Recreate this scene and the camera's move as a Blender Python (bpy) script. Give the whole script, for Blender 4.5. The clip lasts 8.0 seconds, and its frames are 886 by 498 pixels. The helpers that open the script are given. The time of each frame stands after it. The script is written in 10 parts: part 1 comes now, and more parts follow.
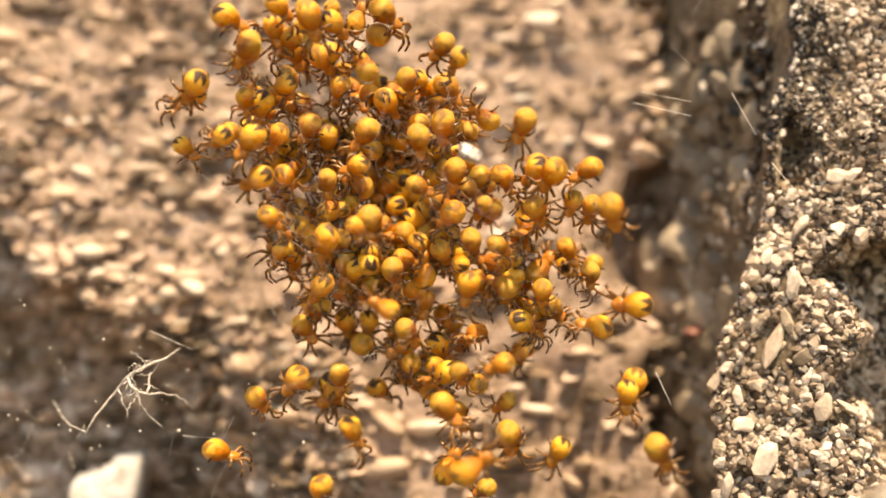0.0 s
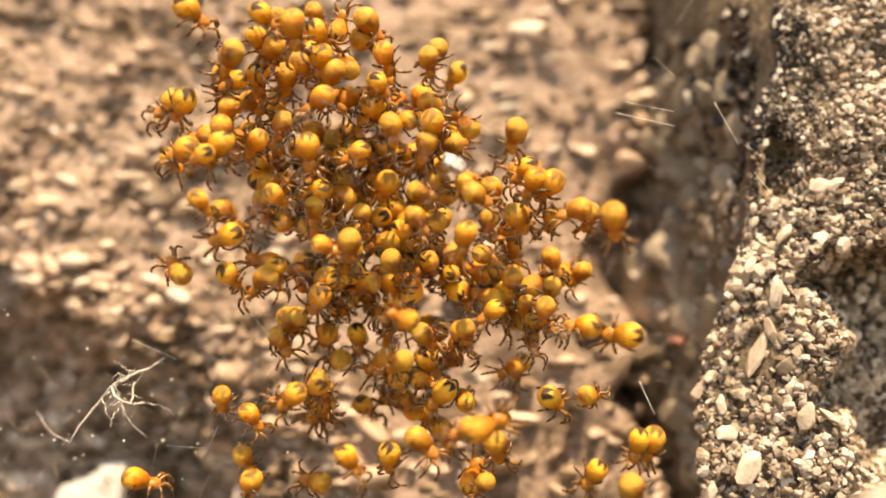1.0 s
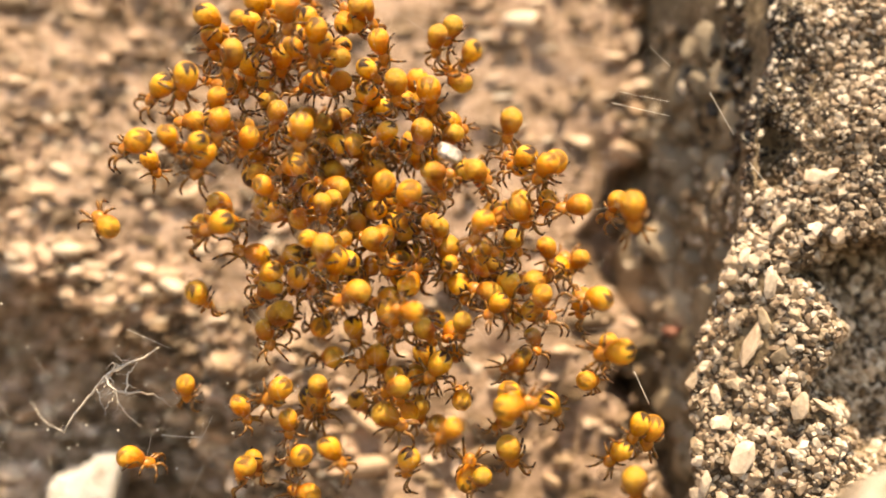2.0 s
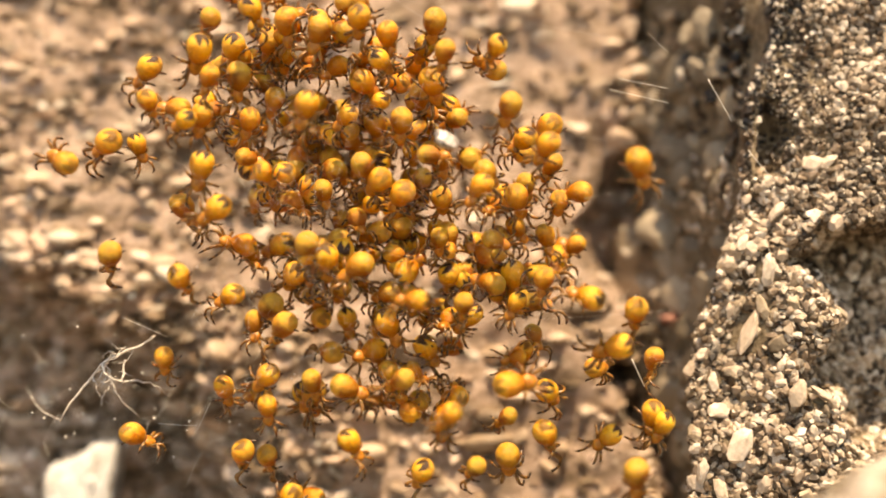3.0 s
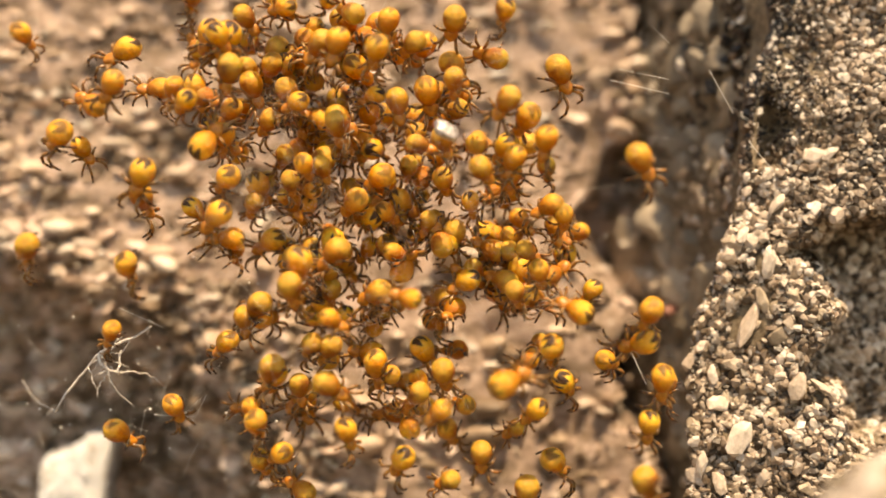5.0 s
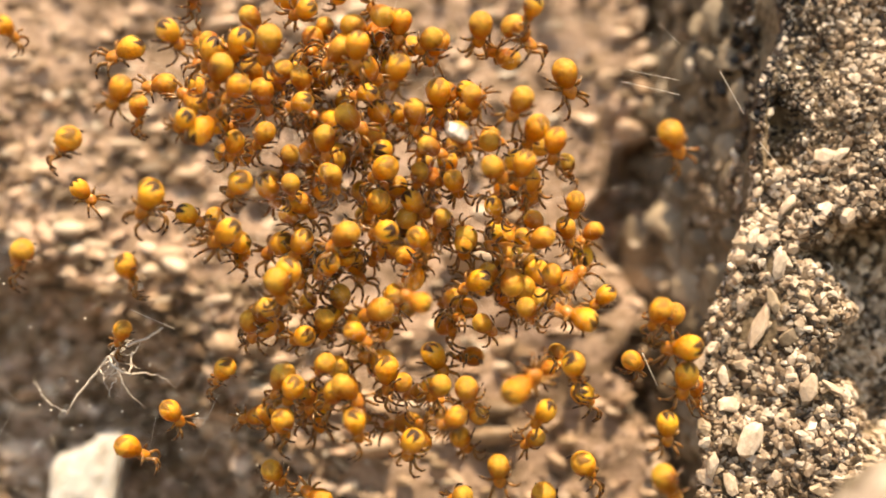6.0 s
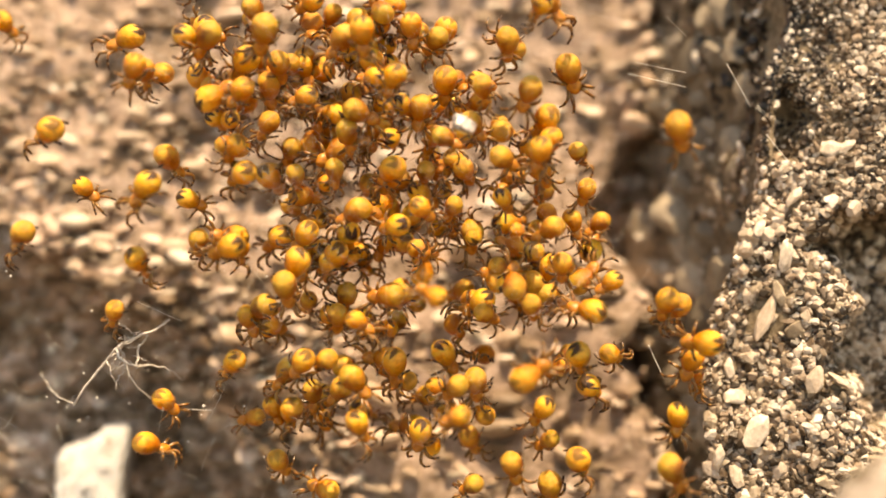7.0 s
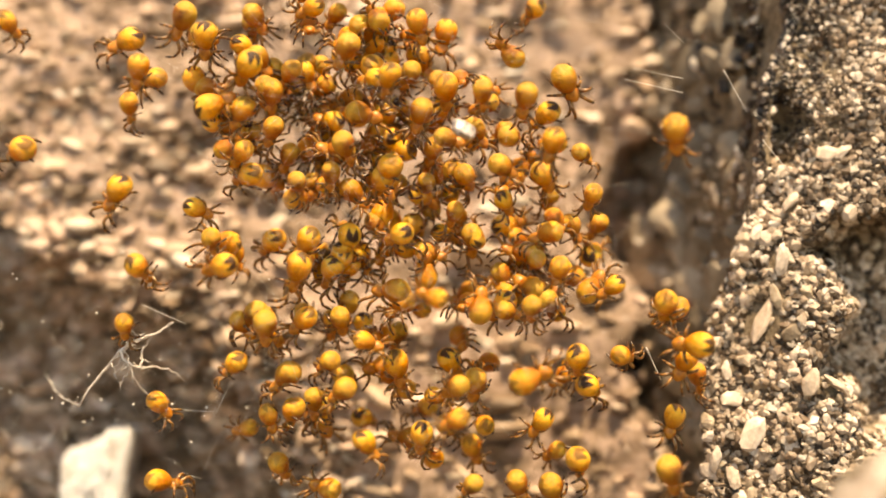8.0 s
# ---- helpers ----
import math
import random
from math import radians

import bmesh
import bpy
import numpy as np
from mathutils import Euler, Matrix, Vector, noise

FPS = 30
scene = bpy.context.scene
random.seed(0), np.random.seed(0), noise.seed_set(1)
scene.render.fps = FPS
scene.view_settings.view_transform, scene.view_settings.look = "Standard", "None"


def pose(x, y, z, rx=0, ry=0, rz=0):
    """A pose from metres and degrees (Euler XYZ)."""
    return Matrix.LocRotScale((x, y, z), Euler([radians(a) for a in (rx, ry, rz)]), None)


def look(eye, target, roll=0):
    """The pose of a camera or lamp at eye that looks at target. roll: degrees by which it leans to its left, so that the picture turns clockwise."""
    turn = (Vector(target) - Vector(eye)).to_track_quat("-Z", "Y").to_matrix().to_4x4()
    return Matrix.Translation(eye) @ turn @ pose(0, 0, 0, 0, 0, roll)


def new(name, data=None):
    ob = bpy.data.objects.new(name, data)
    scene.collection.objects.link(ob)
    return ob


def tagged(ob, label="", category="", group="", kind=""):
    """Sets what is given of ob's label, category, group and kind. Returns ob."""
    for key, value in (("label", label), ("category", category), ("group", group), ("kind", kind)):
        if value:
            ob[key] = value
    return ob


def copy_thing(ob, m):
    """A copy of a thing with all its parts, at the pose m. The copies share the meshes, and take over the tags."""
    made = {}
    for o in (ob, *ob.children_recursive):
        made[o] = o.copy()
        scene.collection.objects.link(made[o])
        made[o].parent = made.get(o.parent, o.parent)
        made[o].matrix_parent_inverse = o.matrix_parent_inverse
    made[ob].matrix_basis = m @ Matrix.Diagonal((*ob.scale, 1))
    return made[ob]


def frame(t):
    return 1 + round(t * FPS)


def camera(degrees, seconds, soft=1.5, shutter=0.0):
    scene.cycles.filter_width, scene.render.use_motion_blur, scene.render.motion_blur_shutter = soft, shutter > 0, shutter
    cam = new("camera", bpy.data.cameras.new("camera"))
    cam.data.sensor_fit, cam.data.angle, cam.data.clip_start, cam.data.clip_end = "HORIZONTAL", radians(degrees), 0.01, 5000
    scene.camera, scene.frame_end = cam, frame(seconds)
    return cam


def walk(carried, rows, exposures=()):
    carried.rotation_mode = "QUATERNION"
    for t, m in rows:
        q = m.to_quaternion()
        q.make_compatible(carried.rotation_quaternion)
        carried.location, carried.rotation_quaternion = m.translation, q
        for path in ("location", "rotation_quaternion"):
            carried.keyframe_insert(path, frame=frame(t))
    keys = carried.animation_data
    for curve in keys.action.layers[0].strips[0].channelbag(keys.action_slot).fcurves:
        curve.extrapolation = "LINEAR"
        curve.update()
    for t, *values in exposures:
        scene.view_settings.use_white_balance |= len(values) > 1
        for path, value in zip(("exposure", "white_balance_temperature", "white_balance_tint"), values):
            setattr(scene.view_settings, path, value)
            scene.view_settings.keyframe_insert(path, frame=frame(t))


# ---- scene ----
cam = camera(42.0, 8.0, soft=1.8)
EYE = 60.0  # height of the first eye over the ground, mm


def at(x, y, z, rx=0, ry=0, rz=0):
    """A pose from millimetres and degrees."""
    return pose(x / 1000, y / 1000, z / 1000, rx, ry, rz)


# seconds, x, y, z in mm from the first eye, pitch, roll, yaw
ROWS = [
    (0, -0.000, -0.000, 0.000, 0.000, -0.000, -0.000),
    (0.5, -0.012, -0.042, -0.009, 0.168, -0.040, -0.067),
    (1, 0.246, -0.076, 0.149, 0.289, 0.016, -0.480),
    (1.5, 0.189, -0.034, 0.034, 0.263, -0.055, -0.817),
    (2, 0.118, -0.044, 0.099, -0.158, -0.081, -0.882),
    (3.5, 0.084, 0.220, 0.119, -0.991, -0.083, -1.184),
    (4, -0.057, 0.268, -0.034, -1.180, -0.242, -1.310),
    (5.5, -0.002, 0.469, 0.229, -1.300, -0.222, -1.165),
    (6, -0.220, 0.404, 0.261, -1.355, -0.166, -0.982),
    (6.5, -0.343, 0.361, 0.327, -1.422, -0.130, -0.928),
    (7, -0.413, 0.380, 0.235, -1.703, -0.168, -0.905),
    (7.5, -0.385, 0.391, 0.242, -1.584, -0.195, -0.883),
    (8, -0.301, -0.208, 0.111, -1.359, -0.214, -0.744),
]
walk(cam, [(t, at(x, y, EYE + z, 90 + pitch, roll, yaw)) for t, x, y, z, pitch, roll, yaw in ROWS],
     exposures=[(t, 0.97 + s, k, 10) for t, s, k in ((0, 0, 9800), (2, 0, 10300), (3.5, -0.06, 10500), (4, -0.1, 10700), (5.5, -0.2, 10000), (6, -0.1, 9900), (6.5, 0, 10300), (8, 0, 10600))])
cam.data.dof.use_dof = True
cam.data.dof.focus_distance = 0.0458
cam.data.dof.aperture_fstop = 30.0

# ---- light: high sun, slightly behind the camera and to its right ----
SUN = Vector((0.11, -0.29, 0.93)).normalized()
world = bpy.data.worlds.new("world")
scene.world = world
world.use_nodes = True
sky = world.node_tree.nodes.new("ShaderNodeTexSky")
sky.sky_type, sky.sun_disc = "NISHITA", False
sky.sun_elevation = math.asin(SUN.z)
sky.sun_rotation = math.atan2(SUN.x, SUN.y)
back = world.node_tree.nodes["Background"]
back.inputs[1].default_value = 0.142
world.node_tree.links.new(sky.outputs[0], back.inputs[0])
lamp = bpy.data.lights.new("sun", "SUN")
lamp.energy, lamp.angle, lamp.color = 4.2, radians(0.53), (1.0, 0.885, 0.77)
sun = new("sun", lamp)
sun.matrix_world = look(SUN, (0, 0, 0))


# ---- materials ----
class Nodes:
    """A small hand for node materials; lengths of textures in mm."""

    def __init__(self, name):
        self.mat = bpy.data.materials.new(name)
        self.mat.use_nodes = True
        self.tree = self.mat.node_tree
        self.shader = self.tree.nodes["Principled BSDF"]
        self.coord = self.tree.nodes.new("ShaderNodeTexCoord")
        self.mm = self.node("ShaderNodeVectorMath")
        self.mm.operation = "SCALE"
        self.tree.links.new(self.coord.outputs["Object"], self.mm.inputs[0])
        self.mm.inputs["Scale"].default_value = 1000

    def node(self, kind):
        return self.tree.nodes.new(kind)

    def link(self, a, b):
        self.tree.links.new(a, b)

    def layer(self, times):
        """Squeezes the textures in height, so that they lie in layers."""
        n = self.node("ShaderNodeVectorMath")
        n.operation = "MULTIPLY"
        n.inputs[1].default_value = (1, 1, times)
        self.link(self.mm.outputs[0], n.inputs[0])
        self.mm = n

    def noise(self, size, detail=4.0, rough=0.6, warp=0.0):
        n = self.node("ShaderNodeTexNoise")
        n.inputs["Scale"].default_value = 1 / size
        n.inputs["Detail"].default_value = detail
        n.inputs["Roughness"].default_value = rough
        n.inputs["Distortion"].default_value = warp
        self.link(self.mm.outputs[0], n.inputs["Vector"])
        return n.outputs["Fac"]

    def cells(self, size, out="Color"):
        n = self.node("ShaderNodeTexVoronoi")
        n.inputs["Scale"].default_value = 1 / size
        self.link(self.mm.outputs[0], n.inputs["Vector"])
        return n.outputs[out]

    def ramp(self, value, stops):
        n = self.node("ShaderNodeValToRGB")
        for _ in stops[2:]:
            n.color_ramp.elements.new(0.5)
        for e, (p, c) in zip(n.color_ramp.elements, stops):
            e.position, e.color = p, (*c, 1)
        self.link(value, n.inputs[0])
        return n.outputs[0]

    def mix(self, fac, a, b, blend="MIX"):
        n = self.node("ShaderNodeMix")
        n.data_type, n.blend_type = "RGBA", blend
        for value, slot in ((fac, n.inputs[0]), (a, n.inputs[6]), (b, n.inputs[7])):
            if isinstance(value, (int, float)):
                slot.default_value = value
            elif isinstance(value, tuple):
                slot.default_value = (*value, 1)
            else:
                self.link(value, slot)
        return n.outputs[2]

    def maths(self, op, a, b=0.0, clamp=False):
        n = self.node("ShaderNodeMath")
        n.operation, n.use_clamp = op, clamp
        for value, slot in ((a, n.inputs[0]), (b, n.inputs[1])):
            if isinstance(value, (int, float)):
                slot.default_value = value
            else:
                self.link(value, slot)
        return n.outputs[0]

    def random(self):
        return self.node("ShaderNodeObjectInfo").outputs["Random"]

    def island(self):
        return self.node("ShaderNodeNewGeometry").outputs["Random Per Island"]

    def blotch(self, x, z, wide, high):
        """1 inside a ragged patch round x and z (mm), 0 outside."""
        split = self.node("ShaderNodeSeparateXYZ")
        self.link(self.mm.outputs[0], split.inputs[0])
        a = self.maths("POWER", self.maths("ABSOLUTE", self.maths("DIVIDE", self.maths("SUBTRACT", split.outputs[0], x), wide)), 2)
        b = self.maths("POWER", self.maths("ABSOLUTE", self.maths("DIVIDE", self.maths("SUBTRACT", split.outputs[2], z), high)), 2)
        ragged = self.maths("MULTIPLY", self.noise(1.3, 5, 0.65), 2.4)
        return self.maths("MULTIPLY", self.maths("SUBTRACT", 2.2, self.maths("ADD", self.maths("ADD", a, b), ragged)), 2.5, True)

    def bump(self, height, depth, strength=1.0):
        n = self.node("ShaderNodeBump")
        n.inputs["Strength"].default_value = strength
        n.inputs["Distance"].default_value = depth / 1000
        self.link(height, n.inputs["Height"])
        self.link(n.outputs[0], self.shader.inputs["Normal"])

    def surface(self, colour, rough):
        self.link(colour, self.shader.inputs["Base Color"])
        self.shader.inputs["Roughness"].default_value = rough
        return self.mat


def earth_material(name, dark, mid, pale, size, layers=1.0, blots=0.0):
    """Weathered earth or rock; layers above 1 draws its texture out sideways."""
    m = Nodes(name)
    m.layer(layers)
    big = m.noise(size * 4, 3)
    fine = m.noise(size * 0.5, 6, 0.7)
    colour = m.ramp(fine, [(0.3, dark), (0.48, mid), (0.7, pale)])
    colour = m.mix(m.ramp(big, [(0.4, (0, 0, 0)), (0.62, (0.6, 0.6, 0.6))]), colour, m.mix(0.5, colour, pale))
    if blots:
        stain = m.ramp(m.noise(size * 1.5, 5, 0.65, 0.5), [(0.40, (0.40, 0.38, 0.30)), (0.54, (1, 1, 1))])
        colour = m.mix(blots, colour, stain, "MULTIPLY")
    m.surface(colour, 0.85)
    m.shader.inputs["Specular IOR Level"].default_value = 0.3
    m.bump(m.noise(size * 0.35, 6, 0.75), size * 0.2)
    return m.mat


def mineral_material(name, stops, each, rough=0.55, patches=0.0, blots=0.0, crusts_and_shade=()):
    """Grains and pebbles: each piece its own colour, with a little grain inside."""
    m = Nodes(name)
    value = m.random() if each == "object" else m.island()
    colour = m.ramp(value, stops)
    speck = m.ramp(m.noise(0.22, 5, 0.7), [(0.3, (0.55, 0.5, 0.45)), (0.6, (1.0, 1.0, 1.0))])
    colour = m.mix(0.8, colour, speck, "MULTIPLY")
    if patches:
        # lichen-dark weathered patches
        stain = m.ramp(m.noise(5.0, 5, 0.65, 0.6), [(0.46, (1, 1, 1)), (0.62, (0.34, 0.30, 0.25))])
        colour = m.mix(patches, colour, stain, "MULTIPLY")
    if blots:
        stain = m.ramp(m.noise(1.8, 4, 0.6, 0.5), [(0.42, (0.42, 0.40, 0.30)), (0.54, (1, 1, 1))])
        colour = m.mix(blots, colour, stain, "MULTIPLY")
    for crust in crusts_and_shade:
        # a black crust with single grains left bare; also darkens the shaded notch
        film = m.mix(1.0, colour, m.ramp(value, [(0.0, (0.10, 0.08, 0.06)), (0.78, (0.24, 0.19, 0.15)), (0.9, (1, 1, 1))]), "MULTIPLY")
        colour = m.mix(m.blotch(*crust), colour, film)
    m.surface(colour, rough)
    m.bump(m.noise(0.12, 4, 0.6), 0.03)
    return m.mat


# dark crusts on the block: x, z, half width, half height; the third also paints the notch's shade
CRUSTS_AND_SHADE = ((15.3, EYE + 7.2, 2.0, 4.2), (14.6, EYE + 9.5, 2.0, 2.8), (14.4, EYE + 4.8, 1.8, 2.2))
soil = earth_material("soil", (0.07, 0.048, 0.03), (0.15, 0.105, 0.068), (0.26, 0.19, 0.125), 30.0)
bank_earth = earth_material("bank_earth", (0.13, 0.088, 0.056), (0.47, 0.335, 0.262), (0.72, 0.545, 0.455), 1.8, 1.8, 0.75)
pale_rock = earth_material("pale_rock", (0.30, 0.21, 0.15), (0.53, 0.43, 0.36), (0.80, 0.71, 0.63), 0.9, 1.0, 0.9)
block_matrix = earth_material("block_matrix", (0.05, 0.035, 0.022), (0.18, 0.135, 0.088), (0.38, 0.30, 0.21), 0.8)
bank_stone = mineral_material("bank_stone", [(0.0, (0.13, 0.09, 0.06)), (0.35, (0.38, 0.275, 0.19)), (0.7, (0.68, 0.51, 0.39)), (1.0, (0.88, 0.77, 0.66))], "object", 0.55)
bank_gravel = mineral_material("bank_gravel", [(0.0, (0.10, 0.068, 0.042)), (0.3, (0.34, 0.245, 0.17)), (0.6, (0.66, 0.483, 0.382)), (0.88, (0.80, 0.63, 0.53)), (1.0, (0.92, 0.87, 0.80))], "island", 0.5, 0.5, 0.55)
grain_mineral = mineral_material("grain_mineral", [(0.0, (0.16, 0.115, 0.075)), (0.3, (0.46, 0.37, 0.27)), (0.65, (0.60, 0.485, 0.385)), (1.0, (0.76, 0.66, 0.57))], "object", 0.45)
sand_mineral = mineral_material("sand_mineral", [(0.0, (0.03, 0.02, 0.012)), (0.3, (0.13, 0.09, 0.056)), (0.52, (0.40, 0.30, 0.22)), (0.82, (0.67, 0.565, 0.46)), (1.0, (0.88, 0.81, 0.73))], "island", 0.4, 0.6, 0.0, CRUSTS_AND_SHADE)
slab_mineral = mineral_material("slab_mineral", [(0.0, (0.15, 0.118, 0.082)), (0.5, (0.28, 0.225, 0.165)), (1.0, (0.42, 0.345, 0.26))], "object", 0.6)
pale_pebble = mineral_material("pale_pebble", [(0.0, (0.54, 0.42, 0.32)), (1.0, (0.72, 0.62, 0.52))], "object", 0.45)


def quartz_material():
    m = Nodes("quartz")
    colour = m.ramp(m.noise(1.1, 6, 0.7), [(0.32, (0.46, 0.36, 0.27)), (0.40, (0.82, 0.79, 0.74)), (0.48, (0.95, 0.95, 0.95))])
    m.surface(colour, 0.5)
    m.bump(m.noise(0.6, 6, 0.75), 0.6)
    return m.mat


def abdomen_material():
    """Golden yellow with a dark brown scalloped mark at the rear end."""
    m = Nodes("abdomen_skin")
    part_of = m.node("ShaderNodeSeparateXYZ")
    m.link(m.mm.outputs[0], part_of.inputs[0])
    x, y, z = part_of.outputs
    tone = m.ramp(m.random(), [(0.0, (0.16, 0.046, 0.004)), (0.38, (0.50, 0.142, 0.006)), (0.65, (0.86, 0.285, 0.010)), (1.0, (0.95, 0.47, 0.032))])
    mottle = m.ramp(m.noise(0.16, 4, 0.6), [(0.36, (0.58, 0.40, 0.25)), (0.6, (1, 1, 1))])
    skin = m.mix(0.75, tone, mottle, "MULTIPLY")
    patchy = m.ramp(m.noise(0.34, 3, 0.6), [(0.42, (0, 0, 0)), (0.6, (1, 1, 1))])
    skin = m.mix(m.maths("MULTIPLY", patchy, 0.18), skin, (0.95, 0.46, 0.03))
    # painted shading: underside darkened to amber, back paled as if sunlit
    belly_shade = m.maths("MULTIPLY", m.maths("SUBTRACT", 0.16, z), 2.6, True)
    skin = m.mix(m.maths("MULTIPLY", belly_shade, 0.92), skin, (0.38, 0.105, 0.008))
    lit_back = m.maths("MULTIPLY", m.maths("SUBTRACT", z, 0.26), 4.0, True)
    skin = m.mix(m.maths("MULTIPLY", lit_back, 0.36), skin, (0.96, 0.58, 0.08))
    # the front end deepens to orange brown
    fore = m.maths("MULTIPLY", m.maths("ADD", y, 0.12), 1.6, True)
    skin = m.mix(m.maths("MULTIPLY", fore, 0.8), skin, (0.42, 0.13, 0.008))
    side = m.maths("ABSOLUTE", x)
    wob = m.maths("MULTIPLY", m.maths("SUBTRACT", m.noise(0.30, 3), 0.5), 0.30)
    jag = m.maths("MULTIPLY", m.maths("SUBTRACT", m.noise(0.18, 3), 0.5), 0.50)
    # a dark brown cap on the rear tip with two ragged prongs forward
    prong = m.maths("MULTIPLY", m.maths("SUBTRACT", 0.12, m.maths("ABSOLUTE", m.maths("SUBTRACT", side, 0.17))), 1.6)
    rear = m.maths("MULTIPLY", m.maths("SUBTRACT", m.maths("ADD", m.maths("ADD", -0.42, prong), m.maths("MULTIPLY", jag, 0.6)), y), 8, True)
    inner = m.maths("MULTIPLY", m.maths("SUBTRACT", m.maths("ADD", 0.38, wob), side), 8, True)
    top = m.maths("MULTIPLY", m.maths("ADD", z, m.maths("ADD", 0.10, wob)), 6, True)
    mark = m.maths("MULTIPLY", m.maths("MULTIPLY", rear, inner), top)
    # yellow about the mark, its paleness standing in for sun on the rear
    rim = m.maths("MULTIPLY", m.maths("SUBTRACT", m.maths("ADD", -0.16, wob), y), 6, True)
    skin = m.mix(m.maths("MULTIPLY", rim, 0.42), skin, (0.96, 0.62, 0.10))
    amount = m.maths("MULTIPLY", m.maths("SUBTRACT", m.random(), 0.1), 1.3, True)
    colour = m.mix(m.maths("MULTIPLY", mark, amount), skin, (0.05, 0.018, 0.007))
    m.surface(colour, 0.38)
    m.shader.inputs["Subsurface Weight"].default_value = 0.45
    m.shader.inputs["Subsurface Scale"].default_value = 0.0005
    m.shader.inputs["Subsurface Radius"].default_value = (1.0, 0.5, 0.12)
    m.shader.inputs["Specular IOR Level"].default_value = 0.4
    m.bump(m.noise(0.2, 5, 0.65), 0.09)
    return m.mat


def amber_material(name, colours, rough=0.3, weight=0.3):
    m = Nodes(name)
    colour = m.ramp(m.noise(0.2, 3), [(0.35, colours[0]), (0.65, colours[1])])
    m.surface(colour, rough)
    m.shader.inputs["Subsurface Weight"].default_value = weight
    m.shader.inputs["Subsurface Scale"].default_value = 0.0002
    m.shader.inputs["Subsurface Radius"].default_value = (1.0, 0.5, 0.15)
    return m.mat


def plain_material(name, colour, rough, size=0.3, spread=0.25):
    m = Nodes(name)
    low = tuple(c * (1 - spread) for c in colour)
    m.surface(m.ramp(m.noise(size, 4), [(0.35, low), (0.65, colour)]), rough)
    return m.mat


quartz = quartz_material()
red_mineral = plain_material("red_mineral", (0.28, 0.10, 0.065), 0.6)
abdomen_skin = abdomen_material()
head_skin = amber_material("head_skin", ((0.36, 0.125, 0.015), (0.60, 0.24, 0.03)), 0.4, 0.5)
leg_skin = amber_material("leg_skin", ((0.13, 0.06, 0.018), (0.36, 0.175, 0.045)), 0.3, 0.35)
leg_dark = plain_material("leg_dark", (0.075, 0.034, 0.014), 0.3)
silk = plain_material("silk", (0.85, 0.82, 0.76), 0.35)
root_bark = plain_material("root_bark", (0.80, 0.73, 0.66), 0.6, 0.15, 0.4)
flake_pale = plain_material("flake_pale", (0.74, 0.67, 0.63), 0.35, 0.22, 0.7)


# ---- mesh helpers; all shapes are written in mm ----
def finish(name, bm, material, smooth=True):
    mesh = bpy.data.meshes.new(name)
    bmesh.ops.scale(bm, vec=(0.001, 0.001, 0.001), verts=bm.verts)
    bm.to_mesh(mesh)
    bm.free()
    for m in material if isinstance(material, (list, tuple)) else [material]:
        mesh.materials.append(m)
    if smooth:
        mesh.shade_smooth()
    return mesh


def part(name, bm, material, parent, label=""):
    ob = new(name, finish(name, bm, material))
    ob.parent = parent
    return tagged(ob, label)


def sheet(bm, us, vs, place):
    """A grid of quads over us and vs, each vertex at place(u, v)."""
    rows = [[bm.verts.new(place(u, v)) for u in us] for v in vs]
    for a, b in zip(rows, rows[1:]):
        for i in range(len(us) - 1):
            bm.faces.new((a[i], a[i + 1], b[i + 1], b[i]))
    return rows


def tube(bm, points, radii, sides=6, material=0, tags=()):
    """A round tube along points, closed at both ends."""
    rings = []
    for i, p in enumerate(points):
        p = Vector(p)
        ahead = (Vector(points[min(i + 1, len(points) - 1)]) - Vector(points[max(i - 1, 0)])).normalized()
        side = ahead.cross(Vector((0.31, 0.22, 0.93))).normalized()
        other = ahead.cross(side)
        rings.append([bm.verts.new(p + radii[i] * (side * math.cos(a) + other * math.sin(a))) for a in (2 * math.pi * k / sides for k in range(sides))])
    for i, (a, b) in enumerate(zip(rings, rings[1:])):
        for k in range(sides):
            f = bm.faces.new((a[k], a[(k + 1) % sides], b[(k + 1) % sides], b[k]))
            f.material_index = tags[i] if tags else material
    bm.faces.new(rings[0][::-1])
    bm.faces.new(rings[-1])


def lump(rng, size, flat=0.75, cuts=1, rough=0.16):
    """A small uneven stone as a bmesh, its longest side about size."""
    bm = bmesh.new()
    bmesh.ops.create_icosphere(bm, subdivisions=cuts, radius=size / 2)
    off = Vector((rng.uniform(-50, 50), rng.uniform(-50, 50), rng.uniform(-50, 50)))
    stretch = Vector((1.0, rng.uniform(flat, 1.0), rng.uniform(flat * 0.75, flat)))
    for v in bm.verts:
        n = noise.noise(v.co / size * 2.2 + off)
        v.co = v.co * (1 + rough * 1.6 * n) * 1.0
        v.co = Vector((v.co.x * stretch.x, v.co.y * stretch.y, v.co.z * stretch.z))
    return bm


def chip(rng, size, points=13, flat=0.6):
    """An angular grain: the hull of a few random points on a flattened ball."""
    bm = bmesh.new()
    while len(bm.verts) < points:
        d = Vector((rng.gauss(0, 1), rng.gauss(0, 1), rng.gauss(0, 1))).normalized()
        bm.verts.new(Vector((d.x, d.y * rng.uniform(0.7, 0.95), d.z * flat)) * size / 2)
    out = bmesh.ops.convex_hull(bm, input=bm.verts)
    bmesh.ops.delete(bm, geom=[g for g in out["geom_interior"] if isinstance(g, bmesh.types.BMVert)], context="VERTS")
    return bm


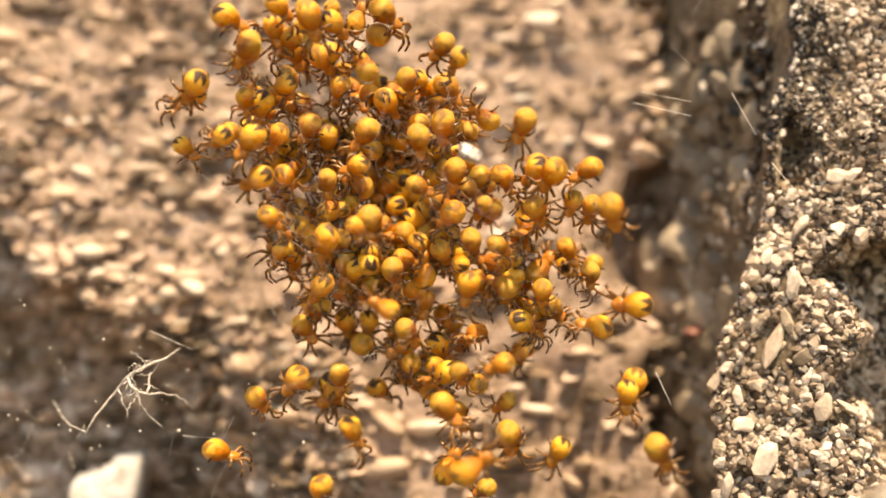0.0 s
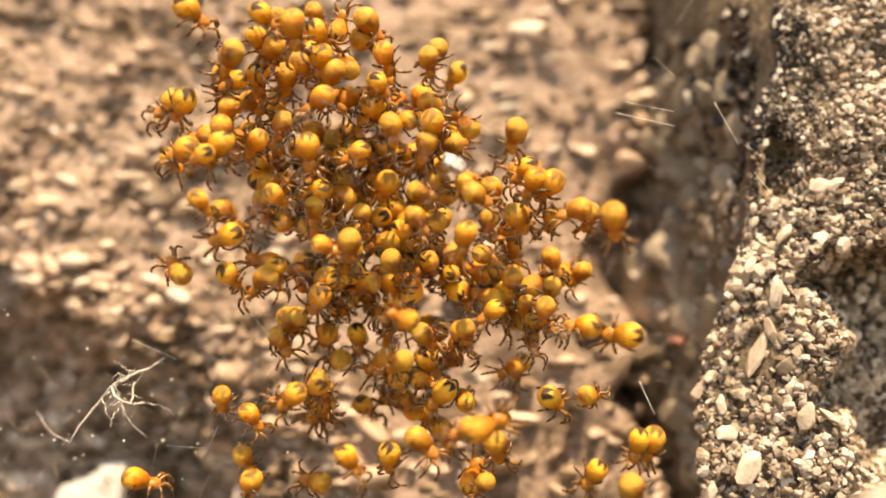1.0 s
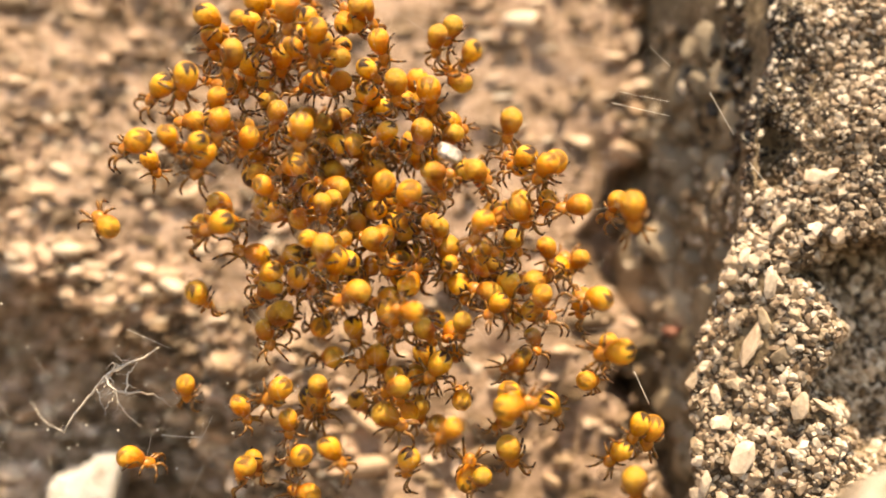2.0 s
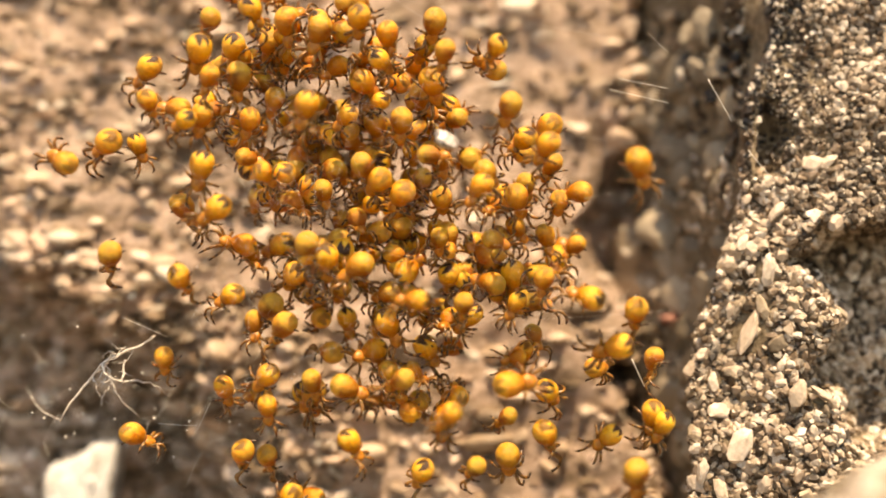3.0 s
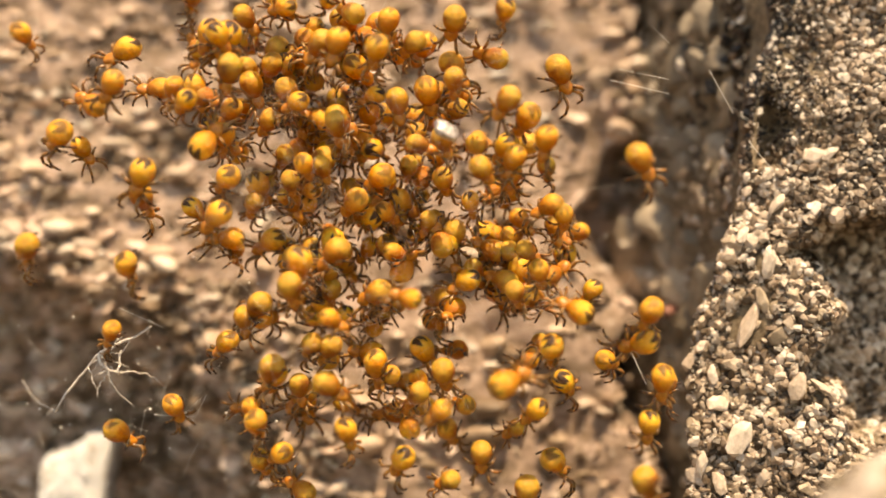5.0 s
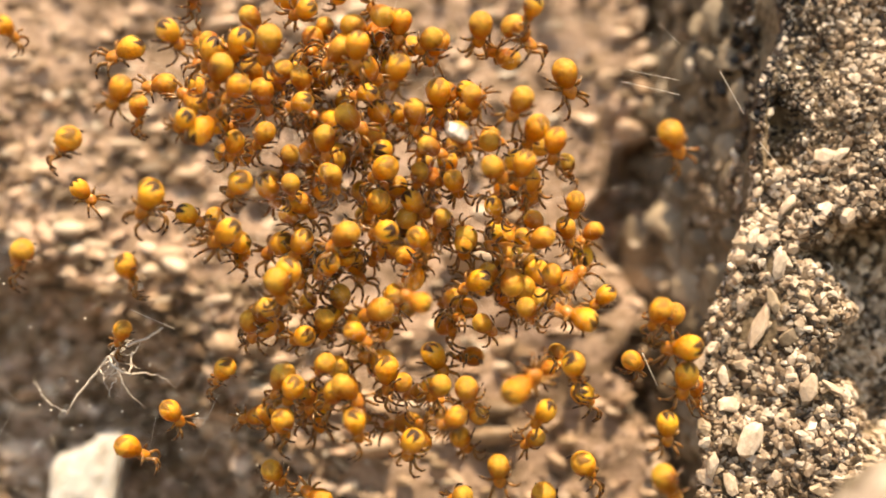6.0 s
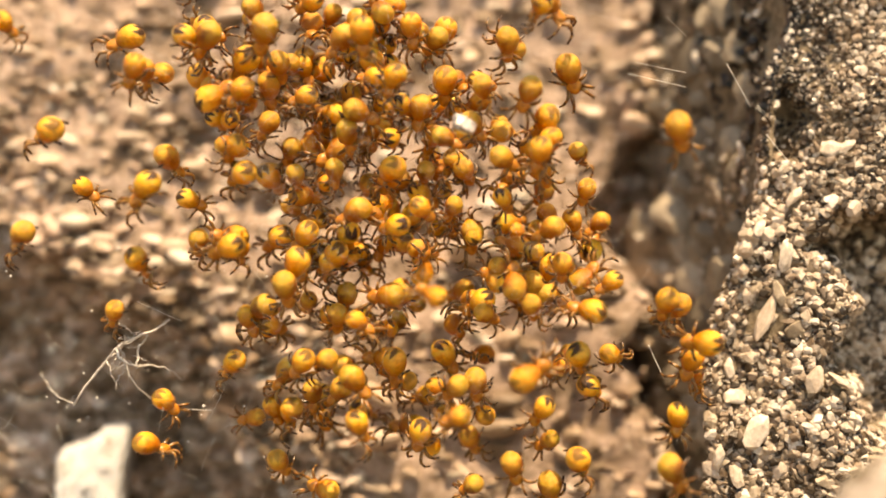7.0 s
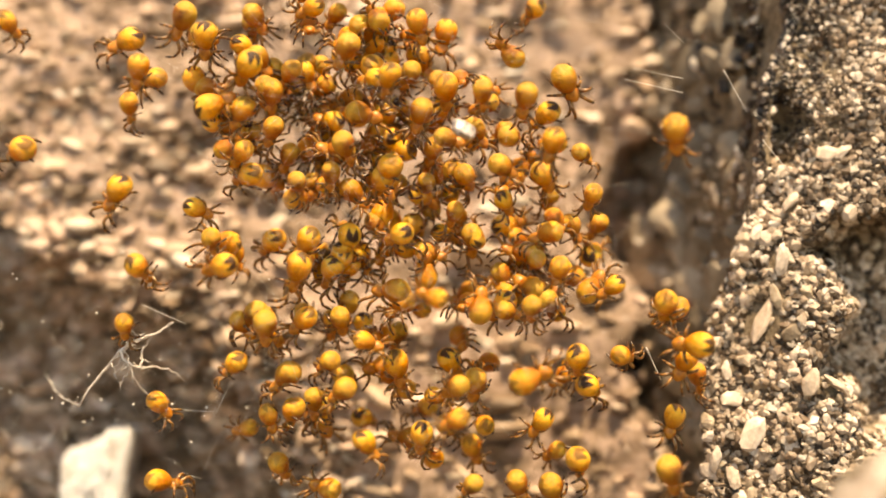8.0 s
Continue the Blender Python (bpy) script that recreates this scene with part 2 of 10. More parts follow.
def heap(name, material, spots, rng, stretch=(1, 1, 1), points=11):
    """Many small angular grains joined into one mesh: spots are (place, normal, size)."""
    shapes = []
    for _ in range(12):
        bm = chip(rng, 1.0, points, rng.uniform(0.6, 0.9))
        bm.verts.index_update()
        shapes.append((np.array([v.co[:] for v in bm.verts]) * stretch, np.array([[v.index for v in f.verts] for f in bm.faces])))
        bm.free()
    verts, faces, count = [], [], 0
    for p, n, s in spots:
        shape, tris = rng.choice(shapes)
        turn = Matrix.Rotation(rng.uniform(0, 6.3), 3, "Z")
        if n is not None:
            turn = n.to_track_quat("Z", "Y").to_matrix() @ Matrix.Rotation(rng.gauss(0, 0.35), 3, "X") @ turn
        else:
            turn = Euler((rng.uniform(0, 6.3), rng.uniform(0, 6.3), 0)).to_matrix() @ turn
        verts.append((shape @ np.array(turn).T) * s + np.array(p))
        faces.append(tris + count)
        count += len(shape)
    mesh = bpy.data.meshes.new(name)
    mesh.from_pydata((np.concatenate(verts) * 0.001).tolist(), [], np.concatenate(faces).tolist())
    mesh.materials.append(material)
    if points > 15:
        mesh.shade_smooth()
    return mesh


# ---- the ground and the two rock faces ----
def build_ground():
    bm = bmesh.new()
    radii = [0, 40, 90, 160, 300, 700, 2000, 8000, 40000, 400000, 3000000]
    rings = []
    for r in radii:
        count = 1 if r == 0 else 48
        rings.append([bm.verts.new((r * math.cos(a), 20 + r * math.sin(a), noise.noise(Vector((r * math.cos(a), r * math.sin(a), 0)) * 0.02) * min(3.0, r * 0.04) - 2))
                      for a in (2 * math.pi * k / count for k in range(count))])
    for k in range(48):
        bm.faces.new((rings[0][0], rings[1][k], rings[1][(k + 1) % 48]))
    for a, b in zip(rings[1:], rings[2:]):
        for k in range(48):
            bm.faces.new((a[k], b[k], b[(k + 1) % 48], a[(k + 1) % 48]))
    return tagged(new("ground", finish("ground", bm, soil)), "dry brown soil ground", "ground", kind="structure")


def bank_depth(x, z):
    """Distance of the bank's face (y, mm) at x and at height z over the first eye's level."""
    p = Vector((x, z, 0))
    y = 60.0 + 0.42 * min(max(z, -4.5), 4) + 0.26 * max(z - 4, 0) + 0.26 * min(z + 4.5, 0)
    y += 1.6 * noise.noise(p * 0.09 + Vector((3, 1, 0))) + 0.8 * noise.noise(p * 0.25) + 0.4 * noise.noise(p * 0.7)
    # the hollow under a slanting ledge
    edge = -20.4 - (x + z) + 1.5 * noise.noise(p * 0.16 + Vector((9, 0, 4))) + 0.7 * noise.noise(p * 0.5)
    s = min(1.0, max(0.0, edge / 3.2))
    y += 5.2 * s * s * (3 - 2 * s)
    s = min(1.0, max(0.0, edge / 9 + 1))
    y += 3.4 * s * s * min(1.0, max(0.0, (-3 - z) / 3))
    # the dark cleft beside the block
    s = min(1.0, max(0.0, (x - 10.2 - 1.4 * min(1.0, max(0.0, (z - 4) / 2)) + 2.5 * max(0.0, 1 - ((z - 0.6) / 4.5) ** 2)) / 2.2 - 0.8 * noise.noise(Vector((2, z * 0.2, 3))) - 0.5 * noise.noise(Vector((5, z * 0.8, 3)))))
    y += (4.0 + 4.5 * min(1.0, max(0.0, -z / 4))) * s * s * (3 - 2 * s)
    return y


def build_bank():
    bm = bmesh.new()
    us = [-70 + i * 0.5 for i in range(201)]
    vs = [-62 + i * 0.5 for i in range(205)]
    rows = sheet(bm, us, vs, lambda u, v: (u, bank_depth(u, v), EYE + v))
    rim = [rows[0][i] for i in range(len(us))] + [r[-1] for r in rows[1:]] + rows[-1][-2::-1] + [r[0] for r in rows[-2:0:-1]]
    outer = [bm.verts.new((v.co.x, 150, v.co.z)) for v in rim]
    for i in range(len(rim)):
        j = (i + 1) % len(rim)
        bm.faces.new((rim[j], rim[i], outer[i], outer[j]))
    bm.faces.new(outer)
    return tagged(new("wall_bank", finish("wall_bank", bm, bank_earth)), "rough pinkish brown stony earth bank, partly in shade", "rock face", kind="structure")


def block_edge(z):
    """x of the block's lit corner at height z over the first eye's level."""
    return 11.3 + 0.03 * z + 0.37 * min(max(z + 6, 0), 7) + 0.17 * min(max(z - 1, 0), 14) + 0.5 * noise.noise(Vector((0.3, z * 0.25, 7))) + 0.25 * noise.noise(Vector((0.3, z * 0.9, 2)))


def block_face(u, z):
    """The block's surface: u from 0 (back of the shaded side) over 1 (the corner) to 2 (right end of the front)."""
    e = block_edge(z)
    if u <= 1:
        back = 10.6 + 0.03 * z + 1.0 * noise.noise(Vector((z * 0.22, 2, 5))) + 0.5 * noise.noise(Vector((z * 0.7, 8, 5)))
        fold = 14.6 + 0.5 * noise.noise(Vector((z * 0.3, 6, 1)))
        s = max(0.0, u)
        if s < 0.5:
            x, y = back + (fold - back) * s * 2, 67 - 14 * s * 2
        else:
            x, y = fold + (e - fold) * (s * 2 - 1), 53 - 4.4 * (s * 2 - 1)
    else:
        s = u - 1
        x, y = e + s * 40, 48.6 - 1.6 * math.sin(min(1, s * 5) * 1.57) + 3.0 * s
        # a hollow under an overhang
        edge = min(1.0, max(0.0, (x - 16.0 - 1.2 * noise.noise(Vector((z * 0.45, 3, 9))) - 0.9 * noise.noise(Vector((z * 1.4, 5, 9)))) / 2.6))
        roof = min(1.0, max(0.0, (0.6 + 0.8 * noise.noise(Vector((x * 0.5, 1, 4))) - z) / 0.7)) * min(1.0, max(0.0, (z + 9.8) / 1.4))
        y += 4.6 * edge * roof
        # a shaded notch in the corner below the crust
        edge = min(1.0, max(0.0, (15.7 - x + 0.8 * noise.noise(Vector((z * 0.8, 3, 2)))) / 0.7))
        roof = min(1.0, max(0.0, (5.9 + 0.5 * noise.noise(Vector((x * 0.9, 1, 4))) - z) / 0.4)) * min(1.0, max(0.0, (z - 2.2) / 0.9))
        y += 1.9 * edge * roof
    y += 0.17 * z
    p = Vector((x, y, z))
    bulge = 0.9 * noise.noise(p * 0.16) + 0.5 * noise.noise(p * 0.45) + 0.2 * noise.noise(p * 1.3)
    return Vector((x - (0.5 if u < 1 else 0) * bulge, y - (0.3 if u < 1 else 1.0) * bulge, EYE + z))


def build_block():
    bm = bmesh.new()
    us = [i / 40 for i in range(41)] + [1 + i / 80 for i in range(1, 81)]
    vs = [-62 + i * 0.4 for i in range(256)]
    rows = sheet(bm, us, vs, block_face)
    rim = rows[0][:] + [r[-1] for r in rows[1:]] + rows[-1][-2::-1] + [r[0] for r in rows[-2:0:-1]]
    outer = [bm.verts.new((v.co.x, 120, v.co.z)) for v in rim]
    for i in range(len(rim)):
        j = (i + 1) % len(rim)
        bm.faces.new((rim[j], rim[i], outer[i], outer[j]))
    bm.faces.new(outer)
    return tagged(new("wall_block", finish("wall_block", bm, block_matrix)), "weathered coarse-grained sandstone block with one shaded side", "rock face", kind="structure")


ground = build_ground()
bank = build_bank()
block = build_block()

# ---- things by the bank ----
def build_quartz():
    """A square-edged piece with a top that slants up to one side."""
    bm = bmesh.new()
    bmesh.ops.create_icosphere(bm, subdivisions=5, radius=1)
    for v in bm.verts:
        d = v.co.normalized()
        k = (abs(d.x) ** 9 + abs(d.y) ** 9 + abs(d.z) ** 9) ** (-1 / 9)
        n = noise.noise(d * 1.7 + Vector((4, 2, 1))) * 0.12 + noise.noise(d * 6) * 0.07 + noise.noise(d * 17) * 0.035
        q = Vector((d.x * 1.8, d.y * 4.0, d.z * 3.0)) * (k * 0.97 + n * 0.95)
        q.z += 0.42 * q.x * max(0.0, q.z / 3.1)
        q.x += 0.12 * q.z
        v.co = q
    ob = new("quartz_stone", finish("quartz_stone", bm, quartz))
    ob.matrix_world = at(-18.05, 62.6, EYE - 14.6, -12, 0, 8)
    return tagged(ob, "bright white quartz stone in the shaded hollow", "stone")


build_quartz()


def build_rootlet():
    """The pale forked rootlet in the hollow."""
    root = new("dry_rootlet")
    root.location = (-0.01475, 0.0475, (EYE - 7.6) / 1000)
    rng = random.Random(5)

    def twig(name, ends, r0, r1):
        bm = bmesh.new()
        n = 9
        a, b = Vector(ends[0]), Vector(ends[1])
        bend = Vector((rng.uniform(-1, 1), rng.uniform(-1, 1), rng.uniform(-1, 1))) * (b - a).length * 0.16
        pts = [a.lerp(b, i / n) + bend * math.sin(i / n * math.pi) + Vector((rng.gauss(0, 0.03), rng.gauss(0, 0.03), rng.gauss(0, 0.03))) for i in range(n + 1)]
        tube(bm, pts, [r0 + (r1 - r0) * i / n for i in range(n + 1)], 6)
        part(name, bm, root_bark, root)

    fork, knee = (2.0, -0.6, 2.5), (2.85, -0.9, 1.7)
    twig("stem", ((0, 0, 0), fork), 0.042, 0.065)
    twig("twig", (fork, (4.0, -0.2, 3.5)), 0.07, 0.03)
    twig("twig", (fork, knee), 0.05, 0.04)
    twig("twig", (knee, (3.15, -0.4, 3.0)), 0.05, 0.025)
    twig("twig", ((2.2, -0.6, 2.0), (3.2, 0.3, 0.2)), 0.04, 0.02)
    twig("twig", (knee, (4.4, 0.4, 1.0)), 0.035, 0.015)
    twig("twig", ((0.1, 0, 0.05), (-2.0, 2.0, 1.0)), 0.024, 0.01)
    twig("twig", ((1.7, -0.5, 2.1), (2.3, -0.9, 3.0)), 0.04, 0.02)
    twig("twig", ((1.5, -0.4, 1.9), (1.9, -0.9, 1.1)), 0.03, 0.012)
    twig("twig", ((3.0, -0.5, 2.9), (2.1, -1.0, 3.5)), 0.025, 0.012)
    # the tangle of hair roots about the fork
    for _ in range(16):
        a = Vector((rng.gauss(2.3, 0.35), rng.gauss(-0.7, 0.3), rng.gauss(2.3, 0.35)))
        twig("hair_root", (a, a + Vector((rng.gauss(0.1, 0.5), rng.gauss(0, 0.3), rng.gauss(-0.2, 0.5)))), 0.022, 0.010)
    return tagged(root, "pale dry forked rootlet caught in the cobweb", "root")


build_rootlet()


def build_pale_stone():
    """A tall rough stone that stands close to the lens."""
    bm = bmesh.new()
    bmesh.ops.create_icosphere(bm, subdivisions=5, radius=1)
    for v in bm.verts:
        d = v.co.normalized()
        n = noise.noise(d * 1.6 + Vector((1, 7, 3))) * 0.16 + noise.noise(d * 4) * 0.08
        q = Vector((d.x, d.y, d.z * 4))
        n += noise.noise(q * 4) * 0.09 + noise.noise(q * 9) * 0.06 + noise.noise(q * 20) * 0.03
        k = (abs(d.x) ** 4 + abs(d.y) ** 4 + abs(d.z) ** 4) ** -0.25
        v.co = Vector((d.x * 5.0, d.y * 5.0, d.z * 28.0)) * k * (1 + n * (1.0 if abs(d.z) < 0.75 else 0.12))
        v.co.z += 0.22 * v.co.x * max(0.0, d.z) + 1.4 * noise.noise(d * 5) * max(0.0, d.z)
    ob = new("pale_stone", finish("pale_stone", bm, pale_rock))
    ob.matrix_world = at(15.2, 32.0, EYE - 34.3, 0, 0, 10)
    return tagged(ob, "pale pinkish rough stone standing before the block", "stone")


build_pale_stone()


# ---- the spiderlings ----
def abdomen_mesh():
    bm = bmesh.new()
    bmesh.ops.create_uvsphere(bm, u_segments=20, v_segments=14, radius=1)
    for v in bm.verts:
        x, z, y = v.co.x, v.co.y, -v.co.z
        swell = 1 - 0.16 * y - 0.06 * y * y
        v.co = Vector((x * 0.53 * swell, y * 0.66, z * 0.51 * swell + 0.05 * (1 - y * y)))
    bmesh.ops.recalc_face_normals(bm, faces=bm.faces)
    # short bristles
    rng = random.Random(14)
    bm.verts.ensure_lookup_table()
    for root in [(v.co.copy(), v.normal.copy()) for v in rng.sample(bm.verts[:], 46)]:
        tip = root[0] + root[1] * rng.uniform(0.08, 0.15) + Vector((0, -0.06, 0.0))
        tube(bm, [root[0], tip], [0.011, 0.003], 3, material=1)
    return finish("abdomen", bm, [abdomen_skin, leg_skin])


def head_mesh():
    bm = bmesh.new()
    bmesh.ops.create_uvsphere(bm, u_segments=14, v_segments=10, radius=1)
    for v in bm.verts:
        x, z, y = v.co.x, v.co.y, -v.co.z
        wide = 1 - 0.28 * max(0, y)
        v.co = Vector((x * 0.34 * wide, 0.80 + y * 0.37, -0.10 + z * 0.23 + 0.05 * max(0, y)))
    bmesh.ops.recalc_face_normals(bm, faces=bm.faces)
    return finish("cephalothorax", bm, head_skin)


def leg_mesh(side, index, rng):
    """One leg of seven joints; index 0 is the foremost pair."""
    fan = (70, 38, -30, -66)[index] + rng.uniform(-10, 10)
    long = (1.05, 0.92, 0.74, 0.96)[index] * rng.uniform(0.62, 0.84)
    a = radians(fan)
    out = Vector((side * math.cos(a), math.sin(a), 0))
    across = Vector((-side * math.sin(a), math.cos(a), 0))
    curl = rng.uniform(-0.5, 0.5)
    p = Vector((side * 0.20, 0.76 + 0.12 * (1.5 - index), -0.14))
    lift = rng.uniform(0.45, 0.95)
    # coxa, femur, patella, tibia, metatarsus, tarsus: length, rise
    steps = [(0.09, 0.1), (0.40, lift), (0.13, 0.1), (0.32, -0.7), (0.28, -1.5), (0.16, -2.2)]
    pts, tags = [p.copy()], []
    for k, (length, up) in enumerate(steps):
        d = (out * (1.0 if k < 4 else 0.55) + across * curl * (k / 5) + Vector((0, 0, up))).normalized()
        for h in (0.5, 1.0):
            pts.append(p + d * length * long * h * 1.32)
        p = pts[-1].copy()
        tags += [0, 1] if k == 3 else [0, 0]
    tags[-3:] = [1, 1, 1]
    bm = bmesh.new()
    count = len(pts)
    tube(bm, pts, [0.10 - 0.055 * i / (count - 1) for i in range(count)], 6, tags=tags)
    bmesh.ops.translate(bm, vec=-pts[0], verts=bm.verts)
    return finish("leg", bm, [leg_skin, leg_dark]), pts[0] * 0.001


def build_spiderling(meshes):
    """A spiderling with its head to +y and its back to +z; the origin is the abdomen's middle."""
    abdomen, head, legs = meshes
    ob = new("spiderling")
    ob.empty_display_size = 0.001
    for name, mesh, hip in (("abdomen", abdomen, (0, 0, 0)), ("cephalothorax", head, (0, 0, 0)), *(("leg", *m) for m in legs)):
        piece = new(name, mesh)
        piece.parent, piece.location = ob, hip
    return tagged(ob, "golden yellow spiderling with a dark brown rear mark on silk threads", "spider", "spiderlings of the swarm")


def build_swarm(count):
    rng = random.Random(21)
    abdomen, head = abdomen_mesh(), head_mesh()
    sets = [(abdomen, head, [leg_mesh(s, i, rng) for s in (-1, 1) for i in range(4)]) for _ in range(4)]
    firsts = [build_spiderling(m) for m in sets]
    swarm = []
    for n in range(count):
        swarm.append(firsts[n] if n < 4 else copy_thing(firsts[n % 4], Matrix()))
        swarm[-1].scale = (rng.uniform(0.68, 0.95),) * 3
    return swarm


spiderlings = build_swarm(309)


# ---- silk ----
def build_silk():
    rng = random.Random(33)
    bm = bmesh.new()

    def thread(a, b, r, sag=0.03):
        a, b = Vector(a), Vector(b)
        n = 4
        low = (b - a).length * sag * rng.uniform(-0.3, 1)
        tube(bm, [a.lerp(b, i / n) - Vector((0, 0, low * math.sin(i / n * math.pi))) for i in range(n + 1)], [r] * (n + 1), 4)

    def far():
        x, z = rng.uniform(-26, 8), rng.uniform(-18, 20)
        return (x, bank_depth(x, z), EYE + z)

    for _ in range(18):
        x, z = rng.gauss(-2.5, 5.0), rng.gauss(1.5, 5.0)
        thread((x, rng.uniform(38, 48), EYE + z), far(), rng.uniform(0.0015, 0.003))
    for _ in range(130):
        a = Vector((rng.gauss(-2.5, 5.5), rng.uniform(37, 49), EYE + rng.gauss(1.5, 5.5)))
        b = a + Vector((rng.gauss(0, 4), rng.gauss(0, 2.5), rng.gauss(0, 4)))
        thread(a, b, rng.uniform(0.0012, 0.003))
    # the cobweb before the hollow, round the rootlet
    for _ in range(70):
        a = Vector((rng.uniform(-20, -6), rng.uniform(45, 54), EYE + rng.uniform(-13, -4)))
        b = a + Vector((rng.gauss(0, 0.8), rng.gauss(0, 0.9), rng.gauss(0, 0.7)))
        thread(a, b, rng.uniform(0.002, 0.007), 0.45)
    # tiny droplets on the threads
    for _ in range(40):
        bead = bmesh.ops.create_icosphere(bm, subdivisions=1, radius=rng.uniform(0.03, 0.07))
        bmesh.ops.translate(bm, verts=bead["verts"], vec=(rng.uniform(-19, -5), rng.uniform(45, 50), EYE + rng.uniform(-10, -1)))
    # single bright threads to the block
    thread((7.4, 45.0, EYE + 5.7), (9.9, 46.0, EYE + 5.3), 0.014, 0.01)
    thread((8.07, 47.0, EYE + 6.4), (10.1, 47.0, EYE + 6.0), 0.010, 0.01)
    thread((8.9, 45.0, EYE + 7.9), (9.9, 46.0, EYE + 7.3), 0.013, 0.01)
    thread((11.63, 46.5, EYE + 6.3), (12.6, 46.5, EYE + 4.6), 0.017, 0.01)
    thread((12.9, 45.3, EYE + 3.4), (14.0, 45.3, EYE + 2.1), 0.015, 0.01)
    thread((8.3, 45.0, EYE - 4.8), (8.9, 45.0, EYE - 6.1), 0.017, 0.01)
    # and three by the hollow's edge
    thread((-12.0, 47.0, EYE - 3.3), (-10.2, 47.0, EYE - 4.1), 0.010, 0.04)
    thread((-10.6, 47.0, EYE - 7.6), (-9.0, 47.0, EYE - 7.7), 0.012, 0.04)
    thread((-9.2, 47.0, EYE - 8.2), (-8.5, 47.0, EYE - 6.8), 0.010, 0.04)
    return tagged(new("silk_web", finish("silk_web", bm, silk)), "fine tangled pale silk threads between the rock faces", "cobweb", kind="stuff")


build_silk()


def build_flake():
    bm = lump(random.Random(8), 1.05, 0.8, 2, 0.25)
    ob = new("sand_flake", finish("sand_flake", bm, flake_pale, False))
    ob.matrix_world = at(1.0, 42.4, EYE + 3.5, 20, 30, 10)
    return tagged(ob, "small pale sand flake caught in the silk", "debris")


build_flake()


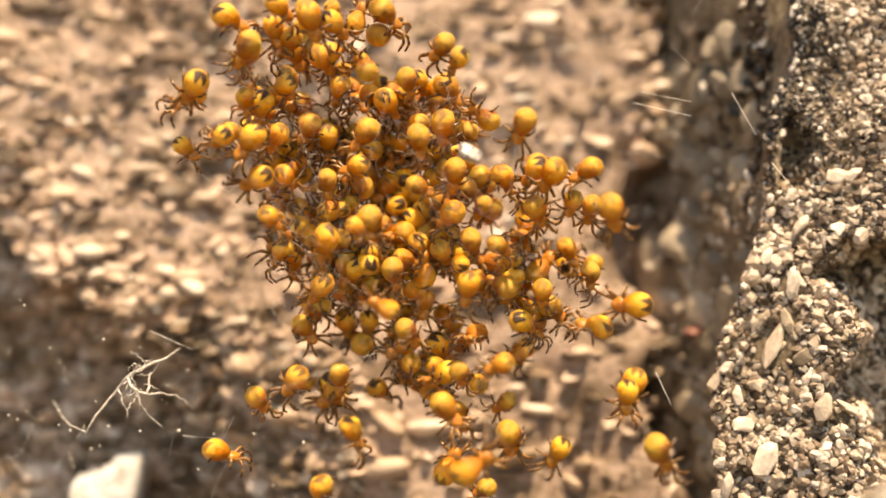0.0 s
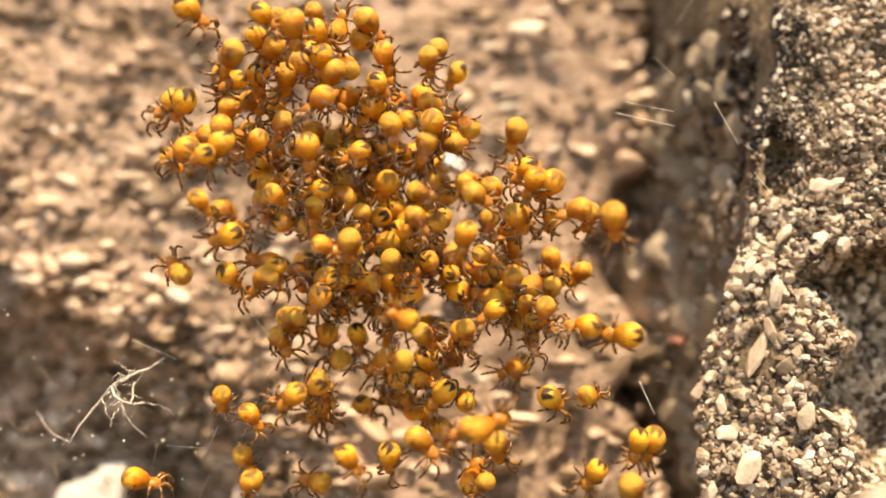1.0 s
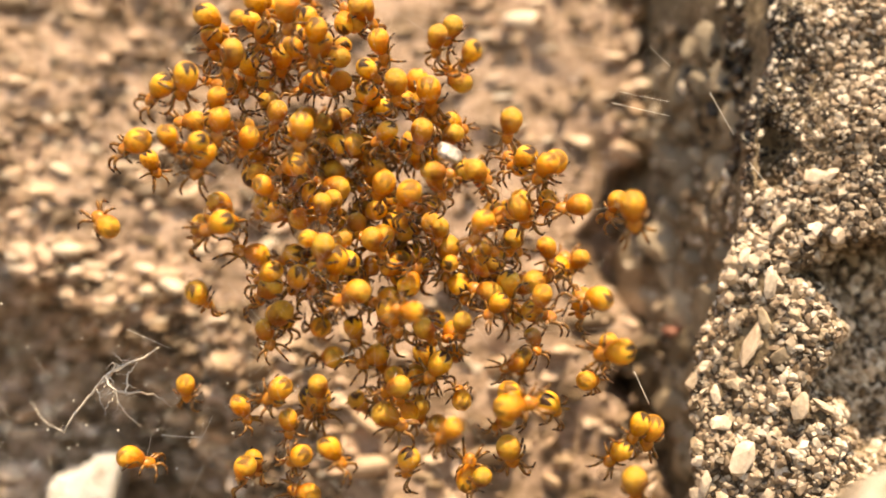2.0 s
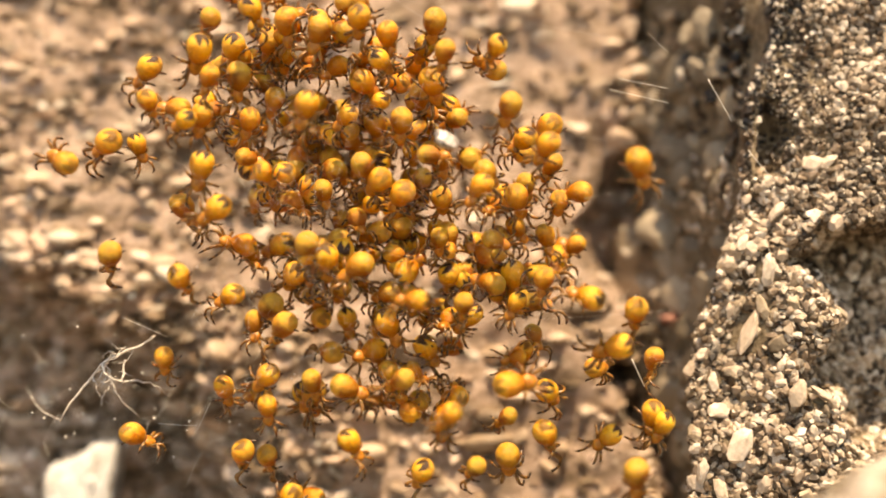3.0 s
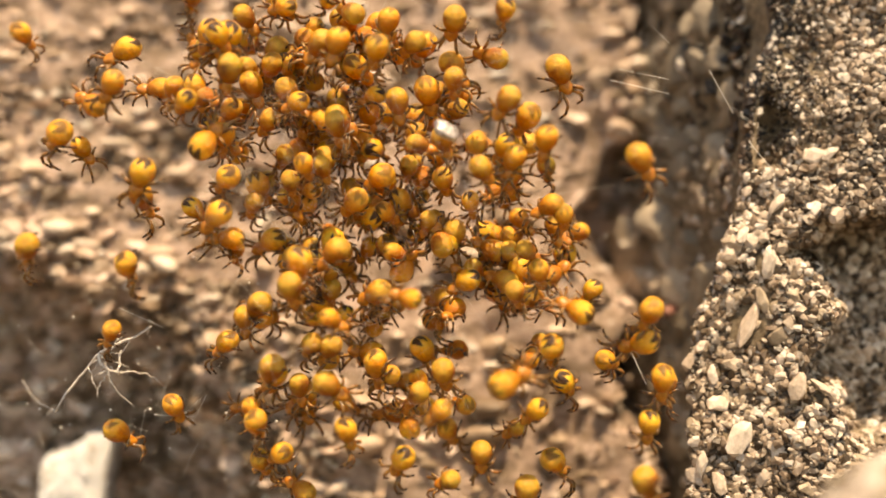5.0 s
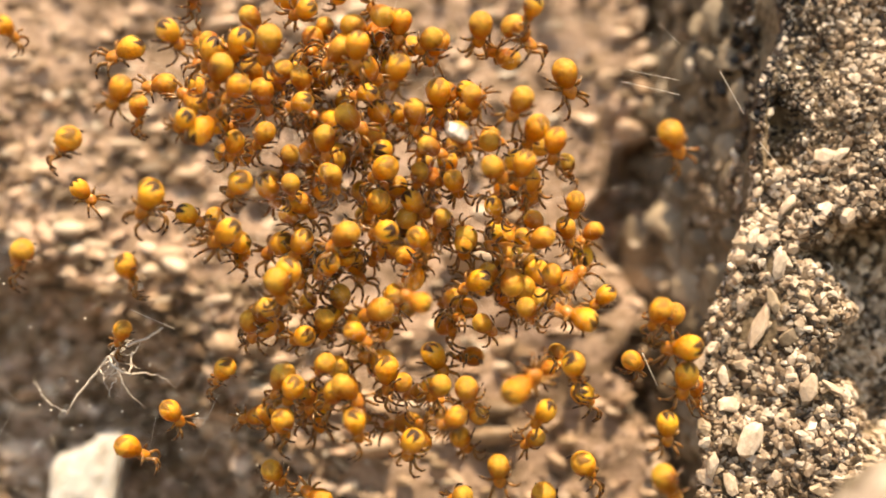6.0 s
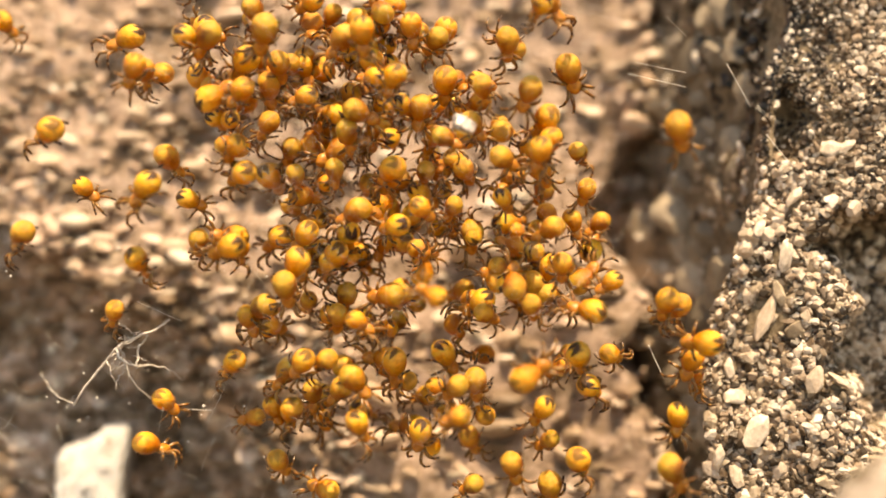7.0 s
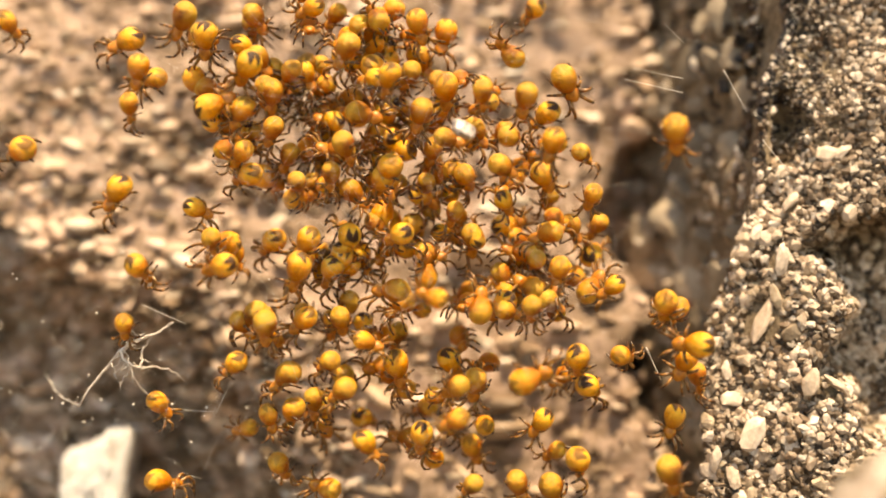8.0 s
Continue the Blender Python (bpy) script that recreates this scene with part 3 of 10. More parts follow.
# ---- pieces of the rock faces ----
def dress_block():
    rng = random.Random(3)

    def spot(u, z):
        p = block_face(u, z)
        n = (block_face(u + 0.004, z) - p).cross(block_face(u, z + 0.1) - p).normalized()
        return p, n

    shapes = [finish("grain", chip(rng, 1.0, 30, rng.uniform(0.35, 0.55)), grain_mineral, False) for k in range(12)]

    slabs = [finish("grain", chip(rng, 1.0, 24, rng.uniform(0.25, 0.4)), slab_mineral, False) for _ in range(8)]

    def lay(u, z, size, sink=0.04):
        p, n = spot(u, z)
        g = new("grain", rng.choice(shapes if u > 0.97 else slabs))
        g.parent = block
        if u < 0.97:
            n = (n + Vector((0, -1.3, 0))).normalized()
        turn = n.to_track_quat("Z", "Y") @ Euler((rng.gauss(0, 0.25), rng.gauss(0, 0.25), rng.uniform(0, 6.3))).to_quaternion()
        g.matrix_world = Matrix.LocRotScale(p * 0.001 + n * size * 0.001 * sink, turn, (size, size * rng.uniform(0.7, 1), size * (0.8 if u < 0.97 else 1)))

    # the largest ones, near the lit corner: x, z, length, width, turn, pale
    large = []
    whites = [finish("grain", chip(rng, 1.0, 26, rng.uniform(0.4, 0.6)), pale_pebble, False) for _ in range(5)]
    for x, z, long, wide, turn, pale in ((12.25, -7.3, 1.05, 1.0, 20, 1), (12.95, -8.5, 1.75, 1.1, 62, 1), (13.75, -4.0, 2.4, 0.85, 76, 0), (14.3, -3.0, 1.2, 0.6, 110, 0),
                                         (16.6, 3.0, 1.15, 0.95, 10, 0), (17.2, 3.05, 0.95, 0.6, 40, 1), (11.35, -5.6, 0.95, 0.85, 50, 1), (11.2, -4.0, 0.9, 0.8, 0, 0), (12.2, -6.1, 0.9, 0.6, 95, 1),
                                         (13.1, -1.2, 0.85, 0.8, 30, 1), (14.5, -1.4, 1.7, 0.75, 80, 1), (13.5, -0.4, 0.9, 0.6, 60, 1), (15.3, -6.4, 1.3, 0.8, 75, 0), (16.2, -6.6, 1.3, 0.7, 100, 0),
                                         (11.6, -9.6, 1.2, 0.6, 85, 1), (12.2, -10.3, 1.3, 0.7, 100, 1), (11.0, -7.0, 0.8, 0.6, 30, 0), (15.0, 0.9, 1.1, 0.6, 60, 1), (17.6, -3.6, 0.8, 0.5, 85, 1)):
        p, n = spot(1 + (x - block_edge(z)) / 40, z)
        large.append((p, long * 0.36))
        g = new("grain", rng.choice(whites if pale else shapes))
        g.parent = block
        lie = n.to_track_quat("Y", "Z") @ Euler((radians(-90), 0, 0)).to_quaternion()
        g.matrix_world = Matrix.LocRotScale((p + n * 0.22) * 0.001, lie @ Euler((0, 0, radians(turn))).to_quaternion(), (long, wide, 0.8))
    for i in range(285):
        u, z = 0.985 + rng.random() * 0.25, rng.uniform(-11.5, 11)
        if i % 3 == 0:
            u = rng.uniform(0.05, 0.5)
        elif z > 1 and i % 3:
            z = rng.uniform(-11.5, 1)
        lay(u, z, rng.choice((0.4, 0.45, 0.5, 0.6, 0.7, 0.85)) * (1.1 if z < 1 else 0.8) * (rng.uniform(2.4, 4.4) if u < 0.98 else 1.15), 0.05 if u < 0.98 else 0.04)
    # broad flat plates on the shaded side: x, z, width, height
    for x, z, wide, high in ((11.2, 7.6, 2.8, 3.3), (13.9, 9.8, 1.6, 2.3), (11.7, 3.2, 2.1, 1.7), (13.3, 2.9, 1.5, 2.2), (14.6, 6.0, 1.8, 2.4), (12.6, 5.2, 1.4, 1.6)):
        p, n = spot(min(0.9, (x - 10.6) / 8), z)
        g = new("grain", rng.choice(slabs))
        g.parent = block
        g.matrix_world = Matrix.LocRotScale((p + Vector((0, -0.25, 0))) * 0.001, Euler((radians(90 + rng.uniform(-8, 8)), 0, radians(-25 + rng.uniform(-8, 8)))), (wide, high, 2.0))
    red = new("grain", finish("grain", chip(rng, 1.0, 24, 0.6), red_mineral, False))
    red.parent = block
    p, n = spot(0.30, -4.3)
    red.matrix_world = Matrix.LocRotScale((p + n * 0.4) * 0.001, None, (1.2, 1.2, 1.2))
    tagged(red, "reddish brown grain")
    spots = []
    for i in range(56000):
        u, z = 0.95 + rng.random() * 0.30, rng.uniform(-12.5, 12)
        if i % 24 == 0:
            u = rng.uniform(0.03, 0.7)
        p, n = spot(u, z)
        size = 0.25 + 0.6 * rng.random() ** 2 if u < 0.96 else 0.09 + (0.26 if z > 3 + 2 * noise.noise(p * 0.3) and p.x < 17.4 else 0.52) * rng.random() ** 2.5
        if u > 0.97 and any((p - q).length_squared < r * r for q, r in large):
            continue
        spots.append((p + n * size * rng.uniform(-0.35, 0.3), n, size))
    ob = new("sand", heap("sand", sand_mineral, spots, rng, (1.05, 0.9, 0.75), 14))
    ob.parent = block
    tagged(ob, kind="stuff")


def dress_bank():
    rng = random.Random(6)
    shapes = [finish("stone", lump(rng, 1.0, 0.8, 2, 0.18), bank_stone) for _ in range(8)]

    def lay(x, z, size, mesh, proud=0.05):
        g = new("stone", mesh)
        g.parent = bank
        g.matrix_world = Matrix.LocRotScale(Vector((x, bank_depth(x, z) - size * proud, EYE + z)) * 0.001,
                                            Euler((rng.gauss(0, 0.25), rng.gauss(0, 0.2), rng.uniform(0, 6.3))), (size * rng.uniform(1.2, 1.9), size, size * rng.uniform(0.6, 1.0)))

    for i in range(285):
        x, z = rng.uniform(-25, 14), rng.uniform(-14, 14)
        if i % 3 == 0:
            x, z = rng.uniform(-24, -7), rng.uniform(-14, -6)
        lay(x, z, rng.choice((0.5, 0.6, 0.7, 0.85, 1.0, 1.2, 1.6)), rng.choice(shapes))
    pale = [finish("stone", lump(rng, 1.0, 0.85, 2, 0.12), pale_pebble) for _ in range(3)]
    for x, z, size in ((-17.9, -0.1, 1.5), (-12.7, -1.9, 1.5), (-13.9, -2.3, 0.9), (-15.5, 5.5, 1.1), (-15.6, 4.2, 1.3), (-16.4, 11.0, 0.8), (-12.4, 2.7, 0.9), (-16.6, -1.0, 0.9), (-19.0, 4.1, 0.9), (2.3, -1.7, 2.2), (0.6, -4.8, 1.2)):
        lay(x, z, size, rng.choice(pale), 0.3)
    spots = []
    for i in range(12000):
        x, z = rng.uniform(-27, 14.5), rng.uniform(-16, 17)
        if i % 4 == 0:
            x, z = rng.uniform(-27, -4), rng.uniform(-16, -4)
        # the bank is smoother towards the cleft
        if -4 < x < 10.6 and i % 3:
            continue
        hollow = x + z < -17 or x > 10.6
        size = 0.25 + 1.2 * rng.random() ** (1.6 if hollow else 3)
        lie = Vector((rng.gauss(0, 0.2), rng.gauss(-0.3, 0.35), 1)).normalized()
        spots.append(((x, bank_depth(x, z) - size * (rng.uniform(-0.3, 0.35) if hollow else rng.uniform(-0.5, 0.2)), EYE + z), lie, size))
    ob = new("gravel", heap("gravel", bank_gravel, spots, rng, (1.5, 1.0, 0.65)))
    ob.parent = bank
    tagged(ob, kind="stuff")


dress_block()
dress_bank()


def motions():
    """The crawl of each spiderling, in mm and degrees."""
    walk(spiderlings[0], [(0, at(3.03, 43.00, 64.75, -114, -15, -168)), (0.5, at(3.15, 43.26, 64.74, -116, -5, -160)), (1, at(3.36, 43.45, 64.82, -116, 4, -153)), (1.5, at(3.32, 43.50, 64.79, -115, 9, -149)), (3.5, at(3.37, 42.67, 64.87, -119, -12, -164)), (4, at(3.26, 42.52, 64.78, -116, -23, -172)), (5.5, at(3.32, 42.88, 64.69, -102, -35, 172)), (6.5, at(3.47, 43.38, 64.88, -103, -26, 178)), (7.5, at(3.49, 43.46, 64.91, -108, -11, -169)), (8, at(3.37, 43.29, 64.87, -109, -3, -162))])
    walk(spiderlings[1], [(0, at(6.01, 46.62, 61.73, -110, -19, 160)), (0.5, at(6.32, 46.70, 61.62, -108, -23, 154)), (1, at(6.60, 46.63, 61.80, -102, -29, 145)), (1.5, at(7.48, 46.44, 61.52, -94, -34, 136)), (2, at(7.81, 46.17, 61.87, -84, -37, 127)), (4.7, at(-0.09, 47.42, 63.78, -83, -32, 139)), (8, at(-0.09, 47.42, 63.12, -103, -25, 155))])
    walk(spiderlings[2], [(0, at(6.03, 41.45, 61.47, -118, 15, 170)), (0.5, at(6.39, 41.28, 61.37, -117, 8, 168)), (1, at(6.67, 41.02, 61.51, -114, 5, 168)), (1.5, at(7.36, 40.76, 61.19, -112, 6, 172)), (2, at(7.43, 40.56, 61.50, -109, 10, 177)), (3.5, at(7.81, 40.79, 62.82, -95, 30, -162)), (4, at(7.76, 41.06, 62.72, -91, 35, -157)), (5.5, at(8.13, 41.49, 62.48, -96, 39, -162)), (6, at(8.59, 41.37, 63.36, -104, 34, -170)), (6.5, at(8.52, 41.14, 63.26, -111, 26, -178)), (7.5, at(8.47, 40.63, 63.42, -117, 8, 168)), (8, at(8.43, 40.51, 63.40, -117, 3, 165))])
    walk(spiderlings[3], [(0, at(-1.97, 41.07, 57.86, 87, -64, -2)), (0.1, at(-1.68, 41.02, 57.82, 88, -64, -3)), (0.5, at(-1.40, 40.80, 57.64, 94, -67, -8)), (1, at(-0.69, 40.59, 57.87, 100, -72, -11)), (1.5, at(-0.48, 40.50, 57.44, 103, -79, -12)), (2, at(-0.35, 40.56, 57.78, 95, -85, -3)), (3.5, at(-0.02, 41.27, 57.63, 3, -80, 88)), (4, at(-0.00, 41.45, 57.49, 18, -76, 72)), (5.5, at(-0.38, 41.18, 57.45, 53, -63, 32)), (6, at(-0.34, 40.91, 57.43, 59, -60, 24)), (6.5, at(-0.05, 40.67, 57.49, 64, -60, 17)), (7, at(-0.04, 40.52, 57.39, 69, -62, 11)), (8, at(-0.00, 40.65, 57.40, 81, -73, 0))])
    walk(spiderlings[4], [(0, at(-8.86, 45.12, 52.10, -16, 19, -71)), (0.5, at(-9.47, 45.01, 51.83, -12, 21, -71)), (0.9, at(-10.65, 45.02, 51.27, -10, 22, -71)), (1, at(-11.35, 45.04, 51.39, -10, 23, -71)), (1.5, at(-11.15, 45.20, 52.27, -11, 25, -71)), (2, at(-11.44, 45.46, 51.74, -14, 26, -72)), (2.2, at(-11.64, 45.57, 52.05, -16, 27, -72)), (3.5, at(-11.19, 46.00, 52.13, -30, 28, -72)), (4, at(-11.62, 45.93, 51.79, -34, 27, -71)), (5.3, at(-11.74, 45.30, 52.00, -32, 23, -65)), (5.5, at(-12.19, 45.21, 51.41, -30, 22, -64)), (6, at(-11.61, 45.04, 51.49, -25, 20, -62)), (7.5, at(-11.14, 45.34, 50.80, -11, 17, -64)), (8, at(-10.99, 45.62, 49.74, -9, 18, -65))])
    walk(spiderlings[5], [(0, at(0.85, 40.52, 52.23, 104, 59, 22)), (0.5, at(0.99, 40.67, 52.83, 99, 65, 17)), (1, at(1.88, 40.91, 53.98, 89, 71, 7)), (1.5, at(2.45, 41.18, 54.06, 70, 76, -10)), (2, at(3.16, 41.40, 54.31, 44, 79, -35)), (3.3, at(3.24, 41.36, 54.70, 25, 75, -49)), (3.5, at(3.23, 41.27, 54.36, 29, 75, -45)), (5.5, at(3.03, 40.50, 54.58, 82, 61, 7)), (6, at(3.09, 40.59, 54.42, 90, 58, 15)), (6.5, at(3.13, 40.80, 54.50, 97, 58, 21)), (8, at(3.24, 41.47, 54.37, 108, 70, 24))])
    walk(spiderlings[6], [(0, at(5.00, 44.36, 61.87, -124, -6, -171)), (0.1, at(5.00, 44.41, 61.87, -125, -7, -171)), (0.2, at(4.89, 44.47, 61.56, -125, -8, -171)), (2, at(4.87, 44.97, 61.89, -128, -9, -178)), (2.2, at(5.12, 44.92, 61.93, -128, -7, -179)), (3.8, at(5.42, 44.16, 59.77, -128, 7, 177)), (4, at(5.43, 44.09, 59.42, -127, 8, 176)), (4.1, at(5.88, 44.06, 59.44, -127, 9, 176)), (5.3, at(5.46, 44.16, 60.65, -123, 5, 178)), (5.5, at(5.62, 44.25, 60.65, -122, 4, 178)), (6, at(5.60, 44.52, 61.03, -121, -1, 179)), (6.5, at(5.84, 44.78, 61.35, -120, -7, -179)), (7, at(5.84, 44.95, 61.24, -120, -11, -177)), (8, at(6.14, 44.89, 61.21, -122, -12, -173))])
    walk(spiderlings[7], [(0, at(-1.92, 44.83, 59.17, -108, -21, 123)), (0.5, at(-1.92, 44.98, 59.36, -112, -20, 122)), (1, at(-1.34, 44.98, 59.88, -118, -18, 123)), (1.4, at(-1.06, 44.89, 60.08, -122, -15, 125)), (1.5, at(-1.19, 44.85, 59.81, -123, -14, 125)), (2, at(-1.87, 44.61, 60.32, -126, -9, 128)), (2.1, at(-1.92, 44.56, 60.68, -127, -8, 129)), (5.3, at(-3.47, 44.63, 63.92, -104, -10, 141)), (5.5, at(-4.67, 44.73, 63.71, -103, -11, 141)), (6, at(-3.99, 44.93, 63.44, -102, -12, 139)), (6.5, at(-3.50, 45.00, 63.50, -103, -12, 136)), (7, at(-3.38, 44.92, 63.41, -106, -11, 134)), (7.5, at(-3.39, 44.72, 63.23, -111, -10, 132)), (8, at(-3.54, 44.45, 63.09, -117, -9, 130))])
    walk(spiderlings[8], [(0, at(-4.71, 47.20, 64.57, -104, -1, 170)), (0.5, at(-4.75, 43.38, 63.90, -103, 2, 175)), (1, at(-4.45, 43.16, 64.20, -101, 3, 179)), (1.1, at(-4.21, 43.11, 64.46, -101, 2, 180)), (1.5, at(-4.25, 42.89, 64.16, -99, -1, -179)), (2, at(-4.47, 42.65, 64.49, -97, -6, -179)), (3.3, at(-3.70, 42.60, 65.11, -89, -21, 173)), (3.5, at(-3.26, 42.67, 65.48, -88, -22, 171)), (4, at(-3.34, 42.92, 66.21, -85, -24, 167)), (4.2, at(-3.32, 43.03, 66.69, -84, -24, 165)), (5.3, at(-2.81, 43.48, 66.87, -86, -16, 160)), (5.5, at(-2.72, 43.50, 66.70, -87, -14, 160)), (6.5, at(-2.67, 43.26, 66.92, -96, -4, 163)), (7.3, at(-2.73, 42.84, 66.98, -101, 1, 167)), (8, at(-1.95, 48.15, 66.75, -103, 1, 172))])
    walk(spiderlings[9], [(0, at(-5.05, 43.71, 68.83, -108, 11, 166)), (1.5, at(-4.98, 43.03, 68.79, -96, -5, 150)), (2.2, at(-5.00, 43.04, 68.98, -92, -7, 144)), (3.9, at(-5.33, 48.24, 67.36, -101, 3, 143)), (8, at(-5.33, 48.24, 66.54, -108, -4, 159))])
    walk(spiderlings[10], [(0, at(-5.90, 44.73, 68.09, -60, -48, 104)), (1.5, at(-5.93, 44.60, 68.13, -71, -45, 115)), (1.7, at(-5.88, 44.68, 67.90, -75, -44, 119)), (2, at(-6.08, 44.82, 68.40, -82, -43, 125)), (3.7, at(-5.86, 47.02, 67.03, -112, -32, 155)), (8, at(-5.86, 47.02, 66.17, -62, -48, 102))])
    walk(spiderlings[11], [(0, at(-6.54, 44.50, 68.55, -83, 15, -162)), (1.5, at(-6.64, 45.04, 68.68, -74, 27, -144)), (2, at(-6.65, 45.30, 68.82, -74, 29, -143)), (3.9, at(-5.36, 47.24, 67.02, -96, 18, -163)), (8, at(-5.36, 47.24, 66.20, -78, 26, -154))])
    walk(spiderlings[12], [(0, at(-4.24, 44.23, 68.70, -123, 37, 168)), (1, at(-4.28, 44.75, 68.86, -131, 23, 156)), (1.2, at(-4.21, 44.84, 68.61, -132, 18, 153)), (1.5, at(-4.27, 44.94, 68.88, -132, 10, 149)), (2, at(-4.42, 45.00, 68.94, -130, -2, 143)), (2.2, at(-4.32, 44.98, 68.91, -129, -6, 141)), (4.1, at(-3.82, 47.45, 67.63, -124, -11, 141)), (8, at(-3.82, 47.45, 66.84, -121, 31, 165))])
    walk(spiderlings[13], [(0, at(-2.40, 45.71, 69.40, -48, 50, -93)), (2, at(-2.41, 45.74, 69.47, -56, 44, -92)), (2.1, at(-2.43, 45.69, 69.52, -55, 44, -91)), (3.7, at(-3.00, 46.78, 68.76, -31, 37, -77)), (8, at(-3.00, 46.78, 67.90, -65, 47, -110))])
    walk(spiderlings[14], [(0, at(-9.54, 44.50, 66.39, -137, -15, -151)), (0.5, at(-9.61, 44.46, 66.43, -136, -8, -147)), (1, at(-9.35, 44.29, 66.07, -133, -2, -144)), (1.5, at(-9.14, 44.03, 66.20, -129, 3, -143)), (2, at(-8.97, 43.76, 66.49, -124, 6, -143)), (2.2, at(-8.85, 43.67, 66.81, -122, 7, -143)), (5.4, at(-7.15, 44.44, 67.19, -118, -25, -169)), (6, at(-7.17, 44.49, 67.06, -122, -30, -168)), (7.1, at(-7.16, 44.09, 66.01, -131, -23, -157)), (7.5, at(-6.86, 43.87, 66.03, -132, -16, -152)), (8, at(-7.11, 43.64, 66.02, -132, -5, -147))])
    walk(spiderlings[15], [(0, at(-6.08, 44.33, 62.84, -139, 15, 161)), (0.4, at(-5.83, 44.13, 62.36, -140, 17, 159)), (0.5, at(-5.82, 44.08, 62.54, -140, 18, 159)), (1, at(-5.80, 43.81, 62.46, -141, 19, 156)), (1.5, at(-5.92, 43.60, 62.75, -141, 18, 153)), (2, at(-5.96, 43.50, 62.36, -139, 15, 152)), (2.2, at(-6.06, 43.50, 62.41, -138, 13, 151)), (5.3, at(-4.07, 44.46, 62.36, -130, 1, 163)), (5.5, at(-3.91, 44.40, 62.08, -131, 3, 165)), (5.7, at(-3.79, 44.33, 62.08, -132, 6, 166)), (7.2, at(-4.31, 47.32, 61.95, -137, 26, 170)), (8, at(-4.31, 47.32, 61.79, -141, 25, 164))])
    walk(spiderlings[16], [(0, at(-6.49, 42.86, 61.20, -59, 53, -92)), (0.5, at(-7.26, 42.63, 61.53, -63, 52, -95)), (1, at(-8.42, 42.51, 62.16, -69, 49, -99)), (1.5, at(-8.54, 42.53, 63.83, -76, 47, -102)), (2, at(-9.41, 42.70, 64.13, -81, 45, -104)), (2.2, at(-9.53, 42.79, 64.47, -82, 44, -104)), (3.3, at(-10.72, 43.35, 65.30, -82, 45, -101)), (3.5, at(-11.24, 43.42, 65.61, -81, 46, -100)), (4, at(-11.75, 43.50, 66.07, -75, 47, -96)), (4.2, at(-12.35, 43.49, 66.34, -73, 48, -94)), (5.5, at(-15.29, 42.97, 67.22, -55, 52, -82)), (6, at(-15.49, 42.71, 67.30, -52, 54, -80)), (6.5, at(-15.70, 42.54, 67.28, -52, 55, -82)), (7, at(-15.70, 42.50, 67.14, -57, 55, -86)), (7.5, at(-15.64, 42.61, 67.25, -64, 55, -93)), (8, at(-15.92, 42.84, 67.43, -72, 53, -100))])
    walk(spiderlings[17], [(0, at(-4.47, 44.52, 62.65, -94, 14, -128)), (0.5, at(-4.57, 44.52, 62.10, -98, 11, -130)), (1, at(-4.41, 44.66, 61.96, -100, 10, -133)), (1.5, at(-3.99, 44.90, 62.03, -100, 12, -135)), (2, at(-3.93, 45.17, 61.71, -99, 15, -136)), (2.2, at(-3.84, 45.27, 61.66, -98, 17, -137)), (5.3, at(-3.66, 44.63, 62.30, -87, 35, -126)), (5.5, at(-3.50, 44.56, 61.96, -88, 34, -126)), (6, at(-3.69, 44.50, 61.99, -91, 29, -127)), (6.5, at(-3.50, 44.58, 61.98, -95, 24, -128)), (7, at(-3.90, 44.79, 61.94, -98, 19, -129)), (7.5, at(-3.98, 45.06, 62.15, -100, 15, -129)), (8, at(-4.14, 45.31, 62.02, -100, 13, -130))])
    walk(spiderlings[18], [(0, at(-3.20, 42.62, 60.81, -53, 50, -129)), (0.5, at(-3.50, 42.85, 60.74, -48, 54, -124)), (1, at(-3.92, 43.12, 60.51, -39, 58, -115)), (1.5, at(-4.00, 43.36, 60.53, -28, 60, -103)), (2.1, at(-4.25, 43.50, 60.24, -16, 60, -90)), (5.5, at(-2.92, 42.56, 56.31, -46, 43, -112)), (6, at(-2.72, 42.75, 56.18, -50, 42, -117)), (6.5, at(-2.72, 43.01, 56.07, -50, 43, -121)), (7, at(-2.94, 43.27, 56.26, -48, 46, -122)), (7.4, at(-2.88, 43.42, 56.00, -44, 50, -121)), (7.5, at(-3.04, 43.45, 55.82, -43, 50, -121)), (8, at(-2.70, 43.50, 55.57, -35, 55, -116))])
    walk(spiderlings[19], [(0, at(-6.27, 43.57, 69.23, -67, 59, -106)), (2, at(-6.34, 43.86, 69.33, -56, 53, -87)), (2.2, at(-6.29, 43.77, 69.22, -60, 53, -90)), (5.5, at(-8.17, 43.46, 67.01, -105, 47, -147)), (6, at(-9.74, 43.73, 67.31, -99, 51, -144)), (6.5, at(-9.25, 43.93, 66.99, -90, 56, -135)), (7, at(-9.41, 44.00, 66.87, -78, 59, -124)), (7.3, at(-9.46, 43.97, 66.96, -72, 59, -117)), (8, at(-7.94, 47.20, 67.23, -61, 58, -104))])
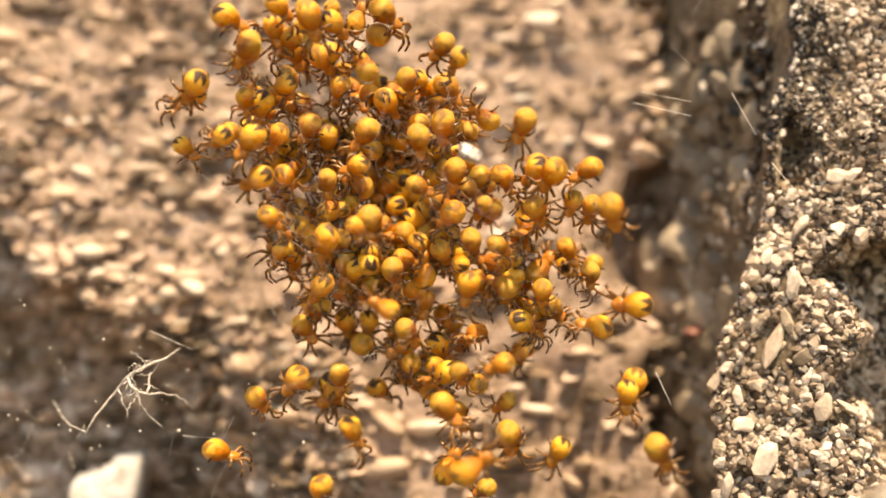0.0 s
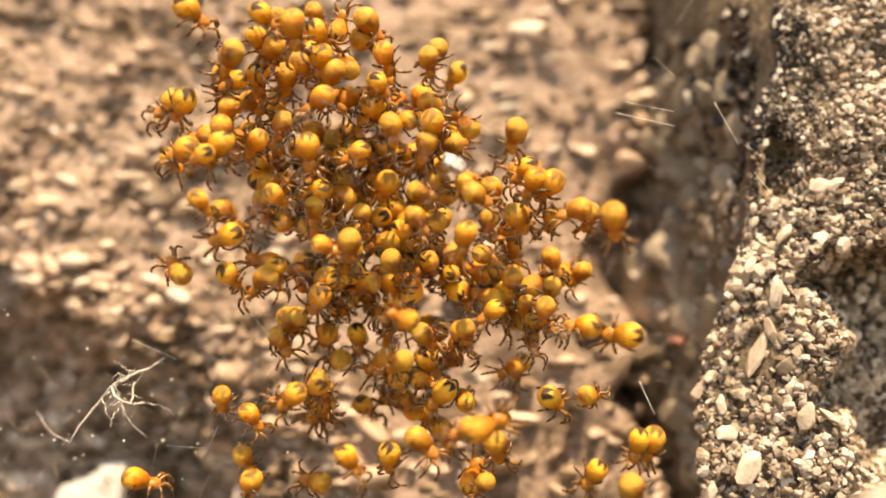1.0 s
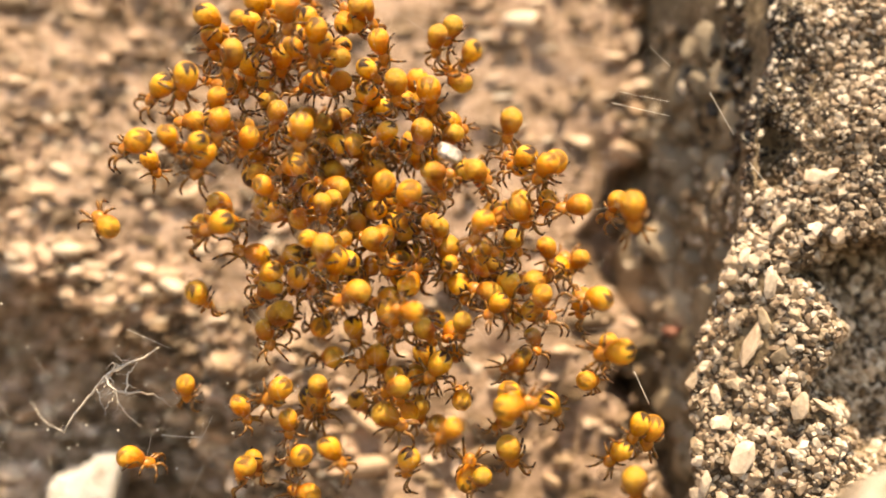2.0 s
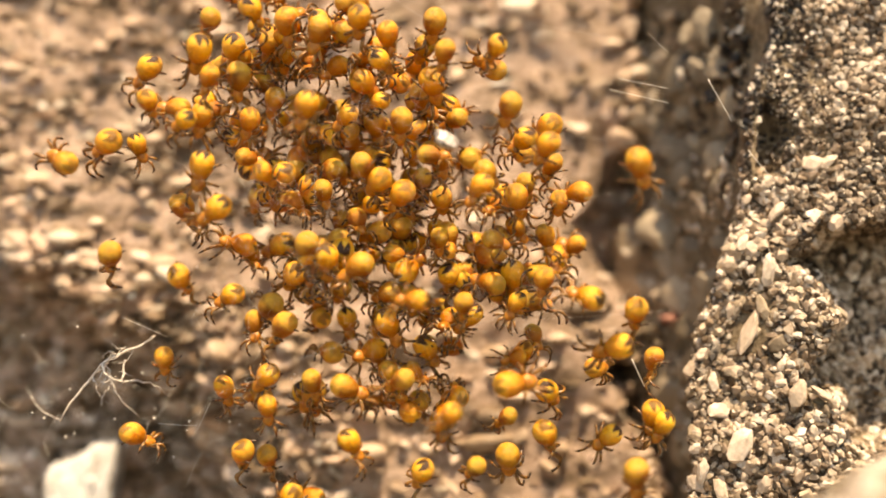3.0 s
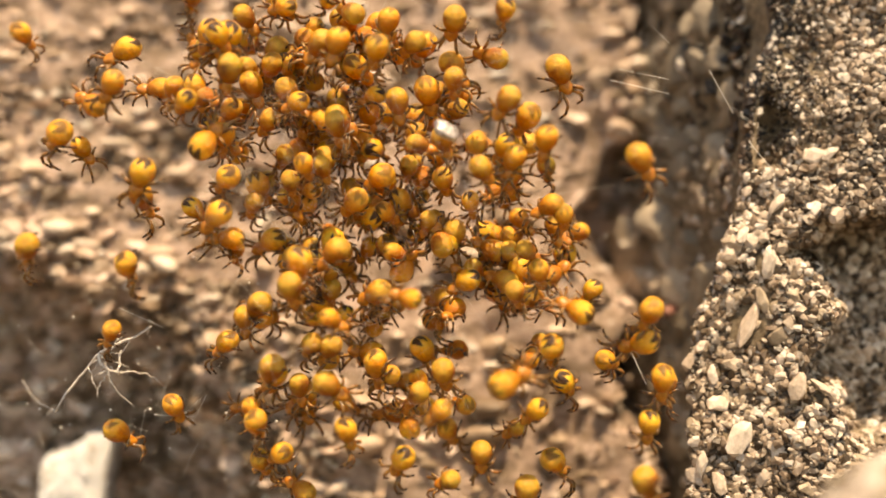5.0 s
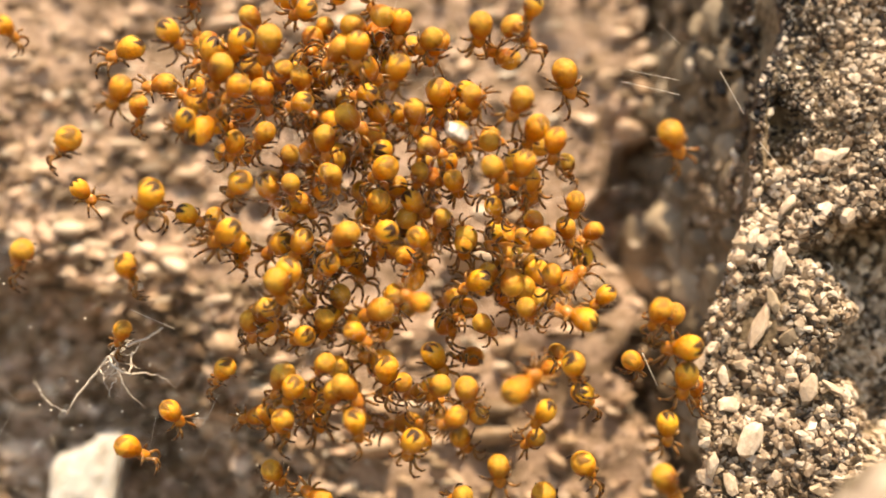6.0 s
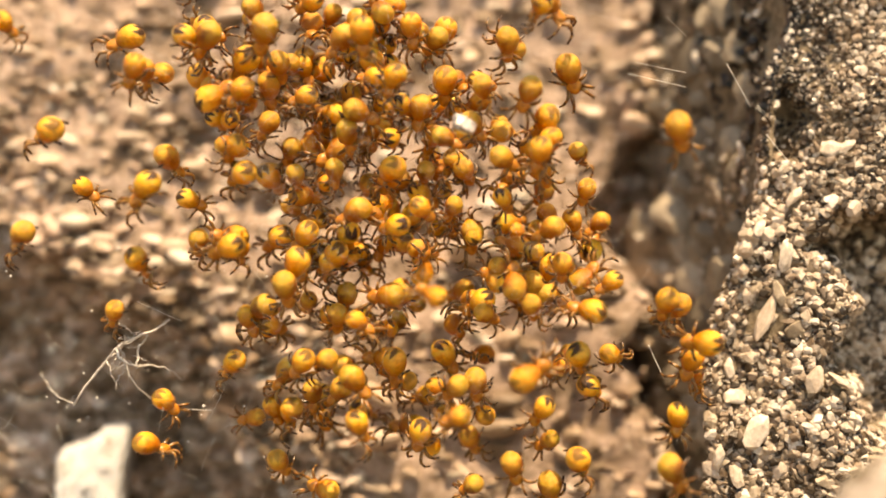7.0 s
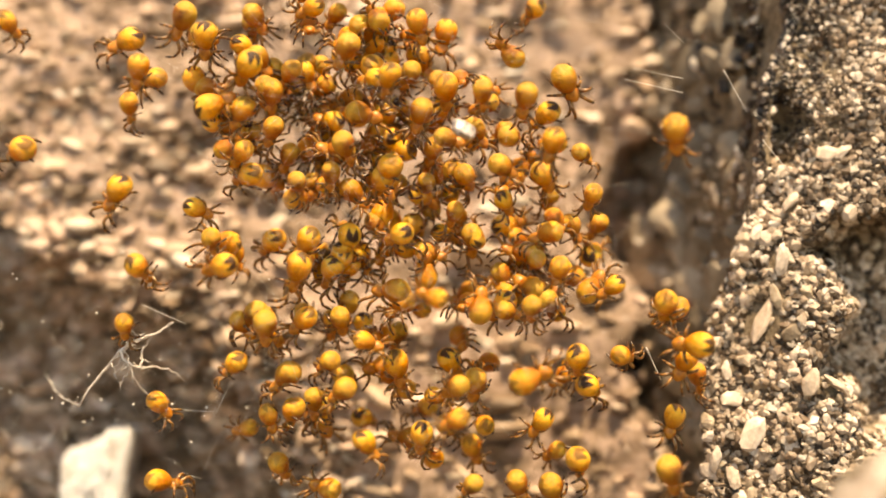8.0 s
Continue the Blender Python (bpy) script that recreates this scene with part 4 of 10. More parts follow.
    walk(spiderlings[20], [(0, at(0.63, 43.96, 55.33, -128, -16, 149)), (0.5, at(1.13, 44.00, 56.87, -123, -25, 141)), (1, at(1.50, 43.89, 57.29, -114, -33, 131)), (1.5, at(1.41, 43.67, 57.46, -105, -38, 121)), (2, at(1.54, 43.40, 57.19, -97, -39, 114)), (2.1, at(1.45, 43.34, 57.25, -96, -39, 113)), (3.3, at(1.88, 43.00, 57.57, -99, -34, 115)), (3.5, at(2.10, 43.02, 57.72, -102, -32, 117)), (4, at(3.12, 43.17, 58.27, -109, -27, 124)), (5.5, at(3.70, 43.90, 57.21, -125, -6, 146)), (5.8, at(3.63, 43.97, 57.09, -126, -4, 149)), (6, at(3.72, 44.00, 56.99, -126, -3, 151)), (7.5, at(3.60, 43.51, 56.83, -122, -19, 147)), (8, at(3.64, 43.25, 56.92, -117, -28, 140))])
    walk(spiderlings[21], [(0, at(7.32, 43.42, 57.90, -30, -88, 92)), (0.5, at(7.37, 43.21, 57.83, 7, -87, 57)), (1, at(7.52, 42.95, 57.15, -40, -88, 106)), (1.5, at(7.13, 42.69, 56.43, -121, -84, -171)), (2, at(7.34, 42.53, 56.19, -131, -76, -159)), (2.2, at(7.42, 42.51, 55.96, -133, -73, -156)), (3.5, at(7.37, 42.86, 55.90, -137, -51, -145)), (4, at(7.83, 43.13, 55.43, -138, -48, -143)), (4.2, at(7.84, 43.23, 55.45, -139, -48, -142)), (5.3, at(9.05, 43.50, 55.79, -146, -58, -142)), (5.5, at(9.42, 43.47, 55.73, -147, -61, -142)), (6, at(9.69, 43.31, 55.59, -151, -71, -141)), (6.5, at(10.15, 43.06, 55.66, -157, -79, -138)), (7, at(10.07, 42.79, 55.52, -169, -86, -128)), (7.5, at(9.87, 42.59, 55.52, 42, -90, 20)), (8, at(9.80, 42.50, 55.57, -34, -88, 95))])
    walk(spiderlings[22], [(0, at(0.14, 46.20, 55.03, -77, -54, 149)), (0.5, at(0.18, 45.93, 55.18, -86, -49, 161)), (1, at(0.66, 45.75, 54.69, -91, -43, 169)), (1.5, at(0.81, 45.70, 55.36, -93, -39, 173)), (2, at(0.69, 45.80, 55.41, -92, -37, 173)), (2.2, at(1.10, 45.87, 55.53, -92, -37, 172)), (3.7, at(2.15, 46.60, 57.61, -76, -48, 149)), (4, at(2.13, 46.68, 57.49, -70, -50, 141)), (5.5, at(1.97, 46.31, 57.97, -48, -56, 113)), (6, at(1.98, 46.04, 57.90, -50, -56, 114)), (6.5, at(1.87, 45.82, 57.92, -59, -56, 122)), (7, at(1.85, 45.71, 56.83, -72, -54, 135)), (7.5, at(2.58, 45.74, 56.93, -85, -50, 149)), (8, at(2.77, 45.91, 56.85, -94, -45, 161))])
    walk(spiderlings[23], [(0, at(-6.18, 45.08, 66.43, -119, -57, -160)), (0.5, at(-6.11, 45.00, 66.75, -112, -59, -167)), (1, at(-7.46, 45.07, 66.95, -104, -64, -176)), (1.5, at(-7.75, 45.27, 67.84, -93, -70, 171)), (2, at(-7.71, 45.53, 67.88, -77, -75, 153)), (2.1, at(-4.98, 45.59, 67.24, -73, -76, 149)), (3.5, at(-5.67, 45.99, 68.20, -14, -84, 85)), (3.8, at(-5.79, 45.94, 68.16, -19, -86, 89)), (5.3, at(-4.95, 45.24, 68.52, -139, -71, -153)), (5.5, at(-4.85, 45.15, 68.36, -139, -67, -152)), (6.5, at(-4.73, 45.02, 68.47, -136, -53, -151)), (7.5, at(-4.82, 45.42, 68.42, -128, -54, -156)), (8, at(-4.87, 45.69, 68.56, -121, -61, -161))])
    walk(spiderlings[24], [(0, at(-6.21, 45.75, 66.74, -117, 16, -166)), (0.5, at(-6.27, 45.92, 67.10, -120, 10, -167)), (1, at(-5.68, 46.18, 67.33, -122, 6, -166)), (1.5, at(-5.66, 46.45, 67.70, -124, 6, -163)), (3.3, at(-5.29, 46.50, 66.91, -114, 32, -137)), (3.5, at(-5.14, 46.41, 66.60, -111, 34, -134)), (4, at(-5.05, 46.14, 66.19, -104, 39, -128)), (5.5, at(-5.21, 45.71, 65.10, -103, 40, -136)), (6, at(-5.01, 45.84, 65.86, -109, 35, -146)), (6.5, at(-5.38, 46.07, 66.45, -115, 27, -156)), (7, at(-6.21, 46.34, 66.20, -119, 17, -165)), (8, at(-6.93, 46.88, 65.50, -120, 1, -173))])
    walk(spiderlings[25], [(0, at(-3.41, 45.43, 68.90, 79, 10, -37)), (1, at(-3.51, 45.91, 69.09, 80, 3, -34)), (1.2, at(-2.91, 45.96, 68.93, 80, 1, -33)), (1.5, at(-3.24, 46.00, 69.12, 81, -2, -30)), (1.7, at(-3.10, 45.99, 69.11, 82, -5, -29)), (3.5, at(-3.36, 47.30, 67.68, 84, -15, -12)), (8, at(-3.36, 47.30, 66.77, 87, 7, -36))])
    walk(spiderlings[26], [(0, at(-2.41, 48.42, 65.88, -102, -2, 153)), (0.6, at(-1.93, 45.50, 67.94, -106, 3, 151)), (1, at(-1.69, 45.46, 68.08, -108, 5, 149)), (2.2, at(-1.66, 44.93, 68.04, -105, 4, 147)), (3.8, at(-0.76, 44.53, 67.53, -90, -7, 152)), (5.5, at(-1.26, 45.30, 68.01, -85, -11, 159)), (6.5, at(-0.94, 45.49, 67.94, -90, -2, 162)), (6.9, at(-1.01, 45.41, 67.54, -93, 2, 162)), (7.4, at(-0.42, 45.20, 67.82, -97, 6, 160)), (7.5, at(-0.69, 45.15, 67.90, -98, 7, 160)), (8, at(-0.72, 44.88, 67.87, -102, 9, 156))])
    walk(spiderlings[27], [(0, at(-1.35, 43.98, 66.47, -113, -24, 124)), (0.5, at(-0.89, 43.83, 67.70, -111, -24, 126)), (1, at(0.09, 43.59, 67.59, -107, -25, 128)), (1.5, at(-0.05, 43.32, 67.85, -102, -26, 129)), (2, at(0.58, 43.10, 67.91, -98, -28, 130)), (3.4, at(1.08, 43.19, 66.60, -91, -28, 130)), (3.5, at(1.13, 43.23, 66.66, -91, -28, 130)), (4, at(1.26, 43.49, 66.62, -93, -26, 130)), (4.1, at(1.22, 43.55, 66.57, -93, -25, 130)), (5.3, at(1.46, 43.99, 65.19, -104, -19, 127)), (5.5, at(1.55, 44.00, 65.02, -106, -18, 126)), (6, at(1.65, 43.91, 64.95, -110, -18, 125)), (6.5, at(1.74, 43.70, 65.01, -112, -20, 123)), (8, at(1.76, 43.03, 64.99, -104, -29, 119))])
    walk(spiderlings[28], [(0, at(0.55, 43.14, 67.13, -122, 39, -112)), (0.2, at(-0.12, 43.03, 66.55, -125, 37, -114)), (0.5, at(0.32, 42.86, 66.82, -129, 34, -117)), (1, at(1.12, 42.63, 66.88, -133, 29, -121)), (1.5, at(1.43, 42.51, 66.98, -134, 25, -124)), (1.9, at(1.69, 42.51, 67.26, -132, 23, -126)), (3.3, at(2.96, 43.11, 67.02, -120, 29, -124)), (3.5, at(2.80, 43.21, 67.53, -118, 31, -123)), (4, at(2.51, 43.42, 67.71, -113, 35, -119)), (4.2, at(2.44, 43.47, 68.12, -111, 36, -117)), (5.4, at(3.56, 43.29, 68.11, -108, 41, -109)), (6, at(3.76, 42.98, 68.18, -112, 42, -109)), (6.2, at(4.17, 42.87, 68.30, -114, 42, -110)), (6.4, at(3.94, 42.77, 67.85, -116, 42, -110)), (6.5, at(4.00, 42.72, 67.91, -117, 42, -111)), (7.5, at(3.60, 42.50, 67.88, -129, 39, -117)), (8, at(3.59, 42.61, 68.01, -132, 37, -119))])
    walk(spiderlings[29], [(0, at(-3.28, 44.67, 63.23, -29, -55, 98)), (0.5, at(-3.37, 44.52, 63.54, -35, -53, 104)), (0.9, at(-3.17, 44.51, 64.81, -42, -51, 110)), (1, at(-2.62, 44.52, 64.13, -44, -50, 112)), (1.5, at(-0.89, 44.65, 64.71, -54, -48, 120)), (1.8, at(-0.83, 44.79, 64.19, -59, -48, 124)), (2, at(-1.38, 44.89, 64.53, -63, -47, 127)), (3.7, at(-3.10, 45.50, 64.86, -78, -54, 139)), (4, at(-3.40, 45.46, 65.00, -76, -57, 138)), (4.2, at(-3.70, 45.40, 64.71, -75, -59, 136)), (5.5, at(-4.84, 44.76, 64.80, -45, -67, 106)), (6, at(-4.85, 44.57, 64.79, -34, -66, 96)), (6.5, at(-5.01, 44.50, 65.06, -30, -63, 92)), (7, at(-4.94, 44.58, 64.73, -32, -60, 95)), (7.1, at(-4.94, 44.61, 64.78, -33, -60, 96)), (8, at(-5.19, 48.10, 65.98, -46, -53, 109))])
    walk(spiderlings[30], [(0, at(0.96, 47.04, 62.49, -76, 62, -134)), (0.7, at(1.03, 42.70, 62.76, -57, 62, -114)), (1.1, at(1.90, 42.90, 62.35, -53, 61, -108)), (1.5, at(1.55, 43.12, 62.96, -54, 60, -107)), (2, at(2.02, 43.35, 62.92, -60, 58, -110)), (2.2, at(2.18, 43.42, 62.75, -64, 58, -112)), (3.6, at(2.51, 43.28, 62.36, -100, 50, -145)), (4, at(2.45, 43.08, 62.25, -108, 47, -154)), (4.2, at(2.28, 42.97, 62.17, -111, 46, -158)), (6.2, at(2.33, 42.61, 62.26, -109, 55, -163)), (6.5, at(2.34, 42.74, 62.44, -103, 59, -158)), (7, at(2.42, 43.00, 62.34, -89, 64, -146)), (7.3, at(2.47, 43.16, 62.50, -80, 65, -137)), (7.4, at(2.32, 43.21, 62.27, -77, 65, -135)), (8, at(2.42, 43.45, 62.24, -64, 64, -122))])
    walk(spiderlings[31], [(0, at(-2.69, 42.80, 61.10, -117, 0, 167)), (0.5, at(-2.90, 43.07, 60.97, -117, -9, 160)), (0.9, at(-2.85, 43.27, 60.69, -114, -18, 152)), (1.5, at(-3.49, 43.47, 60.27, -107, -29, 140)), (2, at(-3.71, 43.49, 60.02, -101, -34, 131)), (2.2, at(-3.84, 43.45, 60.03, -99, -35, 128)), (5.3, at(-4.91, 42.62, 57.76, -119, -2, 159)), (5.5, at(-5.30, 42.70, 57.96, -119, 1, 162)), (6, at(-5.60, 42.95, 58.01, -117, 6, 168)), (6.5, at(-5.81, 43.22, 57.92, -115, 6, 170)), (7.1, at(-5.60, 43.45, 57.36, -114, 1, 169)), (7.5, at(-6.20, 43.50, 56.29, -112, -5, 166)), (8, at(-6.43, 43.43, 56.22, -110, -13, 160))])
    walk(spiderlings[32], [(0, at(-5.42, 46.72, 60.58, 55, -36, 17)), (0.8, at(-8.66, 44.50, 58.28, 55, -34, 15)), (1, at(-9.52, 44.50, 59.45, 54, -35, 15)), (1.5, at(-9.97, 44.39, 60.31, 54, -38, 14)), (2, at(-12.01, 44.17, 60.83, 54, -45, 14)), (3.3, at(-13.48, 43.56, 63.35, 58, -63, 11)), (3.5, at(-13.77, 43.52, 63.68, 59, -64, 11)), (3.9, at(-14.39, 43.51, 64.01, 61, -67, 10)), (6.7, at(-8.32, 46.87, 65.02, 65, -42, 14)), (8, at(-8.32, 46.87, 64.75, 59, -35, 17))])
    walk(spiderlings[33], [(0, at(-4.66, 47.00, 59.92, -109, -33, 154)), (0.6, at(-7.38, 44.89, 55.33, -116, -23, 165)), (1.5, at(-8.38, 44.45, 54.56, -118, -9, 174)), (1.9, at(-9.19, 44.25, 54.90, -117, -6, 174)), (2, at(-9.02, 44.20, 54.75, -116, -6, 174)), (2.2, at(-9.07, 44.12, 54.85, -115, -6, 173)), (5.3, at(-11.77, 44.95, 55.97, -85, -35, 133)), (5.5, at(-11.65, 44.99, 55.79, -85, -36, 133)), (6, at(-11.78, 44.97, 56.02, -86, -37, 133)), (6.1, at(-11.97, 44.95, 55.66, -87, -37, 134)), (6.5, at(-11.75, 44.82, 56.09, -92, -36, 138)), (6.7, at(-11.90, 44.73, 56.07, -96, -35, 141)), (7, at(-12.23, 44.57, 56.52, -101, -33, 147)), (7.5, at(-11.95, 44.30, 56.24, -110, -26, 156)), (8, at(-11.91, 44.09, 56.15, -116, -18, 165))])
    walk(spiderlings[34], [(0, at(3.09, 45.76, 57.10, -42, 59, -79)), (0.5, at(3.49, 45.50, 55.50, -47, 62, -86)), (1, at(4.80, 45.24, 54.54, -60, 64, -101)), (1.8, at(4.99, 45.01, 54.18, -90, 62, -133)), (2, at(4.93, 45.00, 53.95, -96, 60, -139)), (5.3, at(6.00, 45.92, 53.85, -71, 56, -105)), (5.5, at(6.11, 45.86, 53.68, -65, 56, -98)), (6, at(6.06, 45.62, 53.49, -50, 56, -84)), (8, at(6.00, 45.04, 53.65, -45, 60, -81))])
    walk(spiderlings[35], [(0, at(-8.24, 43.79, 68.81, -29, 51, -78)), (0.5, at(-8.18, 43.58, 68.80, -37, 50, -85)), (1, at(-9.05, 43.50, 69.43, -44, 48, -90)), (1.2, at(-9.42, 43.51, 69.59, -46, 47, -91)), (1.3, at(-9.35, 43.52, 69.59, -46, 46, -92)), (3.4, at(-6.78, 48.50, 66.81, -29, 39, -73)), (8, at(-6.78, 48.50, 65.89, -45, 52, -87))])
    walk(spiderlings[36], [(0, at(-7.37, 43.50, 67.71, -114, -10, -122)), (1.1, at(-7.42, 43.77, 67.81, -110, -5, -121)), (1.3, at(-7.42, 43.87, 67.93, -108, -4, -121)), (3.5, at(-6.75, 44.42, 65.75, -98, 14, -128)), (4, at(-6.67, 44.21, 65.72, -100, 14, -130)), (4.2, at(-6.76, 44.11, 65.70, -101, 13, -131)), (5.5, at(-7.39, 43.53, 65.97, -111, 2, -134)), (6, at(-7.78, 43.51, 65.94, -115, -2, -133)), (6.5, at(-7.52, 43.63, 66.21, -116, -5, -130)), (6.9, at(-7.10, 43.81, 66.15, -117, -7, -127)), (7, at(-8.54, 43.86, 66.92, -117, -7, -127)), (7.5, at(-9.56, 44.13, 67.51, -115, -6, -123)), (8, at(-9.70, 44.36, 67.96, -111, -5, -120))])
    walk(spiderlings[37], [(0, at(-7.05, 45.18, 65.67, -103, -25, 157)), (0.5, at(-7.02, 45.43, 65.79, -107, -21, 156)), (1, at(-6.68, 45.70, 67.29, -110, -18, 155)), (2, at(-6.86, 46.00, 67.38, -114, -19, 154)), (2.2, at(-6.93, 45.99, 67.66, -114, -20, 154)), (3.3, at(-7.65, 45.60, 67.37, -111, -29, 155)), (3.5, at(-7.89, 45.50, 67.46, -110, -31, 155)), (4, at(-7.83, 45.23, 67.88, -108, -36, 157)), (4.2, at(-7.75, 45.15, 67.95, -108, -37, 157)), (5.3, at(-8.04, 45.04, 67.07, -106, -39, 162)), (5.5, at(-8.02, 45.10, 66.90, -106, -38, 163)), (6, at(-8.36, 45.31, 66.85, -106, -34, 165)), (6.6, at(-8.40, 45.64, 67.43, -106, -28, 166)), (7, at(-9.01, 45.83, 67.43, -106, -23, 166)), (8, at(-9.16, 45.98, 67.46, -107, -14, 163))])
    walk(spiderlings[38], [(0, at(-10.27, 45.65, 64.05, -76, 48, -148)), (0.5, at(-10.36, 45.88, 64.02, -76, 46, -145)), (1, at(-10.27, 45.99, 64.02, -79, 42, -144)), (1.2, at(-10.24, 46.00, 63.20, -80, 40, -143)), (1.3, at(-10.16, 45.99, 63.20, -81, 39, -144)), (2, at(-10.79, 45.80, 63.46, -86, 32, -145)), (2.2, at(-10.83, 45.70, 63.64, -88, 30, -146)), (3.3, at(-11.21, 45.15, 63.44, -90, 24, -152)), (3.5, at(-11.69, 45.08, 63.18, -90, 24, -153)), (4, at(-12.75, 45.00, 63.13, -88, 25, -155)), (4.2, at(-13.22, 45.01, 63.75, -86, 26, -156)), (5.3, at(-12.92, 45.42, 62.03, -79, 37, -158)), (5.5, at(-13.15, 45.53, 61.42, -78, 40, -158)), (6.5, at(-13.78, 45.96, 61.53, -74, 47, -157)), (6.9, at(-13.89, 46.00, 61.23, -74, 47, -156)), (8, at(-9.19, 47.56, 64.58, -79, 40, -155))])
    walk(spiderlings[39], [(0, at(1.79, 45.98, 65.18, 141, -37, -80)), (0.5, at(1.73, 45.98, 65.15, 134, -37, -75)), (1, at(1.66, 45.84, 65.25, 128, -38, -70)), (1.3, at(1.75, 45.70, 65.26, 126, -39, -66)), (2, at(1.49, 45.32, 66.59, 124, -42, -59)), (2.2, at(1.61, 45.23, 66.79, 125, -44, -57)), (3.5, at(3.35, 45.05, 66.37, 138, -57, -57)), (4, at(3.27, 45.23, 66.50, 146, -59, -62)), (4.1, at(3.26, 45.27, 66.68, 148, -59, -64)), (5.3, at(2.98, 45.87, 66.61, 157, -53, -73)), (5.5, at(3.11, 45.94, 66.60, 157, -50, -73)), (6.5, at(3.07, 45.91, 66.81, 148, -38, -74)), (8, at(3.01, 45.19, 66.63, 132, -33, -74))])
    walk(spiderlings[40], [(0, at(-1.00, 44.37, 62.44, -64, 61, -142)), (0.2, at(-1.15, 44.29, 62.89, -63, 62, -142)), (0.5, at(-0.69, 44.14, 62.72, -60, 64, -140)), (1, at(-0.34, 43.87, 62.56, -48, 67, -132)), (1.3, at(-0.25, 43.72, 62.66, -38, 69, -124)), (1.4, at(0.15, 43.68, 62.44, -35, 69, -121)), (1.5, at(0.25, 43.64, 62.44, -31, 69, -118)), (2, at(0.49, 43.51, 62.90, -13, 69, -103)), (3.5, at(0.23, 43.93, 63.07, -2, 60, -96)), (4, at(0.08, 44.20, 63.08, -9, 57, -101)), (5.5, at(-0.04, 44.44, 63.16, -39, 53, -121)), (6, at(-0.00, 44.25, 63.11, -48, 53, -127)), (6.5, at(0.16, 43.99, 63.11, -54, 55, -131)), (8, at(0.35, 43.50, 63.28, -47, 68, -125))])
    walk(spiderlings[41], [(0, at(-6.64, 45.42, 61.07, -49, 28, -90)), (0.5, at(-7.38, 45.17, 61.45, -43, 25, -88)), (1, at(-7.95, 45.02, 61.81, -41, 22, -87)), (1.3, at(-7.78, 45.00, 61.85, -41, 21, -87)), (3.3, at(-10.23, 45.80, 61.05, -63, 24, -97)), (3.5, at(-10.72, 45.88, 61.03, -66, 24, -99)), (4, at(-10.67, 45.99, 61.07, -72, 26, -103)), (4.2, at(-10.88, 46.00, 61.09, -74, 27, -104)), (6.4, at(-10.74, 45.10, 61.67, -59, 35, -95)), (6.5, at(-10.86, 45.07, 61.78, -58, 35, -93)), (8, at(-8.10, 48.30, 63.65, -41, 28, -82))])
    walk(spiderlings[42], [(0, at(5.74, 45.04, 59.07, -96, 33, -121)), (0.2, at(5.76, 45.01, 59.46, -99, 31, -124)), (0.5, at(5.38, 45.00, 59.36, -104, 29, -130)), (1, at(4.86, 45.11, 58.86, -112, 22, -139)), (1.3, at(5.00, 45.24, 59.05, -116, 18, -144)), (3.4, at(-0.40, 47.07, 62.59, -127, 10, -155)), (8, at(-0.40, 47.07, 61.67, -110, 27, -130))])
    walk(spiderlings[43], [(0, at(7.22, 43.58, 54.98, -93, -18, 169)), (0.5, at(7.83, 43.79, 53.99, -94, -21, 167)), (1, at(8.63, 44.06, 53.06, -97, -22, 169)), (1.5, at(8.86, 44.31, 53.00, -101, -19, 174)), (2, at(8.88, 44.47, 53.04, -105, -13, -179)), (2.2, at(9.08, 44.50, 53.15, -106, -10, -176)), (4, at(8.84, 43.86, 53.18, -104, 14, -156)), (5.5, at(9.51, 43.53, 54.74, -104, 3, -168)), (6, at(9.72, 43.69, 54.47, -102, -5, -175)), (6.5, at(9.82, 43.94, 54.74, -99, -12, 177)), (8, at(9.77, 44.50, 54.85, -91, -21, 167))])
    walk(spiderlings[44], [(0, at(-1.01, 47.72, 66.99, -104, 45, -146)), (0.6, at(-2.13, 44.81, 66.75, -90, 52, -130)), (1, at(-1.94, 44.95, 66.87, -80, 56, -119)), (1.5, at(-1.98, 45.00, 66.90, -70, 58, -110)), (1.6, at(-2.12, 44.99, 66.81, -68, 58, -108)), (2, at(-2.16, 44.90, 66.95, -66, 60, -107)), (3.5, at(-1.25, 44.17, 66.66, -99, 58, -144)), (4, at(-1.15, 44.02, 67.11, -112, 50, -160)), (4.2, at(-0.79, 44.00, 67.97, -116, 47, -165)), (6, at(-1.85, 48.04, 66.73, -119, 29, -175)), (8, at(-1.85, 48.04, 66.33, -85, 53, -131))])
    walk(spiderlings[45], [(0, at(-0.94, 48.36, 62.16, -136, 8, -153)), (0.6, at(-1.76, 45.50, 63.02, -137, 3, -159)), (1, at(-1.59, 45.43, 62.99, -137, -3, -164)), (1.3, at(-1.49, 45.32, 62.79, -137, -10, -168)), (3.3, at(-1.55, 44.50, 61.80, -129, -43, 179)), (3.5, at(-1.56, 44.51, 61.58, -129, -44, -179)), (4, at(-1.54, 44.62, 61.71, -132, -42, -173)), (4.2, at(-1.81, 44.70, 61.57, -134, -40, -170)), (5.5, at(-2.45, 45.35, 60.92, -137, -14, -155)), (6, at(-2.01, 45.49, 61.02, -135, -4, -150)), (6.5, at(-1.91, 45.48, 61.68, -133, 5, -148)), (7, at(-1.76, 45.32, 61.73, -132, 9, -148)), (7.5, at(-2.01, 45.08, 61.86, -132, 9, -150)), (8, at(-2.11, 44.81, 61.78, -135, 4, -156))])
